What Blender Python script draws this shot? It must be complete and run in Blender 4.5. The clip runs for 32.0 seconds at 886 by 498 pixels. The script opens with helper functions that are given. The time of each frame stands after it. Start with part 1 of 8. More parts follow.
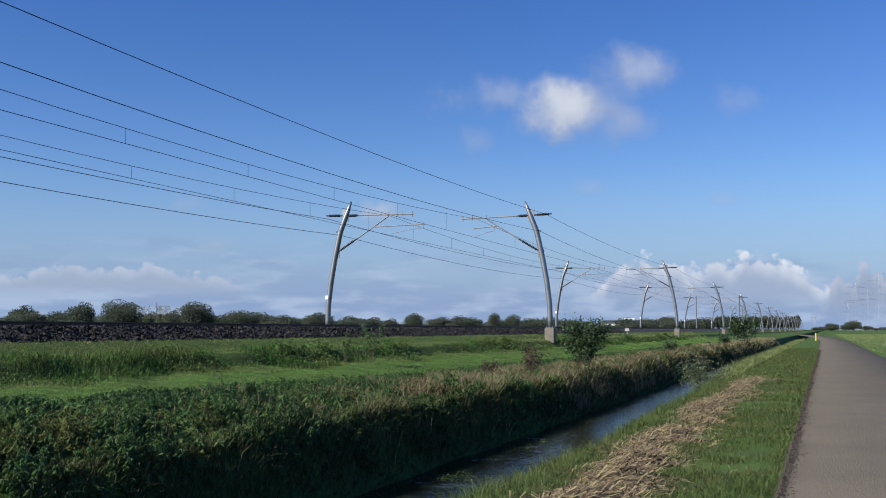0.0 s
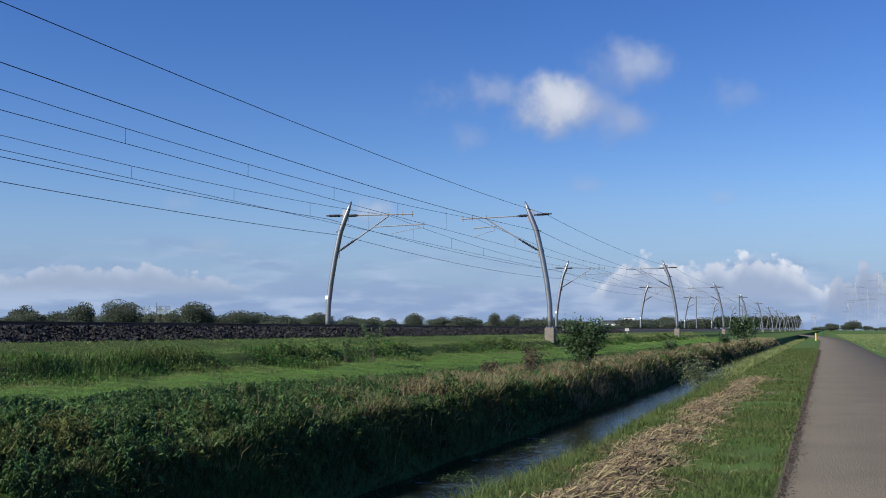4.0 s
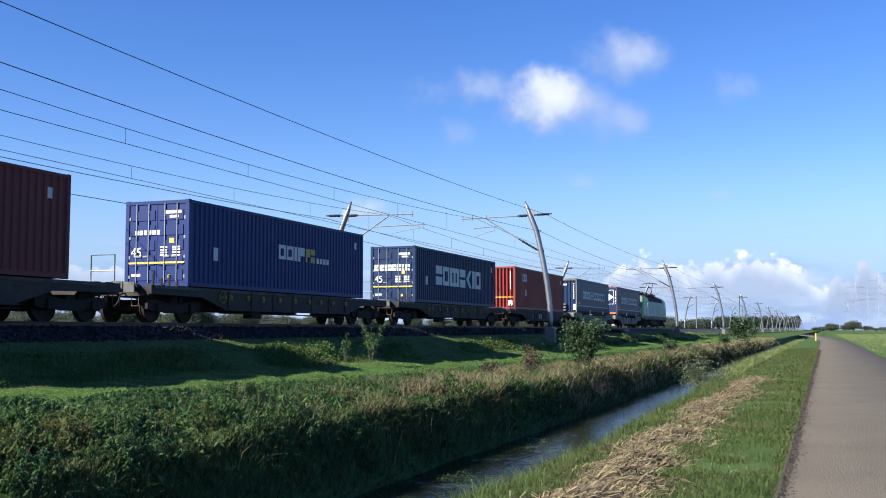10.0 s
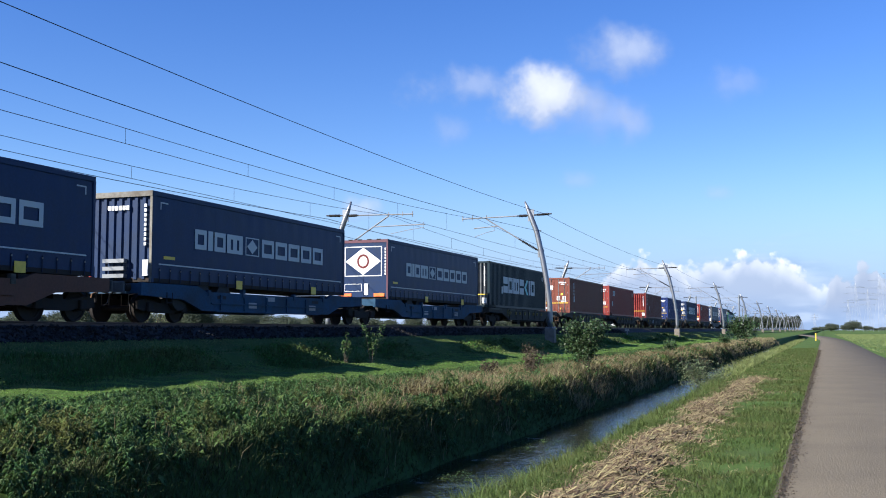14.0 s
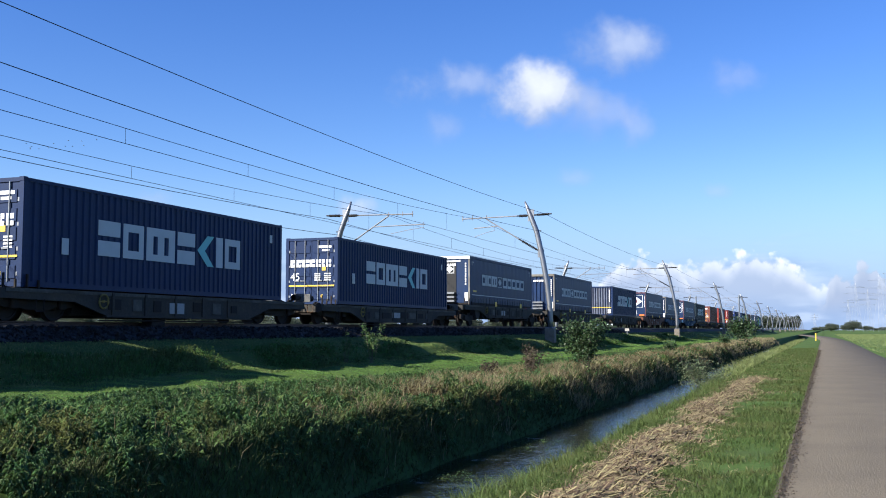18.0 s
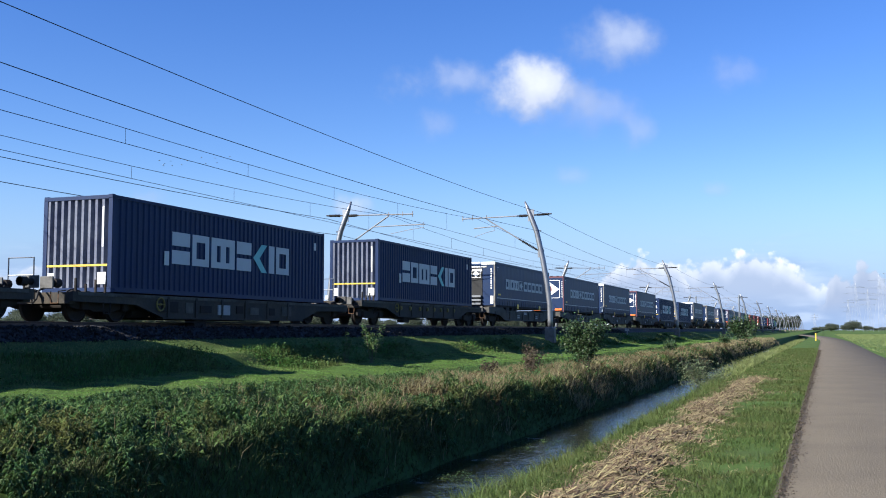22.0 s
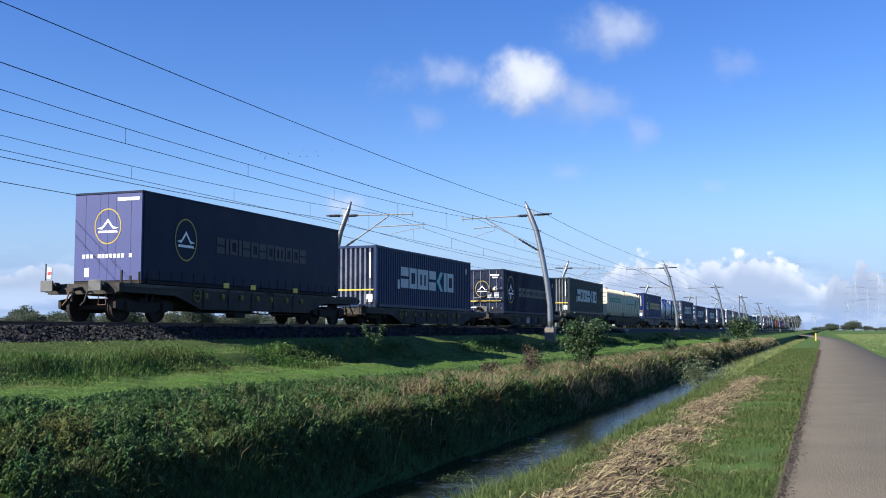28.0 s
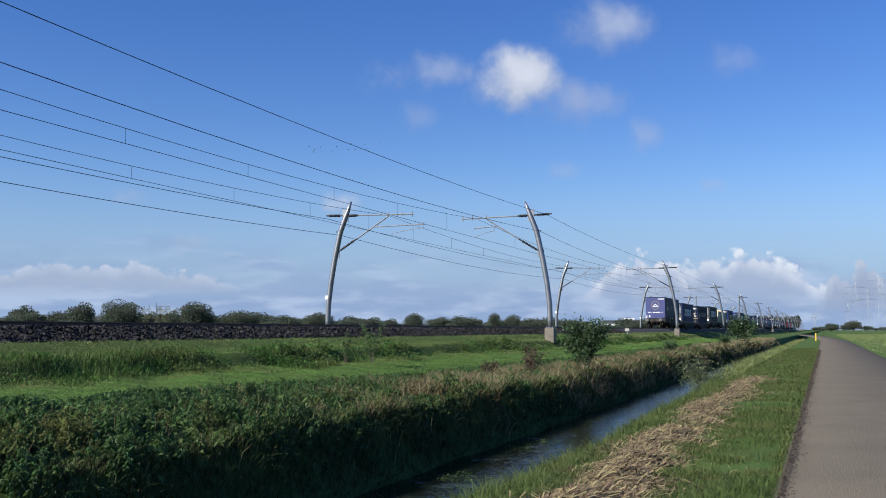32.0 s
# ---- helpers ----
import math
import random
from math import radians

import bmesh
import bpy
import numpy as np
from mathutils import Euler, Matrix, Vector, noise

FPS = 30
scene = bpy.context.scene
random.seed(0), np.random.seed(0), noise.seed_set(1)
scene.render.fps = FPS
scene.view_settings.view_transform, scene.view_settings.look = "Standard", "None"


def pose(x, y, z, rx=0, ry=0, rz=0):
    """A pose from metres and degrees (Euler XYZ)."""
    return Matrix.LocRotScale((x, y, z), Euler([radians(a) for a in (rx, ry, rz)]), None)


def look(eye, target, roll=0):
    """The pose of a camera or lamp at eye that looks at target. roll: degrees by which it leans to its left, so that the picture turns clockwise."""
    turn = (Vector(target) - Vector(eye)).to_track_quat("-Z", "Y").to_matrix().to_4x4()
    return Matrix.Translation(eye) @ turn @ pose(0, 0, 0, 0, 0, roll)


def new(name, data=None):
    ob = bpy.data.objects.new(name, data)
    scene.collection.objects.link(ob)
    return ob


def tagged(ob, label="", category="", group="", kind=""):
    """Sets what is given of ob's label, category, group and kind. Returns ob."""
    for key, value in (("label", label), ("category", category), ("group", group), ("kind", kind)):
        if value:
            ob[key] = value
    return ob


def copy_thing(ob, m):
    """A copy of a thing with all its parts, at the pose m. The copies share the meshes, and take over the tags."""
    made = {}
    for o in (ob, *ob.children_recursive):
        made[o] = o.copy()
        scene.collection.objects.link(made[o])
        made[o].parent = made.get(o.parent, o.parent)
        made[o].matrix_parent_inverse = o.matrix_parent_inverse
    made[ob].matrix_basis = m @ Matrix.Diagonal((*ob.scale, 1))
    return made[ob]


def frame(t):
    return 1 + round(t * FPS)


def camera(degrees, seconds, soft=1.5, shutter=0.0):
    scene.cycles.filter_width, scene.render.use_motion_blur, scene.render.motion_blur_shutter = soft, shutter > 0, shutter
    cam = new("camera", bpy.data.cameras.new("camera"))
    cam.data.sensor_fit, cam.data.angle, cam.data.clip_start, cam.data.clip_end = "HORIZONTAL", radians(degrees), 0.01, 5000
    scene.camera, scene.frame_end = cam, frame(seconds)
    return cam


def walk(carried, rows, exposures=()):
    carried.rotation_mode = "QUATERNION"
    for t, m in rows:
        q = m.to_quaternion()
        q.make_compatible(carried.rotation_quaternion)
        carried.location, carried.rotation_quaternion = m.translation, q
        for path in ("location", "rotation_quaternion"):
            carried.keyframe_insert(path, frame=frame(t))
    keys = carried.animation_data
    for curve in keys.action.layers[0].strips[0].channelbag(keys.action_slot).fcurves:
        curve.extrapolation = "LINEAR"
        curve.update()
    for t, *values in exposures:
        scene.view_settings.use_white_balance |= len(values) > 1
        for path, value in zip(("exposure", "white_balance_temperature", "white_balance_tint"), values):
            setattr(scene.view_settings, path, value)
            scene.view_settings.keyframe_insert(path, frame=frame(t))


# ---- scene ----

# World: x across the railway (the line lies at negative x), y along it, z up; the road surface is z = 0.
cam = camera(46.4, 32.0, soft=1.0)
CAM = pose(0, 0, 1.5, 94.49, 0, 20.183) @ pose(0, 0, 0, 0, 0, -0.06)
walk(cam, [(0.0, CAM), (32.0, CAM)], exposures=[(t, e + 0.716, 6150, 10) for t, e in ((0.0, 0.0), (5.5, 0.0), (7.0, 0.25), (8.0, 0.45), (9.5, 0.55), (27.0, 0.55), (29.0, 0.35), (31.0, 0.1), (32.0, 0.1))])

# ---- light ----
SUN_WAY = Vector((6.0, 6.5, -5.5)).normalized()
world = bpy.data.worlds.new("sky")
scene.world = world
world.use_nodes = True
wn = world.node_tree.nodes
wl = world.node_tree.links
bg = wn["Background"]
sky = wn.new("ShaderNodeTexSky")
sky.sky_type = "NISHITA"
sky.sun_disc = False
sky.sun_elevation = radians(31.9)
sky.sun_rotation = math.atan2(-6.0, -6.5)
sky.air_density = 1.0
sky.dust_density = 0.15
sky.ozone_density = 3.5
bg.inputs["Strength"].default_value = 0.0725
rich = wn.new("ShaderNodeHueSaturation")
rich.inputs["Saturation"].default_value = 1.28
rich.inputs["Hue"].default_value = 0.519
wl.new(sky.outputs[0], rich.inputs["Color"])
# thin cloud veil low over the horizon, all round
way = wn.new("ShaderNodeTexCoord")
lift = wn.new("ShaderNodeSeparateXYZ")
wl.new(way.outputs["Generated"], lift.inputs[0])
band = wn.new("ShaderNodeMapRange")
band.interpolation_type = "SMOOTHSTEP"
band.inputs[1].default_value, band.inputs[2].default_value, band.inputs[3].default_value, band.inputs[4].default_value = 0.0, 0.17, 0.92, 0.0
wl.new(lift.outputs["Z"], band.inputs[0])
veil = wn.new("ShaderNodeMix")
veil.data_type = "RGBA"
veil.inputs["B"].default_value = (2.05, 2.85, 4.75, 1)
wl.new(band.outputs[0], veil.inputs["Factor"])
wl.new(rich.outputs[0], veil.inputs["A"])
# broken low cloud along the whole horizon, flattened by the distance
press = wn.new("ShaderNodeVectorMath")
press.operation = "MULTIPLY"
press.inputs[1].default_value = (7.0, 7.0, 30.0)
wl.new(way.outputs["Generated"], press.inputs[0])
puff = wn.new("ShaderNodeTexNoise")
puff.inputs["Scale"].default_value = 1.0
puff.inputs["Detail"].default_value = 8
puff.inputs["Roughness"].default_value = 0.56
puff.inputs["Distortion"].default_value = 0.4
wl.new(press.outputs[0], puff.inputs["Vector"])
drop = wn.new("ShaderNodeMapRange")
drop.inputs[1].default_value, drop.inputs[2].default_value, drop.inputs[3].default_value, drop.inputs[4].default_value = 0.0, 0.1, 0.3, -0.24
drop.clamp = False
wl.new(lift.outputs["Z"], drop.inputs[0])
mass = wn.new("ShaderNodeMath")
wl.new(puff.outputs[0], mass.inputs[0])
wl.new(drop.outputs[0], mass.inputs[1])
cover = wn.new("ShaderNodeMapRange")
cover.interpolation_type = "SMOOTHSTEP"
cover.inputs[1].default_value, cover.inputs[2].default_value, cover.inputs[4].default_value = 0.36, 0.68, 0.72
wl.new(mass.outputs[0], cover.inputs[0])
detail = wn.new("ShaderNodeTexNoise")
detail.inputs["Scale"].default_value = 2.6
detail.inputs["Detail"].default_value = 6
wl.new(press.outputs[0], detail.inputs["Vector"])
lit = wn.new("ShaderNodeMapRange")
lit.interpolation_type = "SMOOTHSTEP"
lit.inputs[1].default_value, lit.inputs[2].default_value = 0.42, 0.66
wl.new(detail.outputs[0], lit.inputs[0])
tone = wn.new("ShaderNodeMix")
tone.data_type = "RGBA"
tone.inputs["A"].default_value = (2.3, 3.15, 4.75, 1)
tone.inputs["B"].default_value = (3.9, 4.65, 6.0, 1)
wl.new(lit.outputs[0], tone.inputs["Factor"])
low_cloud = wn.new("ShaderNodeMix")
low_cloud.data_type = "RGBA"
wl.new(cover.outputs[0], low_cloud.inputs["Factor"])
wl.new(veil.outputs["Result"], low_cloud.inputs["A"])
wl.new(tone.outputs["Result"], low_cloud.inputs["B"])
wl.new(low_cloud.outputs["Result"], bg.inputs[0])
sun = new("sun", bpy.data.lights.new("sun", "SUN"))
sun.data.energy = 5.0
sun.data.angle = radians(0.6)
sun.data.color = (1.0, 0.93, 0.82)
sun.matrix_world = look(-SUN_WAY * 100, (0, 0, 0))


# ---- materials ----
def material(name, color, rough=0.7, metal=0.0, vary=0.25, scale=6.0, bump=0.0, color2=None, island=0.0, coat=0.0, fine=60.0, trans=0.0, spec=0.5):
    """A surface with variation at two scales; color2 is what its patches turn to."""
    m = bpy.data.materials.new(name)
    m.use_nodes = True
    n, l = m.node_tree.nodes, m.node_tree.links
    b = n["Principled BSDF"]
    b.inputs["Roughness"].default_value = rough
    b.inputs["Metallic"].default_value = metal
    b.inputs["Coat Weight"].default_value = coat
    b.inputs["Specular IOR Level"].default_value = spec
    co = n.new("ShaderNodeTexCoord")
    big = n.new("ShaderNodeTexNoise")
    big.inputs["Scale"].default_value = scale
    big.inputs["Detail"].default_value = 6
    big.inputs["Roughness"].default_value = 0.65
    l.new(co.outputs["Object"], big.inputs["Vector"])
    small = n.new("ShaderNodeTexNoise")
    small.inputs["Scale"].default_value = fine
    small.inputs["Detail"].default_value = 4
    l.new(co.outputs["Object"], small.inputs["Vector"])
    c2 = color2 or tuple(c * 0.55 for c in color)
    ramp = n.new("ShaderNodeMapRange")
    ramp.inputs[1].default_value, ramp.inputs[2].default_value = 0.42, 0.66
    l.new(big.outputs[0], ramp.inputs[0])
    mul = n.new("ShaderNodeMath")
    mul.operation = "MULTIPLY"
    mul.inputs[1].default_value = vary * 2
    l.new(ramp.outputs[0], mul.inputs[0])
    mix = n.new("ShaderNodeMix")
    mix.data_type = "RGBA"
    mix.inputs["A"].default_value = (*color, 1)
    mix.inputs["B"].default_value = (*c2, 1)
    l.new(mul.outputs[0], mix.inputs["Factor"])
    hsv = n.new("ShaderNodeHueSaturation")
    l.new(mix.outputs["Result"], hsv.inputs["Color"])
    val = n.new("ShaderNodeMapRange")
    val.inputs[3].default_value, val.inputs[4].default_value = 1 - vary * 0.8, 1 + vary * 0.8
    l.new(small.outputs[0], val.inputs[0])
    last = val.outputs[0]
    if island:
        geo = n.new("ShaderNodeNewGeometry")
        r = n.new("ShaderNodeMapRange")
        r.inputs[3].default_value, r.inputs[4].default_value = 1 - island, 1 + island
        l.new(geo.outputs["Random Per Island"], r.inputs[0])
        mm = n.new("ShaderNodeMath")
        mm.operation = "MULTIPLY"
        l.new(last, mm.inputs[0])
        l.new(r.outputs[0], mm.inputs[1])
        last = mm.outputs[0]
        hr = n.new("ShaderNodeMapRange")
        hr.inputs[3].default_value, hr.inputs[4].default_value = 0.5 - 0.06 * island, 0.5 + 0.06 * island
        l.new(geo.outputs["Random Per Island"], hr.inputs[0])
        l.new(hr.outputs[0], hsv.inputs["Hue"])
    l.new(last, hsv.inputs["Value"])
    l.new(hsv.outputs[0], b.inputs["Base Color"])
    if bump:
        bp = n.new("ShaderNodeBump")
        bp.inputs["Strength"].default_value = bump
        bp.inputs["Distance"].default_value = 0.02
        l.new(small.outputs[0], bp.inputs["Height"])
        l.new(bp.outputs[0], b.inputs["Normal"])
    if trans:
        t = n.new("ShaderNodeBsdfTranslucent")
        l.new(hsv.outputs[0], t.inputs["Color"])
        ms = n.new("ShaderNodeMixShader")
        ms.inputs[0].default_value = trans
        l.new(b.outputs[0], ms.inputs[1])
        l.new(t.outputs[0], ms.inputs[2])
        l.new(ms.outputs[0], n["Material Output"].inputs["Surface"])
    return m


M = {}
M["soil"] = material("meadow", (0.062, 0.108, 0.025), 0.95, vary=0.35, scale=0.35, bump=1.0, color2=(0.0456, 0.0608, 0.019), fine=9, spec=0.1)
M["asphalt"] = material("asphalt", (0.112, 0.095, 0.069), 0.9, vary=0.34, scale=0.55, bump=0.9, color2=(0.082, 0.07, 0.053), fine=38, spec=0.25)
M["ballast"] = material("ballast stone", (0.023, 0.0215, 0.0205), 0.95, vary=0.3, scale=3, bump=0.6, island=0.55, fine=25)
M["sleeper"] = material("concrete sleeper", (0.3, 0.29, 0.27), 0.9, vary=0.25, scale=3)
M["rail"] = material("rusty rail steel", (0.09, 0.055, 0.04), 0.6, 0.5, vary=0.3, scale=4)
M["concrete"] = material("weathered concrete", (0.4, 0.38, 0.34), 0.9, vary=0.3, scale=5, bump=0.3)
M["footing"] = material("stained concrete", (0.19, 0.165, 0.135), 0.95, vary=0.4, scale=3, bump=0.4, color2=(0.1, 0.09, 0.07))
M["galv"] = material("galvanised steel", (0.2465, 0.255, 0.2677), 0.42, 0.75, vary=0.16, scale=2, fine=30)
M["strut"] = material("dull bracket steel", (0.2, 0.2, 0.21), 0.65, 0.3, vary=0.2, scale=2)
M["wire"] = material("weathered copper wire", (0.03, 0.035, 0.04), 0.5, 0.6, vary=0.1)
M["insul"] = material("dark insulator", (0.02, 0.017, 0.017), 0.6, vary=0.1, spec=0.25)
M["grass"] = material("grass blades", (0.145, 0.262, 0.056), 0.65, vary=0.25, scale=0.6, island=0.25, color2=(0.096, 0.12, 0.028), trans=0.35, spec=0.25)
M["dry"] = material("dry stalks", (0.29, 0.245, 0.135), 0.75, vary=0.3, scale=1.5, island=0.4, color2=(0.15, 0.13, 0.06), trans=0.45, spec=0.2)
M["weed"] = material("nettle leaves", (0.132, 0.24, 0.0624), 0.55, vary=0.35, scale=0.7, island=0.28, color2=(0.11, 0.13, 0.04), trans=0.35, spec=0.12)
M["straw"] = material("cut reed straw", (0.178, 0.136, 0.078), 0.85, vary=0.35, scale=3, island=0.6, color2=(0.2016, 0.1512, 0.084), spec=0.2)
M["shrub"] = material("shrub leaves", (0.0495, 0.0855, 0.0315), 0.5, vary=0.3, scale=2, island=0.5, trans=0.25, spec=0.35)
# Far foliage: distance haze is mixed in as a paler, bluer green.
M["crown"] = material("haze-paled tree foliage", (0.092, 0.112, 0.08), 0.9, vary=0.2, scale=0.3, island=0.16, color2=(0.11, 0.112, 0.074), trans=0.45, spec=0.2)
M["bark"] = material("bark", (0.1, 0.08, 0.06), 0.95, vary=0.3, scale=3, bump=0.5)
M["iron"] = material("dirty wagon steel", (0.024, 0.022, 0.021), 0.85, 0.0, vary=0.35, scale=1.5, color2=(0.035, 0.024, 0.017), spec=0.2)
M["tyre"] = material("bright wheel rim", (0.32, 0.3, 0.28), 0.45, 0.7, vary=0.2)
M["rubber"] = material("black rubber", (0.02, 0.02, 0.02), 0.85, vary=0.2)
M["white"] = material("white paint", (0.78, 0.78, 0.76), 0.55, vary=0.08, scale=2, color2=(0.55, 0.54, 0.5))
M["greymark"] = material("faded white lettering", (0.46, 0.48, 0.49), 0.6, vary=0.12, scale=1.5, color2=(0.3, 0.33, 0.36))
M["yellow"] = material("yellow reflective tape", (0.75, 0.5, 0.05), 0.5, vary=0.15)
M["orange"] = material("orange marker panel", (0.85, 0.18, 0.03), 0.5, vary=0.1)
M["red"] = material("red paint", (0.5, 0.035, 0.03), 0.5, vary=0.12)
M["glass"] = material("dark window glass", (0.012, 0.015, 0.018), 0.06, vary=0.05)

TRACK_X = -20.75
FAR_X = -25.25
RAIL_Z = 1.75
SPEED = 27.75


# ---- building helpers ----
def link_mesh(name, verts, faces, mat, parent=None, label="", smooth=False):
    me = bpy.data.meshes.new(name)
    me.from_pydata([tuple(v) for v in verts], [], [tuple(f) for f in faces])
    me.materials.append(mat)
    if smooth:
        me.polygons.foreach_set("use_smooth", [True] * len(me.polygons))
    ob = new(name, me)
    ob.parent = parent
    return tagged(ob, label)


def np_mesh(name, verts, corners, mat, n=3):
    """A large joined mesh: verts (V, 3), corners (F, n)."""
    me = bpy.data.meshes.new(name)
    verts = np.asarray(verts, dtype=np.float32)
    corners = np.asarray(corners, dtype=np.int32)
    me.vertices.add(len(verts))
    me.vertices.foreach_set("co", verts.ravel())
    me.loops.add(corners.size)
    me.loops.foreach_set("vertex_index", corners.ravel())
    me.polygons.add(len(corners))
    me.polygons.foreach_set("loop_start", np.arange(0, corners.size, n, dtype=np.int32))
    me.polygons.foreach_set("loop_total", np.full(len(corners), n, dtype=np.int32))
    me.update(calc_edges=True)
    me.materials.append(mat)
    return new(name, me)


def part(name, bm, mat, parent, label=""):
    me = bpy.data.meshes.new(name)
    bmesh.ops.recalc_face_normals(bm, faces=bm.faces)
    bm.to_mesh(me)
    bm.free()
    me.materials.append(mat)
    ob = new(name, me)
    ob.parent = parent
    return tagged(ob, label)


def box(bm, x0, x1, y0, y1, z0, z1, bev=0.0):
    v = [bm.verts.new((x, y, z)) for z in (z0, z1) for y in (y0, y1) for x in (x0, x1)]
    fs = [bm.faces.new([v[i] for i in f]) for f in ((0, 2, 3, 1), (4, 5, 7, 6), (0, 1, 5, 4), (2, 6, 7, 3), (0, 4, 6, 2), (1, 3, 7, 5))]
    if bev:
        bmesh.ops.bevel(bm, geom=list({e for f in fs for e in f.edges}), offset=bev, segments=1, affect="EDGES")
    return bm


def boxed(name, x0, x1, y0, y1, z0, z1, mat, parent, label="", bev=0.0):
    return part(name, box(bmesh.new(), x0, x1, y0, y1, z0, z1, bev), mat, parent, label)


def tube(bm, pts, radii, n=8, cap=True):
    """A round bar through pts; radii: one or one a point."""
    pts = [Vector(p) for p in pts]
    if not hasattr(radii, "__len__"):
        radii = [radii] * len(pts)
    rings = []
    for i, p in enumerate(pts):
        d = (pts[min(i + 1, len(pts) - 1)] - pts[max(i - 1, 0)]).normalized()
        side = d.cross(Vector((0, 0, 1)) if abs(d.z) < 0.9 else Vector((0, 1, 0))).normalized()
        up = side.cross(d)
        rings.append([bm.verts.new(p + radii[i] * (math.cos(a) * side + math.sin(a) * up)) for a in [2 * math.pi * k / n for k in range(n)]])
    for a, b in zip(rings, rings[1:]):
        for k in range(n):
            bm.faces.new((a[k], a[(k + 1) % n], b[(k + 1) % n], b[k]))
    if cap:
        bm.faces.new(rings[0][::-1])
        bm.faces.new(rings[-1])
    return bm


def prism(bm, outline, x0, x1):
    """An outline of (y, z) pushed from x0 to x1."""
    a = [bm.verts.new((x0, y, z)) for y, z in outline]
    b = [bm.verts.new((x1, y, z)) for y, z in outline]
    bm.faces.new(a[::-1])
    bm.faces.new(b)
    k = len(a)
    for i in range(k):
        bm.faces.new((a[i], a[(i + 1) % k], b[(i + 1) % k], b[i]))
    return bm


def group_of(name, label, category, m, group=""):
    ob = new(name)
    ob.matrix_basis = m
    return tagged(ob, label, category, group)


# ---- ground ----
PX = [-3000, -200, -60, -36, -33, -31, -18.3, -17.6, -17.0, -16.0, -15.45, -14.7, -12, -8.7, -7.35, -6.85, -6.3, -6.1, -5.85, -4.5, -4.0, -3.15, -2.7, -0.55, -0.4, 2.9, 3.1, 12, 3000]
PZ = [0.2, 0.3, 0.35, 0.5, 1.0, 1.3, 1.3, 1.15, 0.95, 0.86, 0.48, 0.38, 0.36, 0.34, 0.26, 0.08, -0.66, -0.86, -1.3, -1.3, -0.82, -0.3, -0.04, 0.0, -0.06, -0.06, 0.0, -0.1, -0.2]


def height(x, y):
    x, y = np.asarray(x, float), np.asarray(y, float)
    z = np.interp(x, PX, PZ)
    rough = np.clip((x + 18.0) / 2, 0, 1) * np.clip((-7.4 - x) / 1.5, 0, 1) * np.clip((260 - y) / 150, 0, 1)
    z = z + rough * (0.035 * np.sin(x * 1.9 + 1.3 * np.sin(y * 0.31)) * np.sin(y * 0.83 + x) + 0.022 * np.sin(y * 2.3 + x * 2.9) + 0.02 * np.sin(y * 4.1 - x * 3.7))
    s = np.clip((y - 8) / 24, 0, 1)
    z = z - 0.24 * s * s * (3 - 2 * s) * np.clip((x + 14.5) / 2, 0, 1) * np.clip((-6.9 - x) / 0.8, 0, 1)
    bank = np.clip((x + 8.6) / 1.0, 0, 1) * np.clip((-2.6 - x) / 1.0, 0, 1) * np.clip((200 - y) / 100, 0, 1)
    return z + bank * (0.05 * np.sin(y * 1.7 + x) + 0.05 * np.sin(y * 0.63))


def make_ground():
    gx = np.unique(np.concatenate([[-3000, -1500, -700, -300, -150, -90, -60, -45, -36, -34, -33, -32, -31, -28, -24, -20], np.arange(-18.5, -2.2, 0.16), [-2, -1.6, -1.2, -0.9, -0.55, -0.4, 0.6, 1.8, 2.9, 3.1, 4, 6, 9, 12, 20, 40, 80, 160, 400, 1000, 3000]]))
    gy = np.unique(np.concatenate([[-900, -500, -200, -100, -50, -20, -10, -5, 0, 3], np.arange(5, 70, 0.25), np.arange(70, 140, 1.0), [150, 170, 200, 240, 300, 380, 500, 700, 1000, 1600, 2600, 4600]]))
    X, Y = np.meshgrid(gx, gy)
    V = np.stack([X, Y, height(X, Y)], -1).reshape(-1, 3)
    nx, ny = len(gx), len(gy)
    i = np.arange(nx * ny).reshape(ny, nx)
    Q = np.stack([i[:-1, :-1], i[:-1, 1:], i[1:, 1:], i[1:, :-1]], -1).reshape(-1, 4)
    g = np_mesh("ground", V, Q, M["soil"], 4)
    g.data.polygons.foreach_set("use_smooth", [True] * len(g.data.polygons))
    tagged(g, "green rough meadow and ditch banks beside the railway", "ground", kind="structure")


def make_road():
    rows = np.unique(np.concatenate([np.arange(-60, 60, 1.0), np.arange(60, 420, 6.0)]))
    V, F = [], []
    for k, y in enumerate(rows):
        bend = 0.00018 * max(0, y - 120) ** 2 * (-1 if y > 0 else 0)
        wob = 0.02 * math.sin(y * 0.9) + 0.012 * math.sin(y * 2.3)
        for x, z in ((-0.42 + wob, -0.05), (-0.38 + wob, 0.015), (1.3, 0.035), (2.95 - wob, 0.015), (3.0 - wob, -0.05)):
            V.append((x + bend, y, z))
        if k:
            a = (k - 1) * 5
            F += [(a + j, a + j + 1, a + j + 6, a + j + 5) for j in range(4)]
    ob = link_mesh("road", V, F, M["asphalt"], smooth=True)
    tagged(ob, "narrow grey worn asphalt country road", "road", kind="structure")


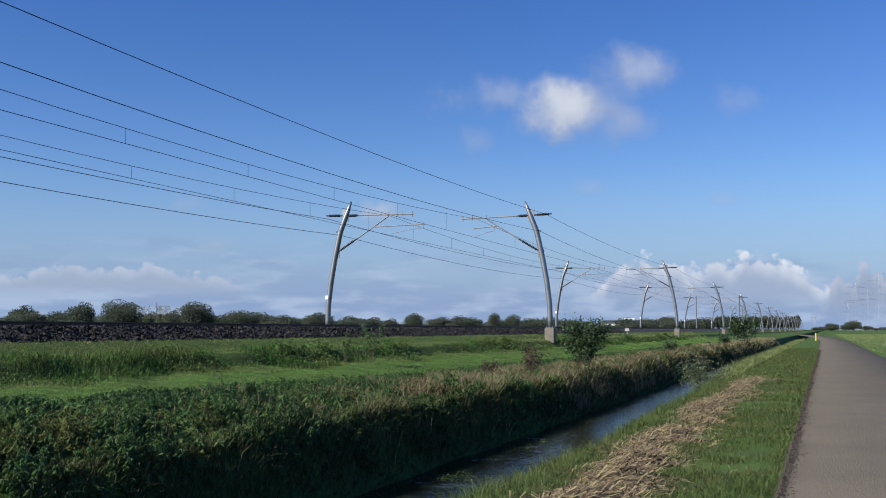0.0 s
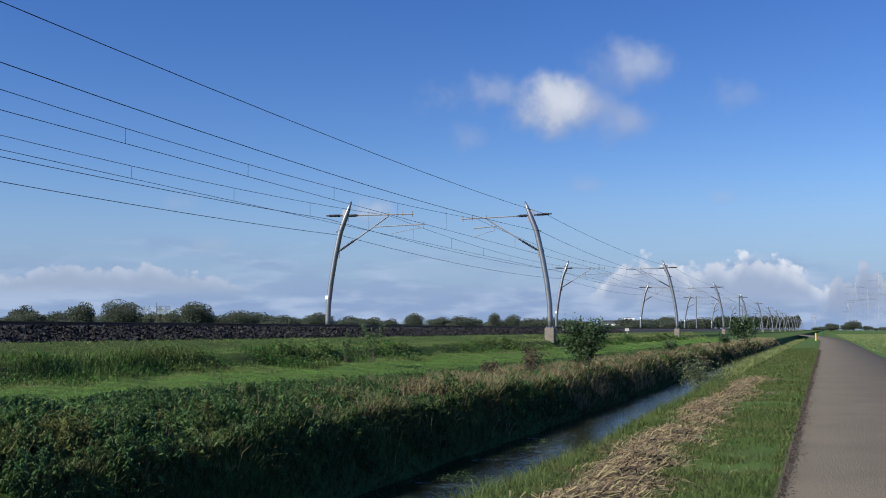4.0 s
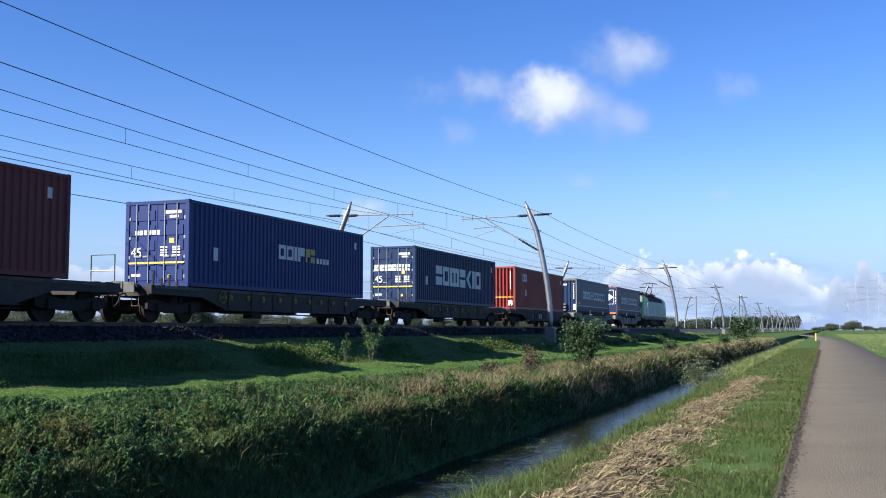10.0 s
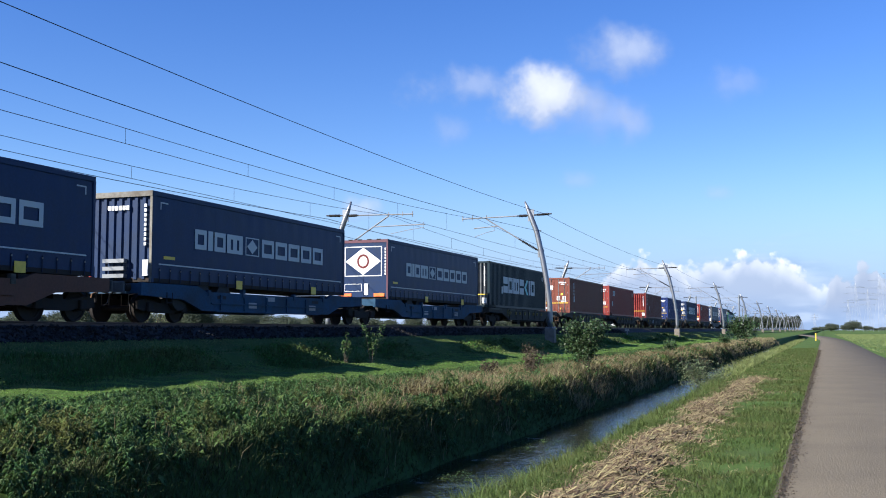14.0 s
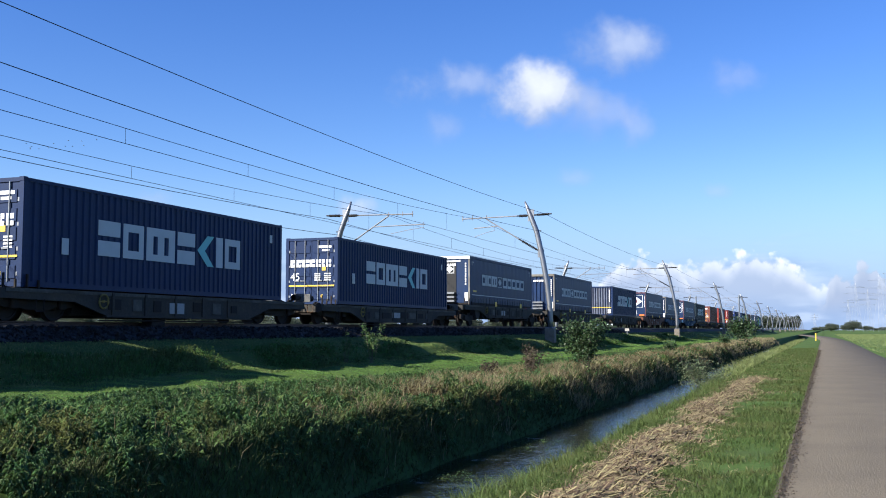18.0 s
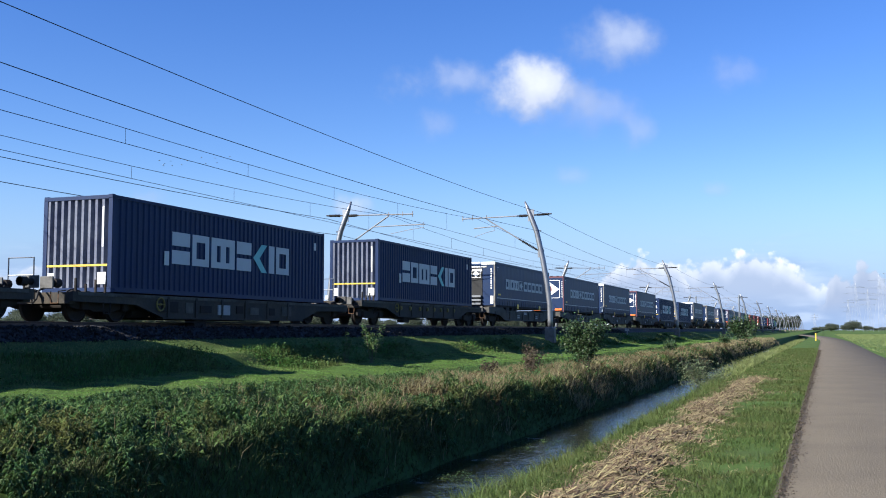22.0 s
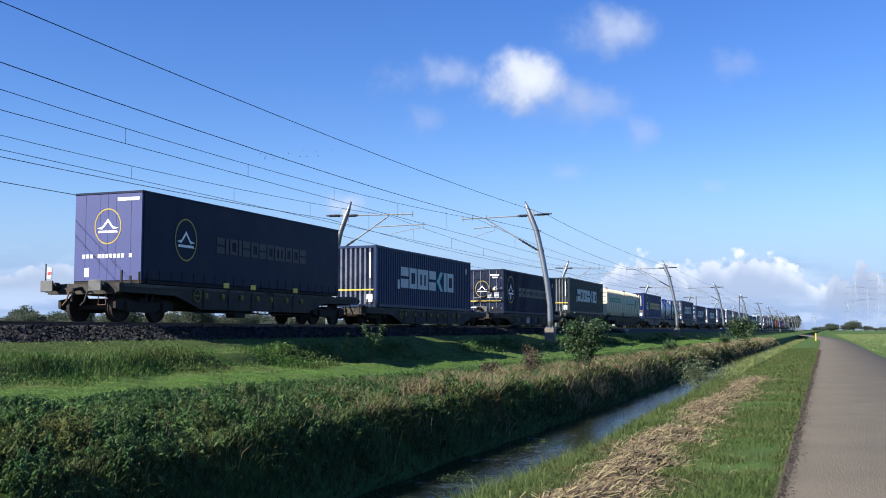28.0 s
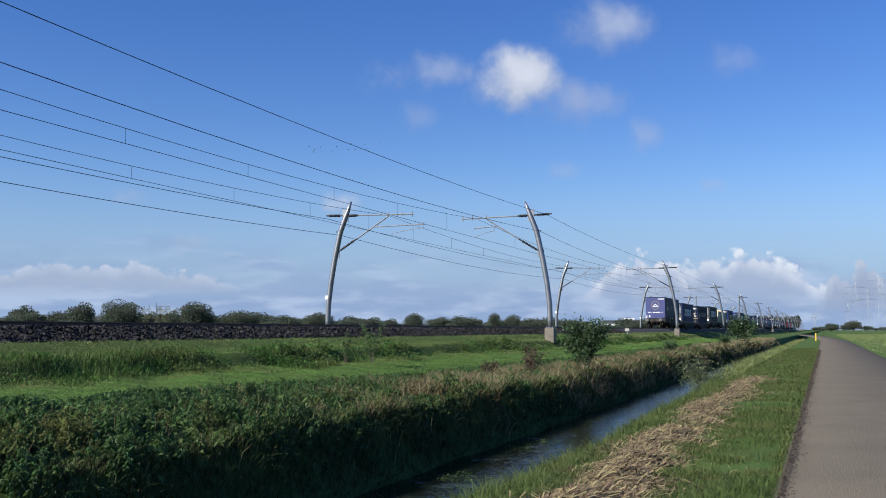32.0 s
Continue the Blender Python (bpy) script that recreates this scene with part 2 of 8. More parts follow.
def water_material():
    m = bpy.data.materials.new("ditch water")
    m.use_nodes = True
    n, l = m.node_tree.nodes, m.node_tree.links
    b = n["Principled BSDF"]
    b.inputs["Roughness"].default_value = 0.04
    b.inputs["IOR"].default_value = 1.33
    co = n.new("ShaderNodeTexCoord")
    weed = n.new("ShaderNodeTexNoise")
    weed.inputs["Scale"].default_value = 1.6
    weed.inputs["Detail"].default_value = 9
    weed.inputs["Roughness"].default_value = 0.7
    l.new(co.outputs["Object"], weed.inputs["Vector"])
    r = n.new("ShaderNodeMapRange")
    r.inputs[1].default_value, r.inputs[2].default_value = 0.52, 0.7
    l.new(weed.outputs[0], r.inputs[0])
    mix = n.new("ShaderNodeMix")
    mix.data_type = "RGBA"
    mix.inputs["A"].default_value = (0.008, 0.01, 0.007, 1)
    mix.inputs["B"].default_value = (0.03, 0.038, 0.013, 1)
    l.new(r.outputs[0], mix.inputs["Factor"])
    l.new(mix.outputs["Result"], b.inputs["Base Color"])
    rr = n.new("ShaderNodeMapRange")
    rr.inputs[3].default_value, rr.inputs[4].default_value = 0.03, 0.4
    l.new(r.outputs[0], rr.inputs[0])
    l.new(rr.outputs[0], b.inputs["Roughness"])
    wave = n.new("ShaderNodeTexNoise")
    wave.inputs["Scale"].default_value = 9
    wave.inputs["Detail"].default_value = 3
    l.new(co.outputs["Object"], wave.inputs["Vector"])
    bp = n.new("ShaderNodeBump")
    bp.inputs["Strength"].default_value = 0.3
    bp.inputs["Distance"].default_value = 0.03
    l.new(wave.outputs[0], bp.inputs["Height"])
    l.new(bp.outputs[0], b.inputs["Normal"])
    return m


def make_water():
    V, F = [], []
    ys = list(range(-40, 131, 10))
    for k, y in enumerate(ys):
        V += [(-7.4, y, -0.8), (-3.5, y, -0.8)]
        if k:
            F.append((2 * k - 2, 2 * k - 1, 2 * k + 1, 2 * k))
    ob = link_mesh("water", V, F, water_material())
    tagged(ob, "dark still ditch water with floating weed", "water", kind="structure")


# ---- railway track ----
def make_track():
    # ballast bed with a rough stony shoulder
    ys = np.unique(np.concatenate([np.arange(-800, 10, 40.0), np.arange(10, 90, 0.12), np.arange(90, 160, 0.6), np.arange(160, 1300, 30.0)]))
    prof = [(-29.2, 1.25), (-28.0, 1.55), (-27.0, 1.6), (-24, 1.58), (-22.0, 1.6), (-19.15, 1.6), (-18.9, 1.58), (-18.7, 1.5), (-18.5, 1.42), (-18.3, 1.34), (-18.1, 1.26), (-17.9, 1.18), (-17.7, 1.05)]
    rng = np.random.default_rng(3)
    P = np.array(prof)
    V = np.zeros((len(ys), len(P), 3))
    V[:, :, 0] = P[None, :, 0] + rng.normal(0, 0.012, (len(ys), len(P)))
    V[:, :, 1] = ys[:, None]
    V[:, :, 2] = P[None, :, 1] + rng.normal(0, 0.018, (len(ys), len(P)))
    i = np.arange(len(ys) * len(P)).reshape(len(ys), len(P))
    Q = np.stack([i[:-1, :-1], i[:-1, 1:], i[1:, 1:], i[1:, :-1]], -1).reshape(-1, 4)
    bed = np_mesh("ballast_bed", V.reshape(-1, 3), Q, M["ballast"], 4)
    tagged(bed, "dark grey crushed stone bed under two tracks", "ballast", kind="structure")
    # loose stones on the shoulder towards the road
    n = 15000
    yy = 12 + 88 * rng.random(n) ** 1.5
    xx = rng.uniform(-19.0, -17.65, n)
    zz = np.interp(xx, P[:, 0], P[:, 1])
    base = np.array([(-1, -1, -1), (1, -1, -1), (0, 1, -1), (0, 0, 1)], float)
    size = rng.uniform(0.02, 0.055, n)
    R = rng.normal(size=(n, 3, 3))
    R /= np.linalg.norm(R, axis=2, keepdims=True)
    tv = np.einsum("vk,nkj->nvj", base, R) * size[:, None, None] + np.stack([xx, yy, zz + 0.02], -1)[:, None, :]
    tf = np.array([(0, 1, 2), (0, 1, 3), (1, 2, 3), (2, 0, 3)])[None] + 4 * np.arange(n)[:, None, None]
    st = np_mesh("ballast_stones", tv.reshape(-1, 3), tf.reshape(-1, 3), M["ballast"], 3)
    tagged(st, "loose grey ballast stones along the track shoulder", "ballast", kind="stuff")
    # rails
    section = [(-0.075, 0), (0.075, 0), (0.075, 0.02), (0.012, 0.045), (0.012, 0.125), (0.036, 0.14), (0.036, 0.168), (0.028, 0.172), (-0.028, 0.172), (-0.036, 0.168), (-0.036, 0.14), (-0.012, 0.125), (-0.012, 0.045), (-0.075, 0.02)]
    for cx in (TRACK_X, FAR_X):
        for s in (-0.7535, 0.7535):
            V = [(cx + s + a, y, RAIL_Z - 0.172 + b) for y in (-800, 1300) for a, b in section]
            k = len(section)
            F = [(j, (j + 1) % k, k + (j + 1) % k, k + j) for j in range(k)]
            ob = link_mesh("rail", V, F, M["rail"])
            tagged(ob, "brown rusted steel rail on concrete sleepers", "rail", "rails of the line")
    V, F = [], []
    for cx in (TRACK_X, FAR_X):
        for k in range(0, 260):
            y = 8 + 0.6 * k
            a = len(V)
            V += [(cx + sx * 1.3, y + sy * 0.13, z) for z in (1.5, RAIL_Z - 0.175) for sy in (-1, 1) for sx in (-1, 1)]
            F += [tuple(a + j for j in f) for f in ((4, 5, 7, 6), (0, 1, 5, 4), (2, 6, 7, 3), (0, 4, 6, 2), (1, 3, 7, 5))]
    ob = link_mesh("sleepers", V, F, M["sleeper"])
    tagged(ob, "grey concrete sleepers half buried in ballast", "sleeper", kind="stuff")


# ---- overhead line ----
MAST_Y = [62.9 + 59.4 * k for k in range(-2, 15)]
LEFT_Y = [59.0 + 59.6 * k for k in range(-2, 15)]
CURVE = [(0.0, 1.72), (0.03, 3.1), (0.2, 4.5), (0.45, 5.95), (0.83, 7.7), (1.2, 8.63), (1.58, 9.62)]


def make_mast(side):
    """A curved mast; side +1 leans to -x (the road side), -1 to +x. Its origin is on the ground."""
    lean = -1 if side > 0 else 1
    thing = group_of("catenary_mast", "tall curved galvanised steel catenary mast on a concrete footing", "catenary mast", pose(0, 0, 0), "masts along the line")
    boxed("footing", -0.3, 0.3, -0.3, 0.3, 0.7, 1.62, M["footing"], thing, "stained brown concrete footing", 0.03)
    boxed("base_plate", -0.27, 0.27, -0.27, 0.27, 1.62, 1.66, M["galv"], thing, bev=0.01)
    for sx in (-0.2, 0.2):
        for sy in (-0.2, 0.2):
            bm = bmesh.new()
            tube(bm, [(sx, sy, 1.66), (sx, sy, 1.76)], 0.025, 6)
            part("bolt", bm, M["galv"], thing)
    bm = bmesh.new()
    pts = [(lean * np.interp(z, [c[1] for c in CURVE], [c[0] for c in CURVE]), 0, z) for z in np.linspace(1.66, 9.62, 18)]
    rad = [0.17 - 0.0 * k for k in range(14)] + [0.17, 0.16, 0.12, 0.05]
    tube(bm, pts, rad, 12)
    pole = part("pole", bm, M["galv"], thing)
    for f in pole.data.polygons:
        f.use_smooth = True
    # web plates where the bracket meets the mast
    for z0, z1 in ((6.05, 6.6), (8.35, 9.1)):
        x0 = lean * np.interp(z0, [c[1] for c in CURVE], [c[0] for c in CURVE])
        boxed("web_plate", x0 + lean * 0.1 - 0.2, x0 + lean * 0.1 + 0.2, -0.03, 0.03, z0, z1, M["galv"], thing)
    # upper tube, strut, registration tube and steady arm
    xm = 1.2
    bm = bmesh.new()
    tube(bm, [(lean * (xm + 0.9), 0, 8.72), (lean * 5.8, 0, 8.66)], 0.042, 6)
    tube(bm, [(lean * 5.75, 0, 8.5), (lean * 5.75, 0, 8.85)], 0.03, 6)
    part("top_tube", bm, M["strut"], thing)
    bm = bmesh.new()
    tube(bm, [(lean * 2.0, 0, 7.25), (lean * 4.15, 0, 8.6)], 0.042, 6)
    part("strut", bm, M["strut"], thing)
    for a, b in (((xm + 0.1, 8.72), (xm + 0.9, 8.72)), ((0.62, 6.42), (2.0, 7.25)), ((xm - 0.2, 8.74), (xm - 1.35, 8.78))):
        bm = bmesh.new()
        p, q = Vector((lean * a[0], 0, a[1])), Vector((lean * b[0], 0, b[1]))
        tube(bm, [p, q], 0.045, 8)
        for j in range(10):
            c = p.lerp(q, 0.2 + 0.6 * j / 9)
            tube(bm, [c - (q - p).normalized() * 0.015, c + (q - p).normalized() * 0.015], 0.085, 8)
        part("insulator", bm, M["insul"], thing, "dark ribbed insulator")
    bm = bmesh.new()
    if side > 0:
        tube(bm, [(lean * 3.45, 0, 8.12), (lean * 5.0, 0, 8.02)], 0.036, 6)
        tube(bm, [(lean * 3.6, 0, 8.1), (lean * 3.6, 0, 7.85), (lean * 4.2, 0, 7.72), (lean * 4.95, 0, 7.48)], 0.018, 6)
    else:
        tube(bm, [(lean * 3.1, 0, 7.95), (lean * 6.6, 0, 8.0)], 0.036, 6)
        tube(bm, [(lean * 6.5, 0, 8.15), (lean * 6.5, 0, 7.8), (lean * 5.6, 0, 7.7), (lean * 4.3, 0, 7.48)], 0.018, 6)
    for px_ in (4.15, 5.1):
        tube(bm, [(lean * px_, 0, 8.55), (lean * px_, 0, 8.85)], 0.025, 6)
    part("steady_arm", bm, M["strut"], thing)
    bm = bmesh.new()
    xr = lean * 0.85
    tube(bm, [(xr, 0, 7.74), (xr - lean * 0.32, 0, 7.72)], 0.035, 6)
    part("return_bracket", bm, M["insul"], thing)
    if side < 0:
        boxed("mast_plate", -0.1, 0.1, -0.19, -0.172, 3.45, 3.68, M["white"], thing, "small white mast plate")
    return thing


def span_wire(bm, x0, x1, y0, y1, z_end, sag, r, n=14):
    tube(bm, [(x0 + (x1 - x0) * t, y0 + (y1 - y0) * t, z_end - 4 * sag * t * (1 - t)) for t in [k / n for k in range(n + 1)]], r, 5, False)


def make_catenary():
    a = make_mast(1)
    b = make_mast(-1)
    for y in MAST_Y[1:]:
        copy_thing(a, pose(-16.0, y, 0))
    a.matrix_basis = pose(-16.0, MAST_Y[0], 0)
    for y in LEFT_Y[1:]:
        copy_thing(b, pose(-29.45, y, 0))
    b.matrix_basis = pose(-29.45, LEFT_Y[0], 0)
    for name, x, ys, zend, sag, r in (("feeder_wire", -16.27, MAST_Y, 8.78, 0.42, 0.012), ("return_wire", -16.6, MAST_Y, 7.7, 0.56, 0.012), ("feeder_wire", -29.4, LEFT_Y, 8.55, 0.42, 0.015), ("return_wire", -28.6, LEFT_Y, 7.5, 0.48, 0.015)):
        thing = group_of(name, "thin dark overhead wire sagging between masts", "overhead wire", pose(0, 0, 0), "wires of the line")
        for y0, y1 in zip(ys, ys[1:]):
            bm = bmesh.new()
            span_wire(bm, x, x, y0, y1, zend, sag, r)
            part("wire_span", bm, M["wire"], thing)
    for cx, ys, drop0 in ((TRACK_X, MAST_Y, 27.1), (FAR_X, LEFT_Y, 22.5)):
        thing = group_of("contact_line", "thin dark contact wire hung from a messenger wire by droppers", "overhead wire", pose(0, 0, 0), "wires of the line")
        for k, (y0, y1) in enumerate(zip(ys, ys[1:])):
            sx = 0.2 if k % 2 else -0.2
            bm = bmesh.new()
            span_wire(bm, cx, cx, y0, y1, 8.62, 0.72, 0.011)
            part("messenger_wire", bm, M["wire"], thing)
            bm = bmesh.new()
            span_wire(bm, cx + sx, cx - sx, y0, y1, 7.45, 0.02, 0.011)
            part("contact_wire", bm, M["wire"], thing)
        for k, (y0, y1) in enumerate(zip(ys, ys[1:])):
            if y1 < 0 or y0 > 300:
                continue
            for j in range(8):
                y = y0 + (drop0 - 3.5) % 7.5 + 7.5 * j
                t = (y - y0) / (y1 - y0)
                if 0.03 < t < 0.97:
                    bm = bmesh.new()
                    tube(bm, [(cx, y, 8.62 - 4 * 0.72 * t * (1 - t)), (cx, y, 7.44)], 0.008, 4, False)
                    part("dropper", bm, M["wire"], thing)
    for x, y, h in ((-29.8, 264, 8.7), (-16.3, 221, 7.4), (-29.8, 420, 8.7)):
        bm = bmesh.new()
        tube(bm, [(0, 0, 0), (0, 0, h)], 0.14, 8)
        ob = part("line_pole", bm, M["galv"], None)
        ob.matrix_basis = pose(x, y, 1.2)
        tagged(ob, "straight grey steel pole beside the track", "pole", "straight poles")


make_ground()
make_road()
make_water()
make_track()
make_catenary()

# ---- train: paints ----
def paint(name, c, rough=0.5, dirt=0.2, c2=None):
    return material(name, c, rough, vary=dirt, scale=0.9, color2=c2 or tuple(0.6 * v + 0.02 for v in c), fine=14, bump=0.05, spec=0.17)


PAINT = {
    "blue": paint("navy container paint", (0.009, 0.025, 0.078), 0.5, 0.3, (0.015, 0.025, 0.06)),
    "midblue": paint("royal blue container paint", (0.013, 0.029, 0.125)),
    "curtain": paint("navy curtain tarpaulin", (0.011, 0.029, 0.083), 0.5, 0.3, (0.02, 0.032, 0.06)),
    "green": paint("black green container paint", (0.008, 0.022, 0.03)),
    "red": paint("red oxide container paint", (0.24, 0.04, 0.034)),
    "maroon": paint("maroon container paint", (0.13, 0.028, 0.028)),
    "brown": paint("brown container paint", (0.17, 0.055, 0.038)),
    "violet": paint("blue violet swap body paint", (0.068, 0.078, 0.19)),
    "cream": paint("cream container paint", (0.57, 0.53, 0.39)),
    "tank": paint("white tank cladding", (0.7, 0.7, 0.67), 0.45, 0.22),
    "navyframe": paint("blue frame paint", (0.03, 0.05, 0.22)),
    "greywagon": paint("light grey wagon paint", (0.21, 0.203, 0.182), 0.8, 0.45, (0.1, 0.083, 0.064)),
    "darkwagon": paint("grimy grey wagon paint", (0.045, 0.043, 0.039), 0.85, 0.45, (0.075, 0.062, 0.047)),
    "bluewagon": paint("blue wagon paint", (0.024, 0.066, 0.12), 0.75, 0.4, (0.03, 0.04, 0.05)),
    "brownwagon": paint("brown wagon paint", (0.13, 0.06, 0.04), 0.75, 0.3),
    "silver": paint("silver grey loco paint", (0.4, 0.42, 0.43), 0.45, 0.2),
    "lime": paint("bright green loco paint", (0.16, 0.45, 0.04), 0.4, 0.1),
    "roof": paint("dark grey loco roof", (0.03, 0.031, 0.033), 0.85, 0.3),
    "bluegrey": paint("blue grey side panel", (0.145, 0.255, 0.285), 0.45, 0.3, (0.21, 0.31, 0.33)),
    "limepale": paint("yellow green panel", (0.25, 0.42, 0.05), 0.4, 0.2),
    "teal": paint("teal mark paint", (0.02, 0.24, 0.17), 0.5, 0.1),
    "gold": paint("gold mark paint", (0.4, 0.3, 0.06), 0.5, 0.15),
}
W = 2.5


# ---- train: marks ----
def mark(bm, x, y0, y1, z0, z1, t=0.005):
    """A thin raised plate on the near side at x."""
    box(bm, x, x + t, y0, y1, z0, z1)


def end_mark(bm, y, x0, x1, z0, z1, t=0.006):
    box(bm, x0, x1, y - t, y, z0, z1)


def block_row(name, thing, mat, x, y0, y1, z0, z1, shapes, accent=None):
    """A row of plain blocks on the near side. b: two stacked bars, n: narrow bar, r: hollow block, s: short block with a foot gap, w: wide slotted block."""
    wide = {"n": 0.42, "w": 1.5}
    total = sum(wide.get(c, 1.0) for c in shapes) + 0.14 * (len(shapes) - 1)
    u = (y1 - y0) / total
    y = y0
    h = z1 - z0
    for c in shapes:
        w = wide.get(c, 1.0) * u
        bm = bmesh.new()
        a = 0.24 * min(w, h)
        if c == "n":
            mark(bm, x, y, y + w, z0, z1)
        elif c == "b":
            mark(bm, x, y, y + w, z0, z0 + h * 0.43)
            mark(bm, x, y, y + w, z0 + h * 0.57, z1)
        elif c == "r":
            mark(bm, x, y, y + w, z0, z0 + a)
            mark(bm, x, y, y + w, z1 - a, z1)
            mark(bm, x, y, y + a, z0 + a, z1 - a)
            mark(bm, x, y + w - a, y + w, z0 + a, z1 - a)
        elif c == "s":
            mark(bm, x, y, y + w, z0 + h * 0.4, z1)
            mark(bm, x, y, y + w * 0.35, z0, z0 + h * 0.4)
        elif c == "w":
            mark(bm, x, y, y + w, z1 - h * 0.25, z1)
            mark(bm, x, y, y + w, z0, z0 + h * 0.2)
            for j in (0, 0.385, 0.77):
                mark(bm, x, y + w * j, y + w * (j + 0.23), z0 + h * 0.2, z1 - h * 0.25)
        elif c == "t":
            v = [bm.verts.new((x + 0.004, y + p * w, z0 + q * h)) for p, q in ((0, 0.5), (0.6, 1), (1, 1), (0.45, 0.5), (1, 0), (0.6, 0))]
            bm.faces.new((v[0], v[3], v[2], v[1]))
            bm.faces.new((v[0], v[5], v[4], v[3]))
        bmesh.ops.remove_doubles(bm, verts=bm.verts, dist=0.0005)
        part(name, bm, (accent or mat) if c == "t" else mat, thing, "pale teal mark" if c == "t" and accent else "pale block mark")
        y += w + 0.14 * u


def plates(name, thing, mat, face, at, rects, label="", t=0.006):
    """Thin plates, each a part: on the near side (face x: y0, y1, z0, z1) or on the rear end (face y: x0, x1, z0, z1)."""
    for a, b, z0, z1 in rects:
        if face == "x":
            boxed(name, at, at + t, a, b, z0, z1, mat, thing, label)
        else:
            boxed(name, a, b, at - t, at, z0, z1, mat, thing, label)


def lettering(thing, text, mat, x, y, z, size, ry=90):
    """Built-in font text standing on an end wall (facing -y)."""
    cu = bpy.data.curves.new("digits", "FONT")
    cu.body, cu.size, cu.extrude = text, size, 0.003
    tmp = bpy.data.objects.new("digits", cu)
    scene.collection.objects.link(tmp)
    me = bpy.data.meshes.new_from_object(tmp.evaluated_get(bpy.context.evaluated_depsgraph_get()))
    bpy.data.objects.remove(tmp)
    me.materials.clear()
    me.materials.append(mat)
    ob = new("digits", me)
    ob.parent = thing
    ob.matrix_basis = pose(x, y, z, 90, 0, 0)
    return tagged(ob, "white digits")


# ---- train: containers ----
def corrugated(name, mat, parent, length, z0, z1, at, side, pitch=0.28, depth=0.04, along="y", start=0.0):
    """A folded sheet; along y at x = at facing side, or along x at y = at."""
    n = max(2, round(length / pitch))
    p = length / n
    prof = []
    for k in range(n):
        prof += [(k * p, 0), (k * p + 0.36 * p, 0), (k * p + 0.5 * p, -depth), (k * p + 0.86 * p, -depth)]
    prof.append((length, 0))
    V = []
    for a, d in prof:
        for z in (z0, z1):
            V.append((at + side * d, start + a, z) if along == "y" else (start + a, at + side * d, z))
    F = [(2 * j, 2 * j + 2, 2 * j + 3, 2 * j + 1) for j in range(len(prof) - 1)]
    return link_mesh(name, V, F, mat, parent)


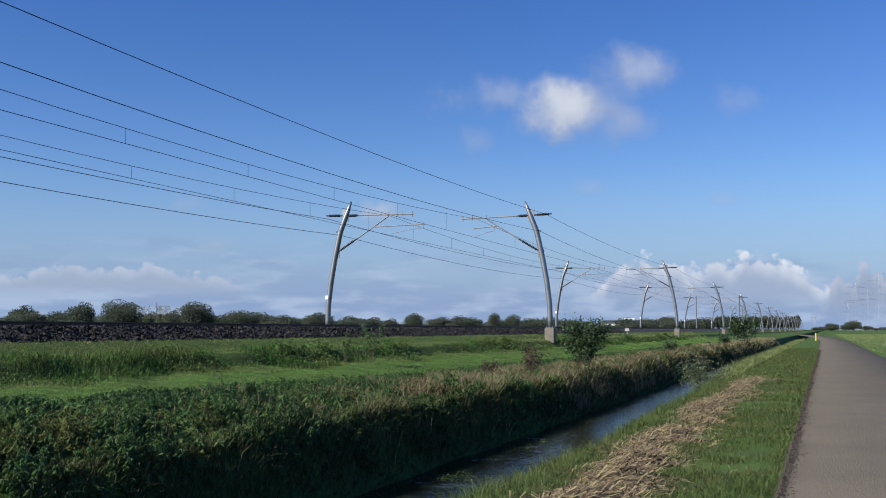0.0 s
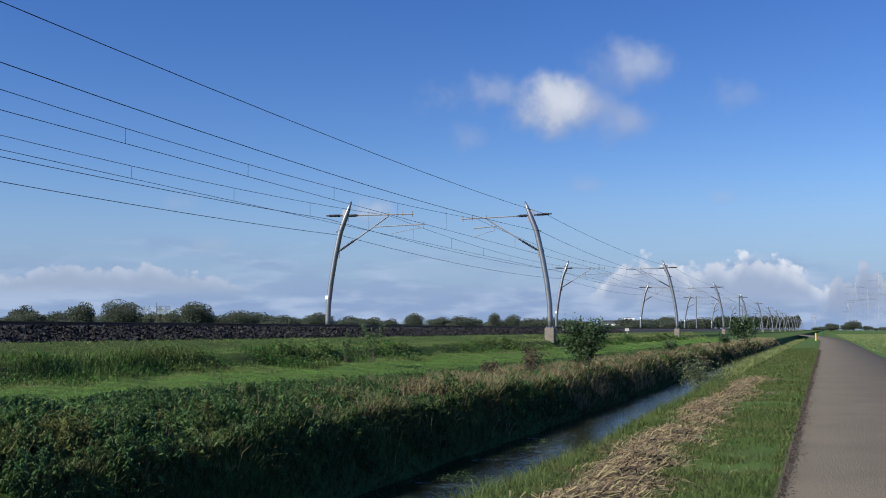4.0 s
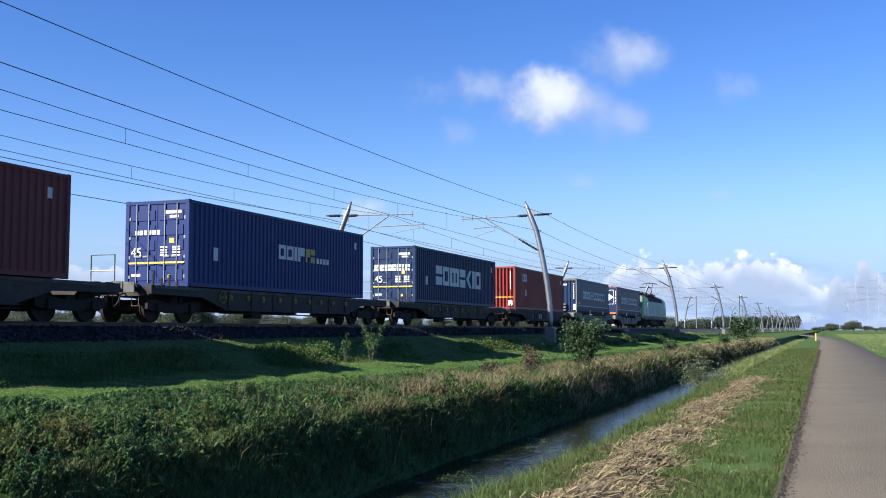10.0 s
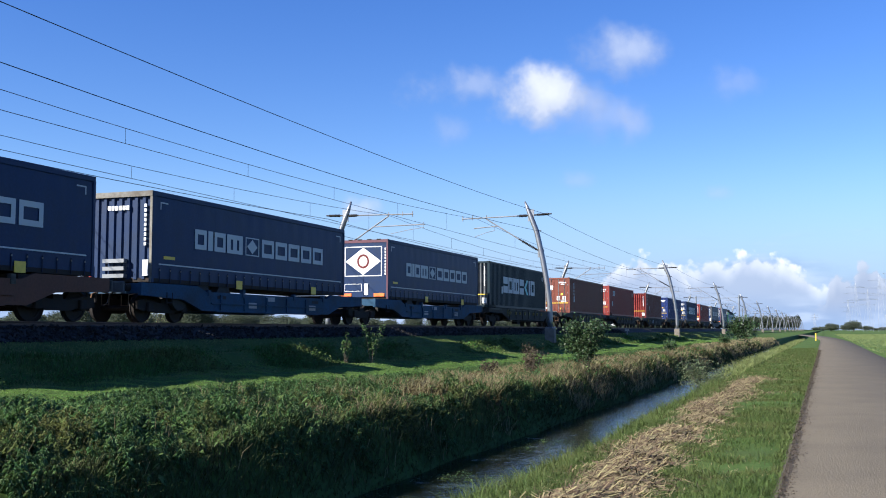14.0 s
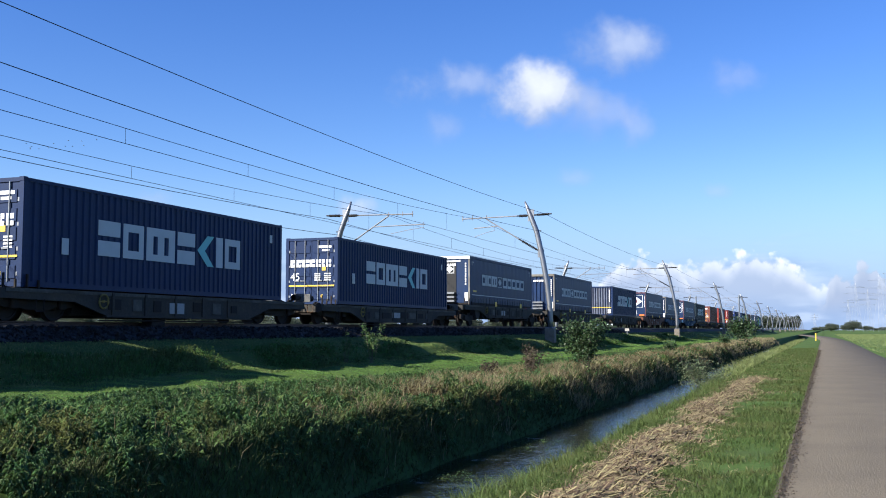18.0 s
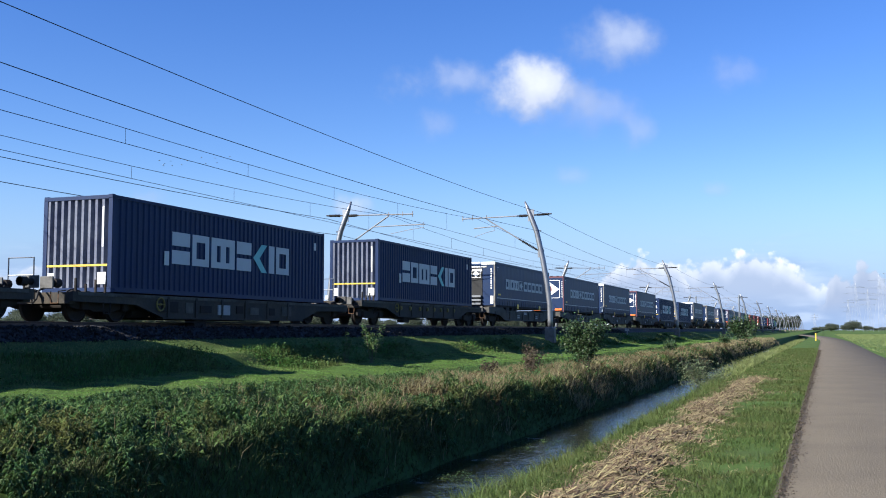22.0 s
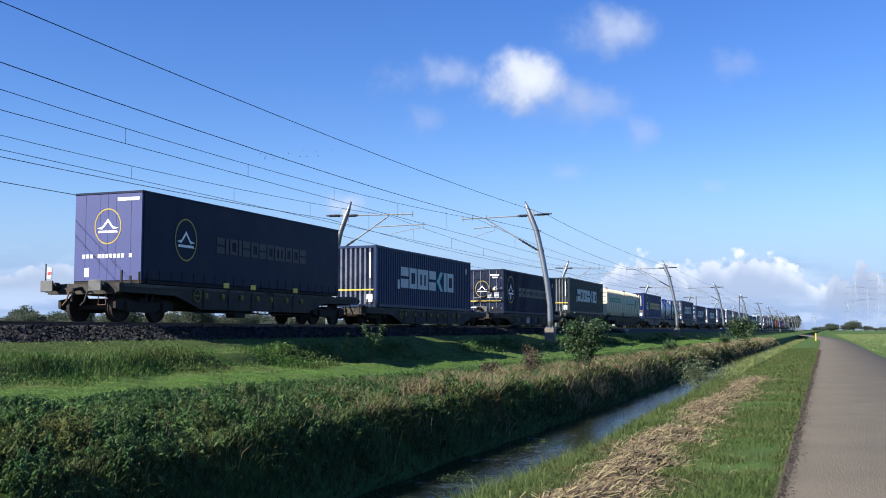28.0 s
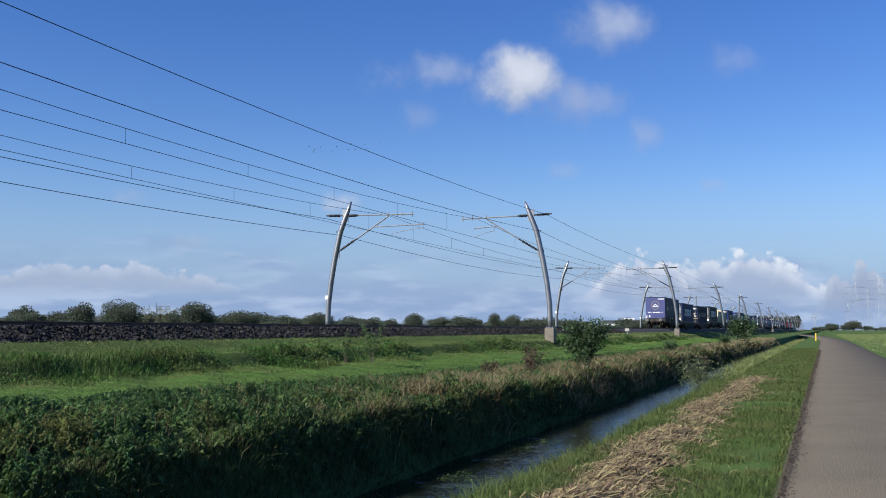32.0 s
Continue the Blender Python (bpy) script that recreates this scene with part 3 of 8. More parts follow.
def container(label, color, L, H, end, category="shipping container", frame_mat=None, end_paint=None):
    """A steel box, its base at z = 0, its rear end at y = 0 and its near side at x = W / 2."""
    pm = PAINT[color]
    fm = frame_mat or pm
    t = group_of("shipping_container", label, category, pose(0, 0, 0), "containers of the train")
    h = W / 2
    for sd in (1, -1):
        corrugated("side_wall", pm, t, L - 0.3, 0.15, H - 0.1, sd * (h - 0.012), sd, start=0.15)
        boxed("bottom_rail", sd * h - (0.1 if sd > 0 else 0), sd * h + (0.1 if sd < 0 else 0), 0.15, L - 0.15, 0.02, 0.16, fm, t)
        boxed("top_rail", sd * h - (0.08 if sd > 0 else 0), sd * h + (0.08 if sd < 0 else 0), 0.15, L - 0.15, H - 0.11, H - 0.02, fm, t)
        for y in (0, L - 0.14):
            boxed("corner_post", sd * h - (0.14 if sd > 0 else 0), sd * h + (0.14 if sd < 0 else 0), y, y + 0.14, 0.12, H - 0.12, fm, t)
            for z in (0, H - 0.12):
                boxed("corner_casting", sd * h - (0.17 if sd > 0 else 0.003), sd * h + (0.17 if sd < 0 else 0.003), y - 0.003, y + 0.146, z, z + 0.12, fm, t, bev=0.012)
    roof = corrugated("roof_sheet", pm, t, L - 0.3, -h + 0.08, h - 0.08, 0, 1, start=0.15)
    for v in roof.data.vertices:
        v.co = (v.co.z, v.co.y, H - 0.03 + v.co.x * 0.5)
    boxed("floor", -h + 0.1, h - 0.1, 0.1, L - 0.1, 0.05, 0.16, M["iron"], t)
    corrugated("front_wall", pm, t, W - 0.28, 0.15, H - 0.1, L - 0.03, 1, along="x", start=-h + 0.14)
    for y in (0.0, L - 0.1):
        boxed("end_header", -h + 0.14, h - 0.14, y, y + 0.1, H - 0.13, H - 0.02, fm, t)
        boxed("end_sill", -h + 0.14, h - 0.14, y, y + 0.1, 0.02, 0.15, fm, t)
    # A given end_paint is lighter than the sides: sunlight put into the colour.
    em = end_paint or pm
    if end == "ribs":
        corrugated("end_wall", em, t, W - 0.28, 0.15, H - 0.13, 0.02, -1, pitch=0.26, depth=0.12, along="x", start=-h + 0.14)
        boxed("reflective_strip", -h + 0.16, h - 0.16, 0.008, 0.014, 0.78, 0.84, M["yellow"], t, "yellow reflective strip")
        plates("end_label", t, M["white"], "y", 0.012, ((h - 0.5, h - 0.2, 0.25, 0.6), (-h + 0.2, -h + 0.42, 0.25, 0.6), (h - 0.36, h - 0.3, 1.35, 2.55)), "white label patch")
    else:
        for sd in (-1, 1):
            x0, x1 = (-h + 0.15, -0.01) if sd < 0 else (0.01, h - 0.15)
            d = boxed("door", x0, x1, 0.03, 0.07, 0.16, H - 0.13, em, t)
            for k in range(5):
                z = 0.22 + k * (H - 0.4) / 5
                boxed("door_panel", x0 + 0.07, x1 - 0.07, 0.006, 0.03, z, z + (H - 0.4) / 5 - 0.15, em, d, bev=0.01)
            for f in (0.28, 0.72):
                x = x0 + (x1 - x0) * f
                bm = bmesh.new()
                tube(bm, [(x, -0.005, 0.14), (x, -0.005, H - 0.12)], 0.022, 6)
                part("lock_bar", bm, M["galv"], d, "grey vertical lock bar")
                boxed("lock_handle", x - 0.02, x + 0.26 * (1 if f < 0.5 else -1) * 0.8, -0.03, -0.01, 1.0, 1.05, M["galv"], d)
            for z in (0.3, 0.95, 1.6, 2.25):
                boxed("hinge", (x0 if sd < 0 else x1) - 0.05, (x0 if sd < 0 else x1) + 0.05, 0.01, 0.03, z, z + 0.1, M["galv"], d)
        boxed("reflective_strip", -h + 0.16, h - 0.16, -0.006, 0.006, 0.78, 0.84, M["yellow"], t, "yellow reflective strip")
        plates("warning_label", t, M["yellow"], "y", 0.004, ((0.5, 0.68, 1.46, 1.62), (0.46, 0.56, 0.3, 0.42)), "yellow warning label")
        plates("door_mark", t, M["white"], "y", 0.004, [(a, b, 1.3 - 0.09 * k, 1.35 - 0.09 * k) for k in range(4) for a, b in ((0.15, 0.42), (0.62, 0.92))] + [(0.3, 0.95, H - 0.46, H - 0.36), (0.5, 0.85, H - 0.6, H - 0.52), (-0.98, -0.62, 0.36, 0.45)], "white marking bar")
    plates("side_label", t, M["greymark"], "x", h - 0.012, ((2.6, 2.85, 0.95, 1.4) if end == "ribs" else (1.5, 1.78, 0.95, 1.4), (L - 0.9, L - 0.72, H - 0.75, H - 0.45)), "small pale side label", 0.005)
    return t


def marked_container(label, color, end, half=False, end_paint=None):
    t = container(label, color, 13.716, 2.9, end, end_paint=end_paint)
    block_row("side_mark", t, M["greymark"], W / 2 - 0.008, 3.0, 10.7, 1.02, 2.05, "brwbtnr" if not half else "brwbtns", PAINT["tealpale"])
    if end == "doors":
        for k, w in enumerate((0.24, 0.24, 0.34, 0.24, 0.24, 0.12, 0.24)):
            bm = bmesh.new()
            x = -1.02 + 0.29 * k + (0.08 if k > 2 else 0) - (0.1 if k > 5 else 0)
            end_mark(bm, 0.008, x, x + w, 1.62, 1.74)
            end_mark(bm, 0.008, x, x + w, 1.8, 1.94)
            end_mark(bm, 0.008, x, x + w * 0.4, 1.74, 1.8)
            bmesh.ops.remove_doubles(bm, verts=bm.verts, dist=0.0005)
            part("end_mark", bm, M["white"], t, "white block mark")
        lettering(t, "45", M["white"], -1.02, 0.005, 1.05, 0.46)
    return t


def trailer(label, end):
    """A curtain-sided trailer body carried in a pocket wagon."""
    L, H, h = 13.7, 2.86, 1.275
    pm = PAINT["curtain"]
    t = group_of("curtain_trailer", label, "semi trailer", pose(0, 0, 0), "trailers of the train")
    for sd in (1, -1):
        n = 110
        V, F = [], []
        for k in range(n + 1):
            y = 0.12 + (L - 0.24) * k / n
            for z, o in ((0.12, 0.0), (0.55, 0.012), (1.5, 0.02), (2.4, 0.012), (2.72, 0.0)):
                w = 0.008 * math.sin(y * 7.1) * math.sin(z * 2.0 + y) + 0.004 * math.sin(y * 23)
                V.append((sd * (h - 0.02 + o + w), y, z))
        for k in range(n):
            F += [(5 * k + j, 5 * k + 5 + j, 5 * k + 6 + j, 5 * k + 1 + j) for j in range(4)]
        link_mesh("curtain", V, F, pm, t, "navy tarpaulin curtain", smooth=True)
        boxed("top_rail", sd * h - 0.04, sd * h + 0.012, 0.0, L, 2.7, H, pm, t, bev=0.015)
        boxed("side_raft", sd * (h - 0.04) - 0.03, sd * (h - 0.04) + 0.03, 0.1, L - 0.1, 0.0, 0.13, M["iron"], t)
        for y in (0.0, L - 0.1):
            boxed("corner_post", sd * h - 0.06, sd * h + 0.01, y, y + 0.1, 0.0, H - 0.12, pm, t)
    boxed("roof", -h + 0.03, h - 0.03, 0.02, L - 0.02, H - 0.05, H - 0.012, M["white"], t)
    boxed("bed", -h + 0.08, h - 0.08, 0.05, L - 0.05, 0.02, 0.14, M["iron"], t)
    x = h + 0.012
    boxed("reflective_strip", x - 0.005, x + 0.004, 0.35, L - 0.35, 0.56, 0.6, M["greymark"], t, "thin pale reflective strip")
    for k in range(24):
        y = 0.4 + k * (L - 0.8) / 23
        boxed("curtain_strap", x - 0.01, x + 0.006, y - 0.014, y + 0.014, 0.02, 0.46, PAINT["swapdark"], t)
        boxed("buckle", x + 0.002, x + 0.014, y - 0.022, y + 0.022, 0.37, 0.42, PAINT["greywagon"], t)
    for y in (4.9, 10.6):
        boxed("lift_plate", x - 0.005, x + 0.012, y, y + 0.4, -0.04, 0.26, M["yellow"], t, "yellow lifting plate")
    for y in (0.4, L - 0.4):
        bm = bmesh.new()
        s = 1 if y < 5 else -1
        mark(bm, x - 0.014, min(y, y + s * 0.4), max(y, y + s * 0.4), 2.5, 2.54)
        mark(bm, x - 0.014, min(y, y + s * 0.04), max(y, y + s * 0.04), 2.3, 2.5)
        part("corner_mark", bm, M["greymark"], t)
    bm = bmesh.new()
    mark(bm, x - 0.005, 0.6, 1.2, 0.75, 0.85)
    part("side_label", bm, M["yellow"], t)
    block_row("side_mark", t, M["greymark"], x + 0.002, 2.3, 5.3, 1.2, 1.86, "rnrw")
    block_row("side_mark", t, M["greymark"], x + 0.002, 6.65, 11.6, 1.2, 1.86, "rrrrr")
    bm = bmesh.new()
    for a, b, c, d in ((5.5, 6.45, 1.82, 1.86), (5.5, 6.45, 1.2, 1.24), (5.5, 5.55, 1.24, 1.82), (6.4, 6.45, 1.24, 1.82)):
        mark(bm, x, a, b, c, d)
    v = [bm.verts.new((x + 0.006, 5.97 + p, 1.53 + q)) for p, q in ((-0.36, 0), (0, -0.26), (0.36, 0), (0, 0.26))]
    bm.faces.new(v)
    part("emblem", bm, M["greymark"], t, "pale diamond emblem in a square")
    if end == "emblem":
        boxed("rear_door", -h + 0.06, -0.005, 0.0, 0.05, 0.1, H - 0.14, pm, t)
        boxed("rear_door", 0.005, h - 0.06, 0.0, 0.05, 0.1, H - 0.14, pm, t)
        for x0, x1, z0, z1 in ((-h, -h + 0.07, 0, H), (h - 0.07, h, 0, H), (-h + 0.07, h - 0.07, H - 0.14, H)):
            boxed("rear_frame", x0, x1, -0.02, 0.06, z0, z1, PAINT["endframe"], t)
        bm = bmesh.new()
        for x0, x1, z0, z1 in ((-1.0, 0.96, 2.5, 2.54), (-1.0, 0.96, 1.1, 1.14), (-1.0, -0.96, 1.14, 2.5), (0.92, 0.96, 1.14, 2.5), (-1.0, -0.1, 0.72, 0.74), (-1.0, -0.1, 0.38, 0.4), (-1.0, -0.98, 0.4, 0.72), (-0.12, -0.1, 0.4, 0.72)):
            end_mark(bm, 0.0, x0, x1, z0, z1)
        v = [bm.verts.new((p - 0.02, -0.006, 1.82 + q)) for p, q in ((-0.93, 0), (0, -0.66), (0.93, 0), (0, 0.66))]
        bm.faces.new(v)
        for k in range(9):
            end_mark(bm, -0.02, h - 0.16, h - 0.1, 1.15 + 0.15 * k, 1.25 + 0.15 * k)
        part("emblem", bm, M["white"], t, "large white diamond emblem in a frame")
        bm = bmesh.new()
        nn = 28
        inner = [bm.verts.new((0.22 * math.cos(a) - 0.02, -0.012, 1.82 + 0.24 * math.sin(a))) for a in [2 * math.pi * k / nn for k in range(nn)]]
        outer = [bm.verts.new((0.32 * math.cos(a) - 0.02, -0.012, 1.82 + 0.35 * math.sin(a))) for a in [2 * math.pi * k / nn for k in range(nn)]]
        for k in range(nn):
            bm.faces.new((inner[k], inner[(k + 1) % nn], outer[(k + 1) % nn], outer[k]))
        part("emblem_ring", bm, PAINT["maroon"], t, "dark red ring")
        for x0 in (-1.18, 0.55):
            boxed("tail_lamp", x0, x0 + 0.55, -0.03, 0.0, 0.12, 0.28, M["orange"], t, "orange marker lamp")
        boxed("placard", 0.05, 0.24, -0.02, 0.0, 0.2, 0.75, M["white"], t, "white placard")
        boxed("bumper", -h + 0.1, h - 0.1, -0.02, 0.06, -0.12, -0.02, M["iron"], t)
        for k in range(4):
            boxed("roof_hinge", -0.8 + 0.5 * k, -0.6 + 0.5 * k, -0.03, 0.04, H - 0.02, H + 0.03, M["iron"], t)
    else:
        em = PAINT["curtain"]
        if end == "ribs":
            corrugated("bulkhead", em, t, 2 * h - 0.2, 0.1, H - 0.16, 0.02, -1, pitch=0.3, depth=0.06, along="x", start=-h + 0.1)
        else:
            boxed("bulkhead", -h + 0.1, h - 0.1, 0.01, 0.06, 0.1, H - 0.16, em, t)
            # No hollow here: a raised black plate stands for the recess's shade.
            boxed("recess", -0.42, 0.42, -0.012, 0.01, 0.1, H - 0.3, M["rubber"], t)
            bm = bmesh.new()
            v = [bm.verts.new((p, -0.02, 2.1 + q)) for p, q in ((-0.25, 0), (0, -0.2), (0.25, 0), (0, 0.2))]
            bm.faces.new(v)
            for x0, x1, z0, z1 in ((-0.3, 0.3, 2.32, 2.35), (-0.3, 0.3, 1.85, 1.88), (-0.3, -0.27, 1.88, 2.32), (0.27, 0.3, 1.88, 2.32), (-0.6, 0.7, 2.52, 2.6)):
                end_mark(bm, -0.014, x0, x1, z0, z1)
            part("emblem", bm, M["white"], t, "small white diamond emblem")
        boxed("end_header", -h, h, -0.03, 0.08, H - 0.17, H, M["white"] if end == "panel" else PAINT["greywagon"], t, "pale header rail")
        for x0 in (-h, h - 0.09):
            boxed("end_post", x0, x0 + 0.09, -0.02, 0.05, 0.0, H - 0.17, PAINT["greywagon"], t)
        plates("end_mark", t, M["white"], "y", 0.014, [(-0.4 + 0.14 * k, -0.3 + 0.14 * k, 2.28, 2.42) for k in range(6)] + [(h - 0.3, h - 0.22, 1.15 + 0.15 * k, 1.25 + 0.15 * k) for k in range(9)], "white marking bar", 0.03)
        for z in (0.15, 0.38, 0.62):
            boxed("equipment_rack", -0.45, 0.35, -0.16, 0.01, z, z + 0.12, M["galv"], t, "grey connection rack")
        boxed("placard", h - 0.32, h - 0.12, -0.03, 0.0, 0.2, 0.7, M["white"], t, "white placard")
        boxed("placard", -h + 0.14, -h + 0.3, -0.03, 0.0, 0.2, 0.6, M["red"], t, "red panel")
    for y in (1.6, 2.9, 4.2):
        for s in (-1, 1):
            bm = bmesh.new()
            tube(bm, [(s * 1.05 - 0.17, y, -0.38), (s * 1.05 + 0.17, y, -0.38)], 0.48, 14)
            part("trailer_wheel", bm, M["rubber"], t, "black trailer tyre sunk in the wagon pocket")
    return t


# ---- train: wagons ----
SHARED = {}


def shared(name, mesh_name, make, mat, parent, m=None, label=""):
    """One mesh used by all alike parts."""
    if mesh_name not in SHARED:
        bm = bmesh.new()
        make(bm)
        me = bpy.data.meshes.new(name)
        bmesh.ops.recalc_face_normals(bm, faces=bm.faces)
        bm.to_mesh(me)
        bm.free()
        me.materials.append(mat)
        SHARED[mesh_name] = me
    ob = new(name, SHARED[mesh_name])
    ob.parent = parent
    if m is not None:
        ob.matrix_basis = m
    return tagged(ob, label)


def wheel_shape(bm, r):
    prof = [(-0.07, r + 0.03), (-0.04, r + 0.028), (-0.03, r), (0.065, r - 0.006), (0.065, r - 0.06), (0.03, r - 0.075), (0.02, 0.17), (0.05, 0.13), (0.05, 0.0)]
    n = 24
    rings = [[bm.verts.new((x, q * math.cos(2 * math.pi * k / n), q * math.sin(2 * math.pi * k / n))) for k in range(n)] for x, q in prof[:-1]]
    back = [bm.verts.new((-0.07, 0.12 * math.cos(2 * math.pi * k / n), 0.12 * math.sin(2 * math.pi * k / n))) for k in range(n)]
    rings = [back] + rings
    for a, b in zip(rings, rings[1:]):
        for k in range(n):
            bm.faces.new((a[k], a[(k + 1) % n], b[(k + 1) % n], b[k]))
    bm.faces.new(rings[-1])
    bm.faces.new(back[::-1])


def rim_shape(bm, r):
    n = 24
    for q0, q1 in ((r - 0.065, r - 0.012),):
        a = [bm.verts.new((0.068, q0 * math.cos(2 * math.pi * k / n), q0 * math.sin(2 * math.pi * k / n))) for k in range(n)]
        b = [bm.verts.new((0.068, q1 * math.cos(2 * math.pi * k / n), q1 * math.sin(2 * math.pi * k / n))) for k in range(n)]
        for k in range(n):
            bm.faces.new((a[k], a[(k + 1) % n], b[(k + 1) % n], b[k]))


def frame_shape(bm, base):
    b = base / 2
    prism(bm, [(-b - 0.55, 0.42), (-b - 0.3, 0.36), (-b + 0.25, 0.36), (-b + 0.45, 0.3), (b - 0.45, 0.3), (b - 0.25, 0.36), (b + 0.3, 0.36), (b + 0.55, 0.42), (b + 0.55, 0.66), (b + 0.2, 0.72), (0.4, 0.62), (-0.4, 0.62), (-b - 0.2, 0.72), (-b - 0.55, 0.66)], -0.05, 0.05)


def bogie(parent, y, base=1.8, r=0.46, mat=None):
    mat = mat or M["iron"]
    b = group_of("bogie", "", "", pose(0, y, 0))
    b.parent = parent
    key = "%.2f" % base
    for s in (-1, 1):
        shared("side_frame", "side_frame" + key, lambda bm: frame_shape(bm, base), mat, b, pose(s * 1.0, 0, 0))
        for k in (-1, 1):
            w = shared("wheel", "wheel%.2f" % r, lambda bm: wheel_shape(bm, r), M["iron"], b, pose(s * 0.76, k * base / 2, r, 0, 0, 0 if s > 0 else 180))
            shared("axle_box", "axle_box", lambda bm: box(bm, -0.09, 0.09, -0.14, 0.14, -0.14, 0.16, 0.03), mat, b, pose(s * 1.06, k * base / 2, r))
    for k in (-1, 1):
        shared("axle", "axle", lambda bm: tube(bm, [(-0.74, 0, 0), (0.74, 0, 0)], 0.08, 8), M["iron"], b, pose(0, k * base / 2, r))
    shared("bolster", "bolster", lambda bm: box(bm, -1.0, 1.0, -0.2, 0.2, 0.5, 0.75), mat, b)
    return b


def buffers(t, y, s):
    for x in (-0.87, 0.87):
        bm = bmesh.new()
        tube(bm, [(x, y, 1.06), (x, y + s * 0.45, 1.06)], 0.09, 10)
        tube(bm, [(x, y, 1.06), (x, y + s * 0.22, 1.06)], 0.13, 10)
        buf = part("buffer", bm, M["iron"], t)
        boxed("buffer_plate", x - 0.23, x + 0.23, min(y + s * 0.45, y + s * 0.5), max(y + s * 0.45, y + s * 0.5), 0.89, 1.23, PAINT["platesteel"], buf, "worn grey buffer plate", 0.02)
    bm = bmesh.new()
    tube(bm, [(0, y, 1.0), (0, y + s * 0.35, 0.95), (0, y + s * 0.4, 0.6)], 0.06, 6)
    part("coupling", bm, M["iron"], t)
    for x, mat in ((0.36, M["rubber"]), (-0.3, PAINT["hose"])):
        bm = bmesh.new()
        tube(bm, [(x, y, 0.92), (x + 0.02, y + s * 0.22, 0.86), (x + 0.05, y + s * 0.34, 0.62), (x - 0.04, y + s * 0.42, 0.48)], 0.028, 6)
        part("brake_hose", bm, mat, t)
    bm = bmesh.new()
    tube(bm, [(1.12, y, 0.86), (1.12, y + s * 0.3, 0.82), (1.12, y + s * 0.3, 0.5), (0.86, y + s * 0.3, 0.5), (0.86, y + s * 0.3, 0.82)], 0.018, 5)
    part("shunter_handle", bm, PAINT["hose"], t)


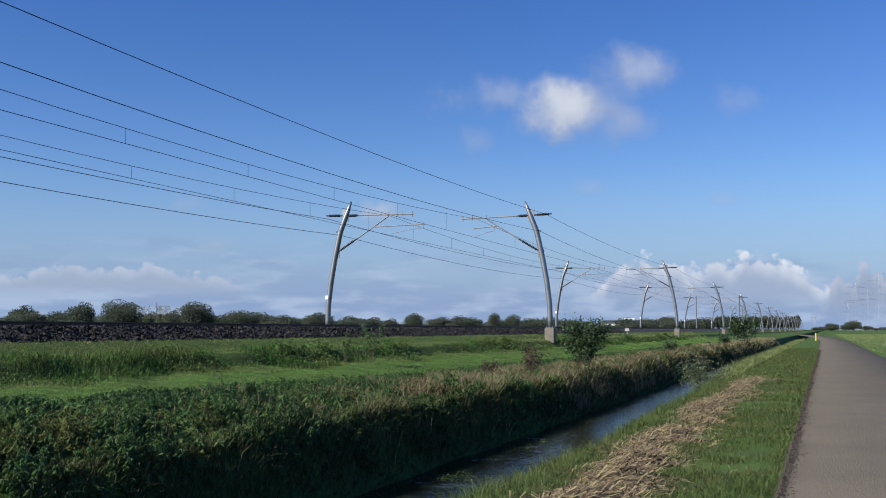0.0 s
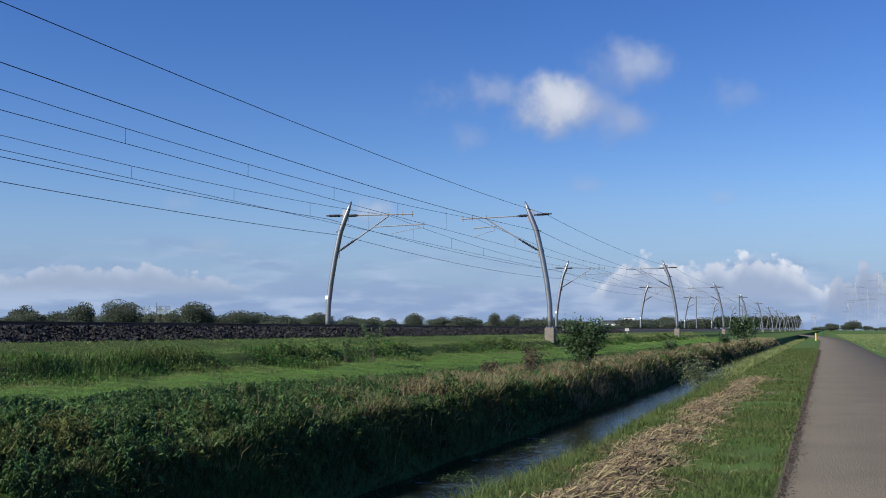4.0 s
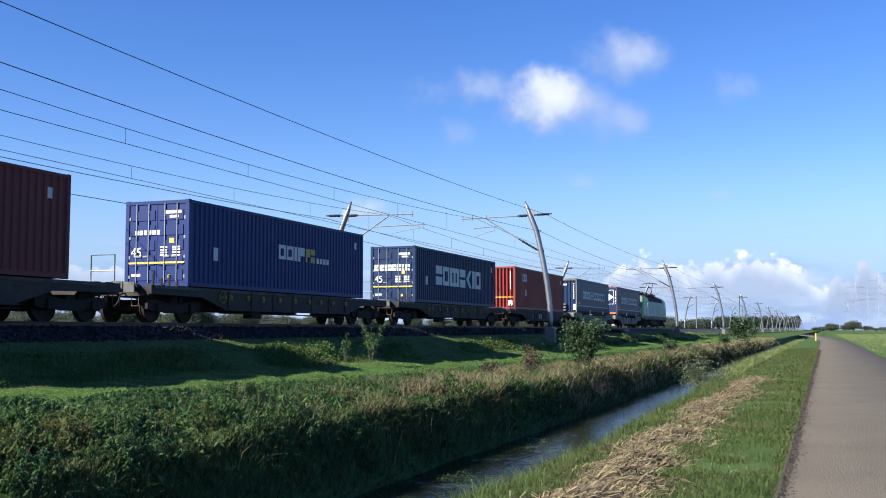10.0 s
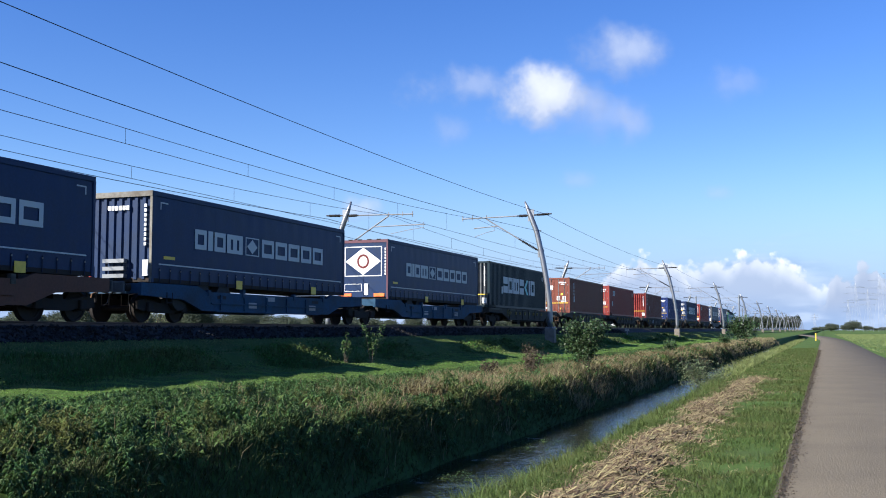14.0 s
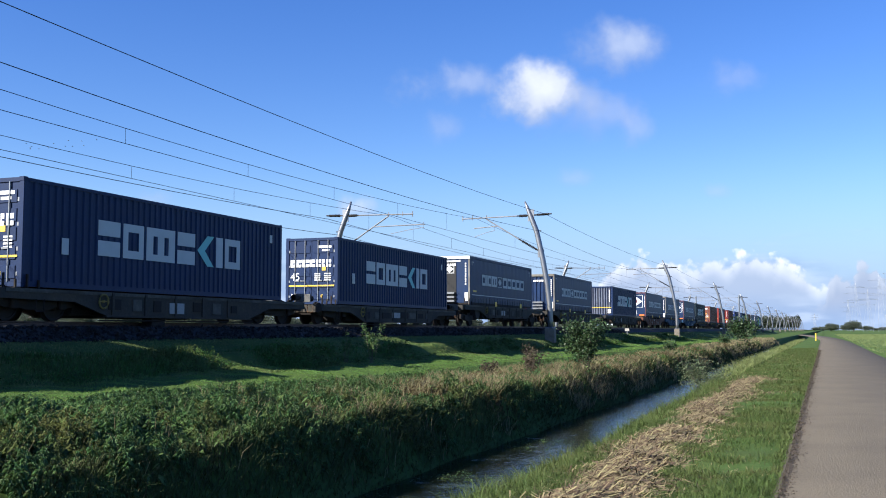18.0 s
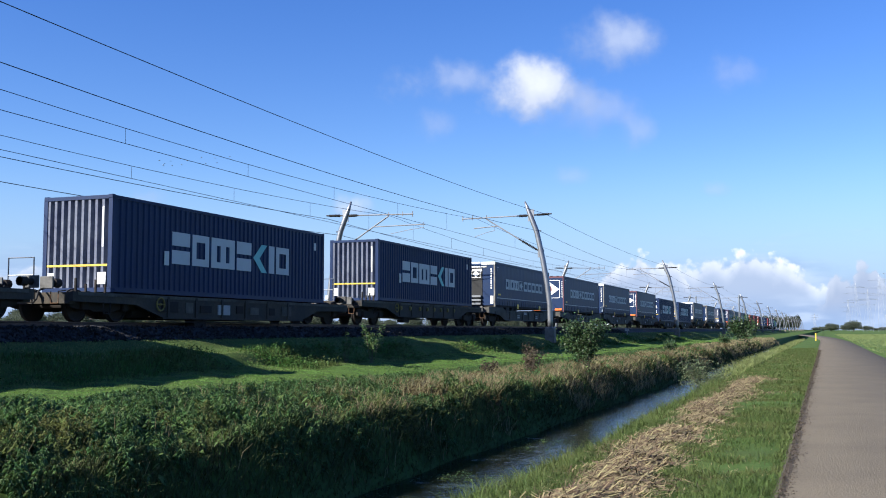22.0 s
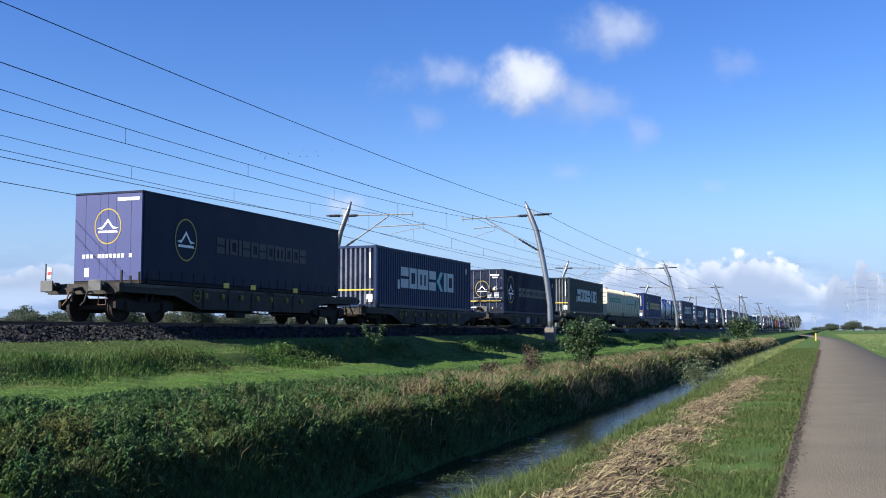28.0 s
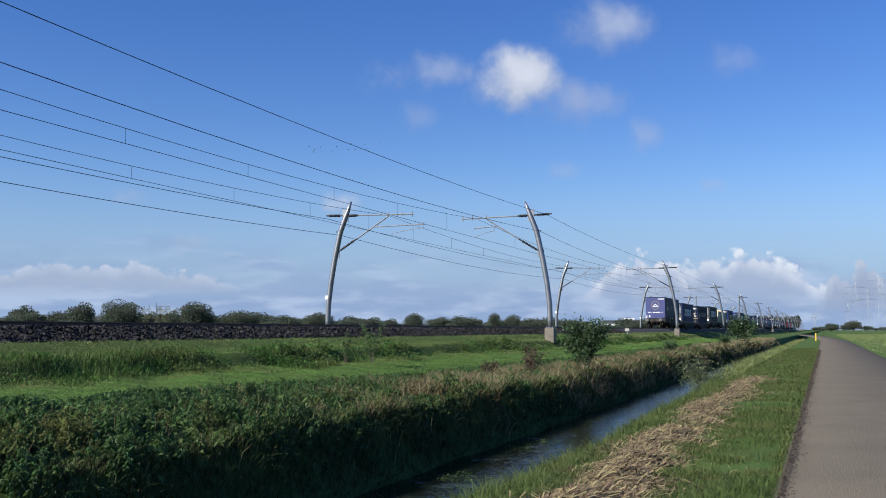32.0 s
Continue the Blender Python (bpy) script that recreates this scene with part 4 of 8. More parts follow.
def wagon(label, paintkey, ya, yb, deck, style, front, rear, rail=False):
    """A carrying unit from ya (rear) to yb (front) along the train, its origin on the rails at ya. front, rear: 'buffer' or 'joint'."""
    pm = PAINT[paintkey]
    t = group_of("intermodal_wagon", label, "railway wagon", pose(0, 0, 0), "wagons of the train")
    L = yb - ya
    a, b = 0.75, L - 0.75
    d = deck
    lo = 0.4 if style == "pocket" else d - 0.72
    c = 3.6
    for s in (-1, 1):
        bm = bmesh.new()
        if style == "pocket":
            outline = [(a, d - 0.42), (a + 2.2, d - 0.5), (a + 3.3, lo), (b - 3.3, lo), (b - 2.2, d - 0.5), (b, d - 0.42), (b, d - 0.03), (b - 3.0, d - 0.03), (b - 3.5, d - 0.2), (a + 3.5, d - 0.2), (a + 3.0, d - 0.03), (a, d - 0.03)]
        else:
            outline = [(a, d - 0.3), (a + 2.8, d - 0.34), (a + c + 0.6, lo), (b - c - 0.6, lo), (b - 2.8, d - 0.34), (b, d - 0.3), (b, d - 0.03), (a, d - 0.03)]
        prism(bm, outline, s * 1.3 - 0.06, s * 1.3 + 0.06)
        part("side_beam", bm, pm, t)
        k = 0
        y = a + c + 0.8
        while y < b - c - 0.6:
            boxed("stiffener", s * 1.3 - 0.09 + s * 0.02, s * 1.3 + 0.09 + s * 0.02, y - 0.05, y + 0.05, lo + 0.03, (d - 0.28 if style == "pocket" else d - 0.05), pm, t)
            if k % 3 == 1 and s > 0 and style == "pocket":
                boxed("data_panel", s * 1.3 + (0.061 if s > 0 else -0.067), s * 1.3 + (0.067 if s > 0 else -0.061), y + 0.3, y + 0.85, lo + 0.14, lo + 0.34, PAINT["panelgrey"], t, "grey data panel")
            y += 1.55
            k += 1
        boxed("flange", s * 1.3 - 0.11, s * 1.3 + 0.11, a + c + 0.5, b - c - 0.5, lo - 0.03, lo, pm, t)
    # fittings on the side towards the road
    x = 1.36
    rnd = random.Random(int(L * 1000) + len(label))
    if style == "flat":
        boxed("deck_edge", 1.3, 1.385, a + 0.2, b - 0.2, d - 0.13, d - 0.035, PAINT["edgedust"], t, "dusty deck edge")
        y = a + c + 0.9
        k = 0
        odd = int(ya) % 2 if paintkey == "darkwagon" else 2
        while y < b - c - 0.9:
            if odd == 0:
                shared("lashing_bracket", "lashing_bracket", lambda bm: (box(bm, 0, 0.075, -0.09, 0.09, -0.1, 0.1, 0.02), box(bm, 0.075, 0.09, -0.05, 0.05, -0.05, 0.05)), PAINT["edgedust"] if k % 2 else PAINT["ochre"], t, pose(x, y, lo + 0.42))
            elif odd == 1:
                w = rnd.uniform(0.35, 0.95)
                boxed("side_panel", x, x + 0.03, y - w / 2, y + w / 2, lo + rnd.uniform(0.1, 0.2), d - rnd.uniform(0.2, 0.3), PAINT["panelgrey" if k == 3 else "edgedust"] if k % 2 else M["iron"], t)
            else:
                boxed("gusset", x - 0.002, x + 0.05, y - 0.03, y + 0.03, lo + 0.04, d - 0.14, pm, t)
            y += rnd.uniform(0.95, 1.3)
            k += 1
        if odd < 2:
            bm = bmesh.new()
            yy = a + c + 0.35
            n = 16
            ring = [(x + 0.06, yy + 0.2 * math.cos(2 * math.pi * j / n), lo + 0.42 + 0.2 * math.sin(2 * math.pi * j / n)) for j in range(n + 1)]
            tube(bm, ring, 0.028, 6, False)
            tube(bm, [(x + 0.06, yy - 0.2, lo + 0.42), (x + 0.06, yy + 0.2, lo + 0.42)], 0.016, 5)
            tube(bm, [(x, yy, lo + 0.42), (x + 0.08, yy, lo + 0.42)], 0.04, 6)
            part("brake_wheel", bm, PAINT["ochre"], t, "yellowed hand brake wheel")
        bm = bmesh.new()
        tube(bm, [(1.3, a + c + 0.3, lo - 0.12), (1.3, b - c - 0.3, lo - 0.12)], 0.022, 5)
        for j in range(5):
            yy = a + c + 0.6 + j * (b - a - 2 * c - 1.2) / 4
            tube(bm, [(1.3, yy, lo - 0.12), (1.3, yy, lo)], 0.018, 5)
        part("brake_rod", bm, M["iron"], t)
        yy = a + c + rnd.uniform(1.5, 3.0)
        boxed("battery_box", 0.9, 1.28, yy, yy + 0.7, lo - 0.28, lo - 0.03, M["iron"], t, bev=0.02)
        for j in range(4):
            yy = a + 0.15 + 0.42 * j
            boxed("stanchion", 1.27, 1.32, yy, yy + 0.05, d - 0.06, d + (0.34 if j % 2 == 0 else 0.2), M["iron"], t)
    else:
        # Slots without an opening: black plates carry the shade inside them.
        for yy in (a + 4.2, b - 4.8):
            boxed("lifting_slot", x - 0.004, x + 0.004, yy, yy + 0.55, lo + 0.42, lo + 0.53, M["rubber"], t, "lifting slot drawn as a black plate")
        for yy, h2 in ((a + 5.8, 0.16), (b - 6.4, 0.1), (a + 3.6, 0.06), (b - 3.9, 0.12)):
            boxed("edge_bracket", x - 0.1, x + 0.035, yy, yy + 0.16, d - 0.34, d - 0.2 + h2, PAINT["edgedust"] if paintkey != "bluewagon" else pm, t)
        boxed("lower_shadow_lip", x - 0.02, x + 0.05, a + c + 0.2, b - c - 0.2, lo + 0.24, lo + 0.28, pm, t)
        mid = (a + b) / 2
        boxed("data_plate", x, x + 0.008, mid - 0.5, mid + 0.15, d - 0.42, d - 0.26, PAINT["panelgrey"], t, "pale data plate")
    for y in (a, b - 0.25):
        boxed("headstock", -1.24, 1.24, y, y + 0.25, d - 0.36, d - 0.05, pm, t)
    for y in (a + 1.0, b - 3.0):
        boxed("end_deck", -1.24, 1.24, y - 0.5, y + 2.2, d - 0.2, d - 0.06, M["iron"], t)
    n = 6
    for k in range(n):
        y = a + c + (b - a - 2 * c) * (k + 0.5) / n
        boxed("cross_beam", -1.24, 1.24, y - 0.1, y + 0.1, lo + 0.06, lo + 0.3, M["iron"], t)
    for y in (a + 3.2, b - 3.4):
        bm = bmesh.new()
        tube(bm, [(0.75, y, d - 0.55), (0.75, y + 0.9, d - 0.55)], 0.18, 10)
        part("brake_cylinder", bm, M["iron"], t)
    for y in (a + 0.7, b - 0.9):
        for s in (-1, 1):
            boxed("support_spigot", s * 1.13 - 0.08, s * 1.13 + 0.08, y, y + 0.2, d - 0.06, d - 0.002, M["iron"], t)
    bogie(t, 0.0 if rear == "joint" else 2.45)
    if front != "joint":
        bogie(t, L - 2.45)
        buffers(t, b, 1)
    if rear != "joint":
        buffers(t, a, -1)
    if rail:
        bm = bmesh.new()
        tube(bm, [(-1.0, a + 0.1, d - 0.05), (-1.0, a + 0.1, d + 0.95), (-0.1, a + 0.1, d + 0.95), (-0.1, a + 0.1, d - 0.05)], 0.025, 6)
        tube(bm, [(-1.0, a + 0.1, d + 0.45), (-0.1, a + 0.1, d + 0.45)], 0.02, 6)
        part("hand_rail", bm, M["galv"], t, "grey tubular hand rail")
    bm = bmesh.new()
    tube(bm, [(1.36, a + 1.3, d - 0.65), (1.36, a + 1.3, d - 0.3)], 0.02, 6)
    tube(bm, [(1.36, a + 1.6, d - 0.65), (1.36, a + 1.6, d - 0.3)], 0.02, 6)
    tube(bm, [(1.36, a + 1.3, d - 0.62), (1.36, a + 1.6, d - 0.62)], 0.02, 6)
    part("step", bm, M["iron"], t)
    return t


# ---- train: locomotive ----
def locomotive():
    L = 18.6
    t = group_of("locomotive", "silver and lime green electric locomotive with a raised pantograph", "locomotive", pose(0, 0, 0))
    ring = [(1.44, 1.12), (1.5, 1.28), (1.5, 1.9), (1.5, 2.25), (1.495, 2.55), (1.485, 2.85), (1.47, 3.12), (1.42, 3.3), (1.36, 3.45), (1.05, 3.72), (0.6, 3.82)]
    full = ring + [(-x, z) for x, z in ring[::-1]]

    def back(z):
        return float(np.interp(z, [1.1, 1.9, 2.3, 2.6, 2.9, 3.2, 3.5, 3.85], [0.0, 0.0, 0.08, 0.2, 0.36, 0.57, 0.85, 1.4]))

    stations = [(0, 0.9), (0.35, 0.985), (1.0, 1.0), (L - 1.0, 1.0), (L - 0.35, 0.985), (L, 0.9)]
    bm = bmesh.new()
    rings = []
    for y, sx in stations:
        row = []
        for x, z in full:
            bk = back(z) * max(0.0, 1 - min(y, L - y) / 2.2)
            row.append(bm.verts.new((x * sx, y + bk if y < L / 2 else y - bk, z)))
        rings.append(row)
    k = len(full)
    for p, q in zip(rings, rings[1:]):
        for j in range(k):
            bm.faces.new((p[j], p[(j + 1) % k], q[(j + 1) % k], q[j]))
    for row in (rings[0], rings[-1]):
        for j in range(k // 2 - 1):
            bm.faces.new((row[j], row[j + 1], row[k - 2 - j], row[k - 1 - j]))
    body = part("body", bm, PAINT["silver"], t, "silver grey car body")
    # roof shell and its walkway
    bm = bmesh.new()
    pts = [(1.485, 3.1), (1.437, 3.3), (1.375, 3.47), (1.06, 3.745), (0.6, 3.845)]
    pts = pts + [(-x, z) for x, z in pts[::-1]]
    a = [bm.verts.new((x, 4.0, z)) for x, z in pts]
    b = [bm.verts.new((x, L - 3.4, z)) for x, z in pts]
    for j in range(len(pts) - 1):
        bm.faces.new((a[j], a[j + 1], b[j + 1], b[j]))
    part("roof_cover", bm, PAINT["roof"], t, "dark grey roof")
    # lime cab corners and roof edges, laid on the body's curve
    rx, rz = [p[0] for p in ring], [p[1] for p in ring]
    rb = [back(z) for z in rz]
    for s in (1, -1):
        bm = bmesh.new()
        rows = []
        for z in np.linspace(1.3, 3.44, 22):
            reach = float(np.interp(z, [1.3, 2.2, 2.6, 2.9, 3.05, 3.14, 3.44], [0.36, 0.4, 0.55, 0.95, 1.6, 4.0, 4.0]))
            row = []
            for f in np.linspace(0, 1, 12):
                y0 = reach * f ** 1.6
                sx = float(np.interp(y0, [0, 0.35, 1.0], [0.9, 0.985, 1.0]))
                row.append(bm.verts.new((s * (float(np.interp(z, rz, rx)) * sx + 0.016), y0 + float(np.interp(z, rz, rb)) * max(0.0, 1 - y0 / 2.2) - 0.006, z)))
            rows.append(row)
        for p, q in zip(rows, rows[1:]):
            for k2 in range(11):
                bm.faces.new((p[k2], p[k2 + 1], q[k2 + 1], q[k2]))
        part("green_trim", bm, PAINT["lime"], t, "lime green cab trim")
        bm = bmesh.new()
        out = [(L - 3.5, 3.14), (L - 1.5, 3.1), (L - 1.0, 3.08), (L - 1.05, 3.25), (L - 1.2, 3.44), (L - 3.5, 3.44)]
        v = [bm.verts.new((s * (1.508 - 0.33 * max(0, z - 3.12)), y, z)) for y, z in out]
        bm.faces.new(v)
        part("green_trim", bm, PAINT["lime"], t, "lime green roof trim")
    bm = bmesh.new()
    for y0, y1 in ((1.2, 4.0), (L - 3.5, L - 1.2)):
        v = [bm.verts.new((x, y, z)) for y in (y0, y1) for x, z in ((1.38, 3.46), (1.06, 3.735), (0.6, 3.835), (-0.6, 3.835), (-1.06, 3.735), (-1.38, 3.46))]
        for j in range(5):
            bm.faces.new((v[j], v[j + 1], v[j + 7], v[j + 6]))
    part("cab_roof", bm, PAINT["lime"], t, "lime green cab roof")
    # side picture panel with a pale mountain band
    x = 1.507
    bm = bmesh.new()
    v = [bm.verts.new((x, y, z)) for y, z in ((4.1, 1.42), (15.3, 1.42), (15.3, 3.1), (4.1, 3.1))]
    bm.faces.new(v)
    part("side_panel", bm, PAINT["bluegrey"], t, "blue grey side panel")
    # a snowy ridge: jagged faces, with rock slanting down from each summit
    bm, bn = bmesh.new(), bmesh.new()
    rng = random.Random(5)
    for j, (yc, w, h) in enumerate(((4.75, 0.75, 0.5), (5.5, 0.8, 0.42), (6.6, 1.1, 0.5), (7.5, 0.8, 0.34), (8.2, 0.22, 1.15), (9.3, 1.25, 0.85), (10.3, 0.9, 0.5), (11.0, 0.7, 0.3))):
        dx = x + 0.004 + 0.0012 * j
        left = [(yc - w * f, 1.44 + h * ((1 - f) ** 1.15 + rng.uniform(-0.06, 0.06))) for f in (0.75, 0.5, 0.3, 0.12)]
        right = [(yc + w * f, 1.44 + h * ((1 - f) ** 1.3 + rng.uniform(-0.06, 0.06))) for f in (0.15, 0.35, 0.55, 0.8)]
        ridge = [(max(4.12, yc - w), 1.435)] + [(max(4.12, p), q) for p, q in left] + [(yc, 1.44 + h)] + right + [(yc + w, 1.435)]
        up = [bm.verts.new((dx, p, q)) for p, q in ridge]
        dn = [bm.verts.new((dx, p, 1.43)) for p, q in ridge]
        for k2 in range(len(up) - 1):
            bm.faces.new((dn[k2], dn[k2 + 1], up[k2 + 1], up[k2]))
        for q in range(3):
            f = 0.02 + 0.24 * q
            z1 = 1.44 + h * max(0.15, 1 - f * 1.25) * 0.97
            a, d = yc + w * f, w * rng.uniform(0.12, 0.2)
            v = [bn.verts.new((dx + 0.0006, p, z)) for p, z in ((a, z1), (a + d * 1.1, z1 - h * 0.22), (a + d * 2.2, max(1.44, z1 - h * 0.55)), (a + d * 1.3, max(1.45, z1 - h * 0.45)), (a + d * 0.3, z1 - h * 0.25))]
            bn.faces.new(v)
    part("mountain_shade", bn, PAINT["textblue"], t, "slate rock faces of the mountain picture")
    part("mountain_band", bm, PAINT["snow"], t, "pale jagged mountain picture")
    bm = bmesh.new()
    v = [bm.verts.new((x + 0.005, p, q)) for p, q in ((11.0, 1.43), (15.28, 1.43), (15.28, 1.95), (14.6, 2.1), (14.1, 2.2), (13.4, 2.02), (12.2, 1.6))]
    bm.faces.new(v)
    part("green_field", bm, PAINT["limepale"], t, "yellow green picture area")
    bm = bmesh.new()
    for y0, w in ((8.8, 0.55), (9.45, 0.85), (10.5, 0.5), (11.1, 1.5)):
        mark(bm, x + 0.006, y0, y0 + w, 2.46, 2.6)
    for k2, w in enumerate((0.2, 0.1, 0.2)):
        mark(bm, x + 0.008, 13.2 + 0.27 * k2, 13.2 + 0.27 * k2 + w, 1.58, 1.84)
    mark(bm, x + 0.008, 14.05, 14.9, 1.6, 1.72)
    part("side_mark", bm, PAINT["textblue"], t, "slate blue block marks")
    for s in (1, -1):
        boxed("lower_band", s * 1.5 - 0.05, s * 1.5 + 0.05, 0.45, L - 0.45, 1.1, 1.4, PAINT["darkgrey"], t, "dark grey lower band")
    # doors, windows and hand rails of the two cabs
    for y0, y1 in ((2.55, 3.25), (L - 2.66, L - 1.96)):
        for s in (1, -1):
            d = boxed("cab_door", s * 1.5 - 0.004, s * 1.5 + 0.012 * s, y0, y1, 1.3, 3.1, PAINT["silver"], t, "silver cab door")
            boxed("door_window", s * 1.5 - 0.003, s * 1.5 + 0.018 * s, y0 + 0.15, y1 - 0.15, 2.35, 2.98, PAINT["paleglass"], d, "pale door window")
            boxed("window_frame", s * 1.5 - 0.003, s * 1.5 + 0.015 * s, y0 + 0.11, y1 - 0.11, 2.31, 3.02, M["rubber"], d)
            for y in (y0 - 0.08, y1 + 0.08):
                bm = bmesh.new()
                tube(bm, [(s * 1.55, y, 1.25), (s * 1.55, y, 2.6)], 0.022, 6)
                part("hand_rail", bm, M["white"], t)
    boxed("side_plate", 1.5, 1.512, 1.5, 2.7, 1.95, 2.2, PAINT["limepale"], t, "small green side plate")
    # ends
    for y, s in ((0.0, -1), (L, 1)):
        bm = bmesh.new()
        z0, z1 = 2.42, 3.38
        for xa, xb in ((-1.12, -0.03), (0.03, 1.12)):
            low = None
            for q in (z0, 2.6, 2.75, 2.9, 3.05, 3.2, z1):
                e = 1 - 0.07 * (q - z0)
                pair = [bm.verts.new((p * e, y - s * back(q) + s * 0.035, q)) for p in (xa, xb)]
                if low:
                    bm.faces.new((low[0], low[1], pair[1], pair[0]))
                low = pair
        bn = bmesh.new()
        low = None
        for q in (2.25, 2.55, 2.85, 3.12, 3.3, 3.45, 3.72, 3.8):
            e = float(np.interp(q, rz, rx)) * 0.88
            pair = [bn.verts.new((p * e, y - s * back(q) + s * 0.02, q)) for p in (-1, 1)]
            if low:
                bn.faces.new((low[0], low[1], pair[1], pair[0]))
            low = pair
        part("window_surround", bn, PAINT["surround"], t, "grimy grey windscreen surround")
        part("windscreen", bm, PAINT["screen"], t, "pale hazy raked windscreen")
        boxed("nose_panel", -1.25, 1.25, min(y, y + s * 0.012), max(y, y + s * 0.012), 1.6, 2.15, M["white"], t, "white nose panel")
        boxed("nose_band", -1.28, 1.28, min(y, y + s * 0.016), max(y, y + s * 0.016), 1.3, 1.55, M["red"], t, "red band")
        for z in (1.66, 1.8, 1.94, 2.08, 2.24):
            boxed("nose_stripe", -1.2, 1.2, min(y, y + s * 0.02), max(y, y + s * 0.02), z - 0.022, z + 0.022, M["rubber"], t, "black nose stripe")
        for xx in (-1.0, 1.0):
            bm = bmesh.new()
            tube(bm, [(xx, y, 1.85), (xx, y + s * 0.04, 1.85)], 0.13, 12)
            part("headlight", bm, M["glass"], t)
        bm = bmesh.new()
        for xx in (-1.2, -0.55, 0.55, 1.2):
            tube(bm, [(xx, y + s * 0.3, 1.1), (xx, y + s * 0.34, 2.0)], 0.02, 6)
        for z in (1.45, 1.75, 2.0):
            tube(bm, [(-1.2, y + s * 0.32, z), (-0.55, y + s * 0.32, z)], 0.018, 6)
            tube(bm, [(0.55, y + s * 0.32, z), (1.2, y + s * 0.32, z)], 0.018, 6)
        part("front_rail", bm, M["iron"], t, "dark shunter rail")
        boxed("buffer_beam", -1.35, 1.35, min(y, y + s * 0.25), max(y, y + s * 0.25), 0.75, 1.25, M["iron"], t, bev=0.03)
        boxed("snow_plough", -1.2, 1.2, min(y - s * 0.1, y + s * 0.1), max(y - s * 0.1, y + s * 0.1), 0.2, 0.6, M["iron"], t)
        buffers(t, y + s * 0.2, s)
    # underframe
    boxed("skirt", -1.46, 1.46, 0.5, L - 0.5, 0.98, 1.2, PAINT["darkgrey"], t, "dark grey skirt")
    boxed("transformer_box", -1.3, 1.3, 7.3, 11.6, 0.3, 0.98, M["iron"], t, bev=0.05)
    for y in (2.2, 6.2, 12.2, 16.6):
        boxed("sand_box", 1.0, 1.35, y - 0.3, y + 0.3, 0.5, 0.98, M["iron"], t, bev=0.03)
    for y in (4.7, L - 4.7):
        bg_ = bogie(t, y, 3.0, 0.6)
        for k2 in (-1, 1):
            shared("tyre", "loco_rim", lambda bm: rim_shape(bm, 0.6), M["tyre"], bg_, pose(0.765, k2 * 1.5, 0.6), "bright steel tyre")
    for y in (1.9, 4.7, L - 4.7, L - 1.9):
        boxed("bogie_gear", 0.6, 1.15, y - 0.75, y + 0.75, 0.32, 0.95, M["iron"], t, bev=0.06)
        boxed("cable_box", 1.15, 1.32, y - 0.3, y + 0.25, 0.55, 0.9, M["iron"], t, bev=0.03)
    rng = random.Random(2)
    for k2 in range(9):
        y = 1.4 + 1.95 * k2
        boxed("skirt_vent", 1.545, 1.556, y, y + rng.uniform(0.15, 0.3), 1.14, 1.3, M["rubber"], t)
    # roof equipment: bus bars on posts, breakers and a duct
    rnd2 = random.Random(9)
    for k2 in range(12):
        y = 6.6 + 0.62 * k2
        bm = bmesh.new()
        xx, hh = rnd2.uniform(-0.5, 0.9), rnd2.uniform(0.2, 0.42)
        for j in range(4):
            tube(bm, [(xx, y, 3.83 + hh * j / 4), (xx, y, 3.83 + hh * (j + 0.55) / 4)], 0.07 - 0.008 * j, 8)
        tube(bm, [(xx, y, 3.83), (xx, y, 3.83 + hh)], 0.035, 6)
        part("roof_insulator", bm, M["insul"], t, "dark ribbed roof insulator")
    for xx in (0.35, 0.75):
        bm = bmesh.new()
        tube(bm, [(xx, 3.4, 4.12), (xx, 6.5, 4.2), (xx - 0.1, 9.5, 4.12), (xx, 13.6, 4.14)], 0.028, 6)
        part("bus_bar", bm, M["iron"], t, "dark roof bus bar")
    for y, w in ((7.0, 0.6), (8.6, 0.35), (10.4, 0.9), (12.2, 0.4)):
        boxed("roof_box", 0.15, 0.75, y, y + w, 3.84, 4.06, M["iron"], t, bev=0.03)
    for y, up in ((4.6, False), (14.6, True)):
        pan = boxed("pantograph", -0.5, 0.5, y - 0.75, y + 0.75, 3.98, 4.06, M["iron"], t, "dark folding pantograph")
        for sx in (-0.45, 0.45):
            for sy in (-0.6, 0.6):
                bm = bmesh.new()
                for j in range(3):
                    tube(bm, [(sx, y + sy, 3.82 + 0.055 * j), (sx, y + sy, 3.85 + 0.055 * j)], 0.06, 8)
                part("insulator", bm, M["insul"], pan)
        knee = (0, y + 1.6, 4.85) if up else (0, y + 1.7, 4.22)
        head = (0, y - 0.4, 5.62) if up else (0, y - 0.9, 4.28)
        bm = bmesh.new()
        tube(bm, [(0, y + (0.3 if up else -0.4), 4.05), knee], 0.055, 6)
        part("lower_arm", bm, M["iron"], pan)
        bm = bmesh.new()
        for s in (-1, 1):
            tube(bm, [knee, (s * 0.45, head[1], head[2])], 0.03, 6)
        part("upper_arm", bm, M["iron"], pan)
        bm = bmesh.new()
        for dy in (-0.28, 0.28):
            tube(bm, [(-0.95, head[1] + dy, head[2] - 0.16), (-0.7, head[1] + dy, head[2] + 0.02), (0.7, head[1] + dy, head[2] + 0.02), (0.95, head[1] + dy, head[2] - 0.16)], 0.028, 6)
        for s in (-0.45, 0.45):
            tube(bm, [(s, head[1] - 0.28, head[2]), (s, head[1] + 0.28, head[2])], 0.02, 6)
        part("collector_head", bm, M["iron"], pan)
    rng = random.Random(9)
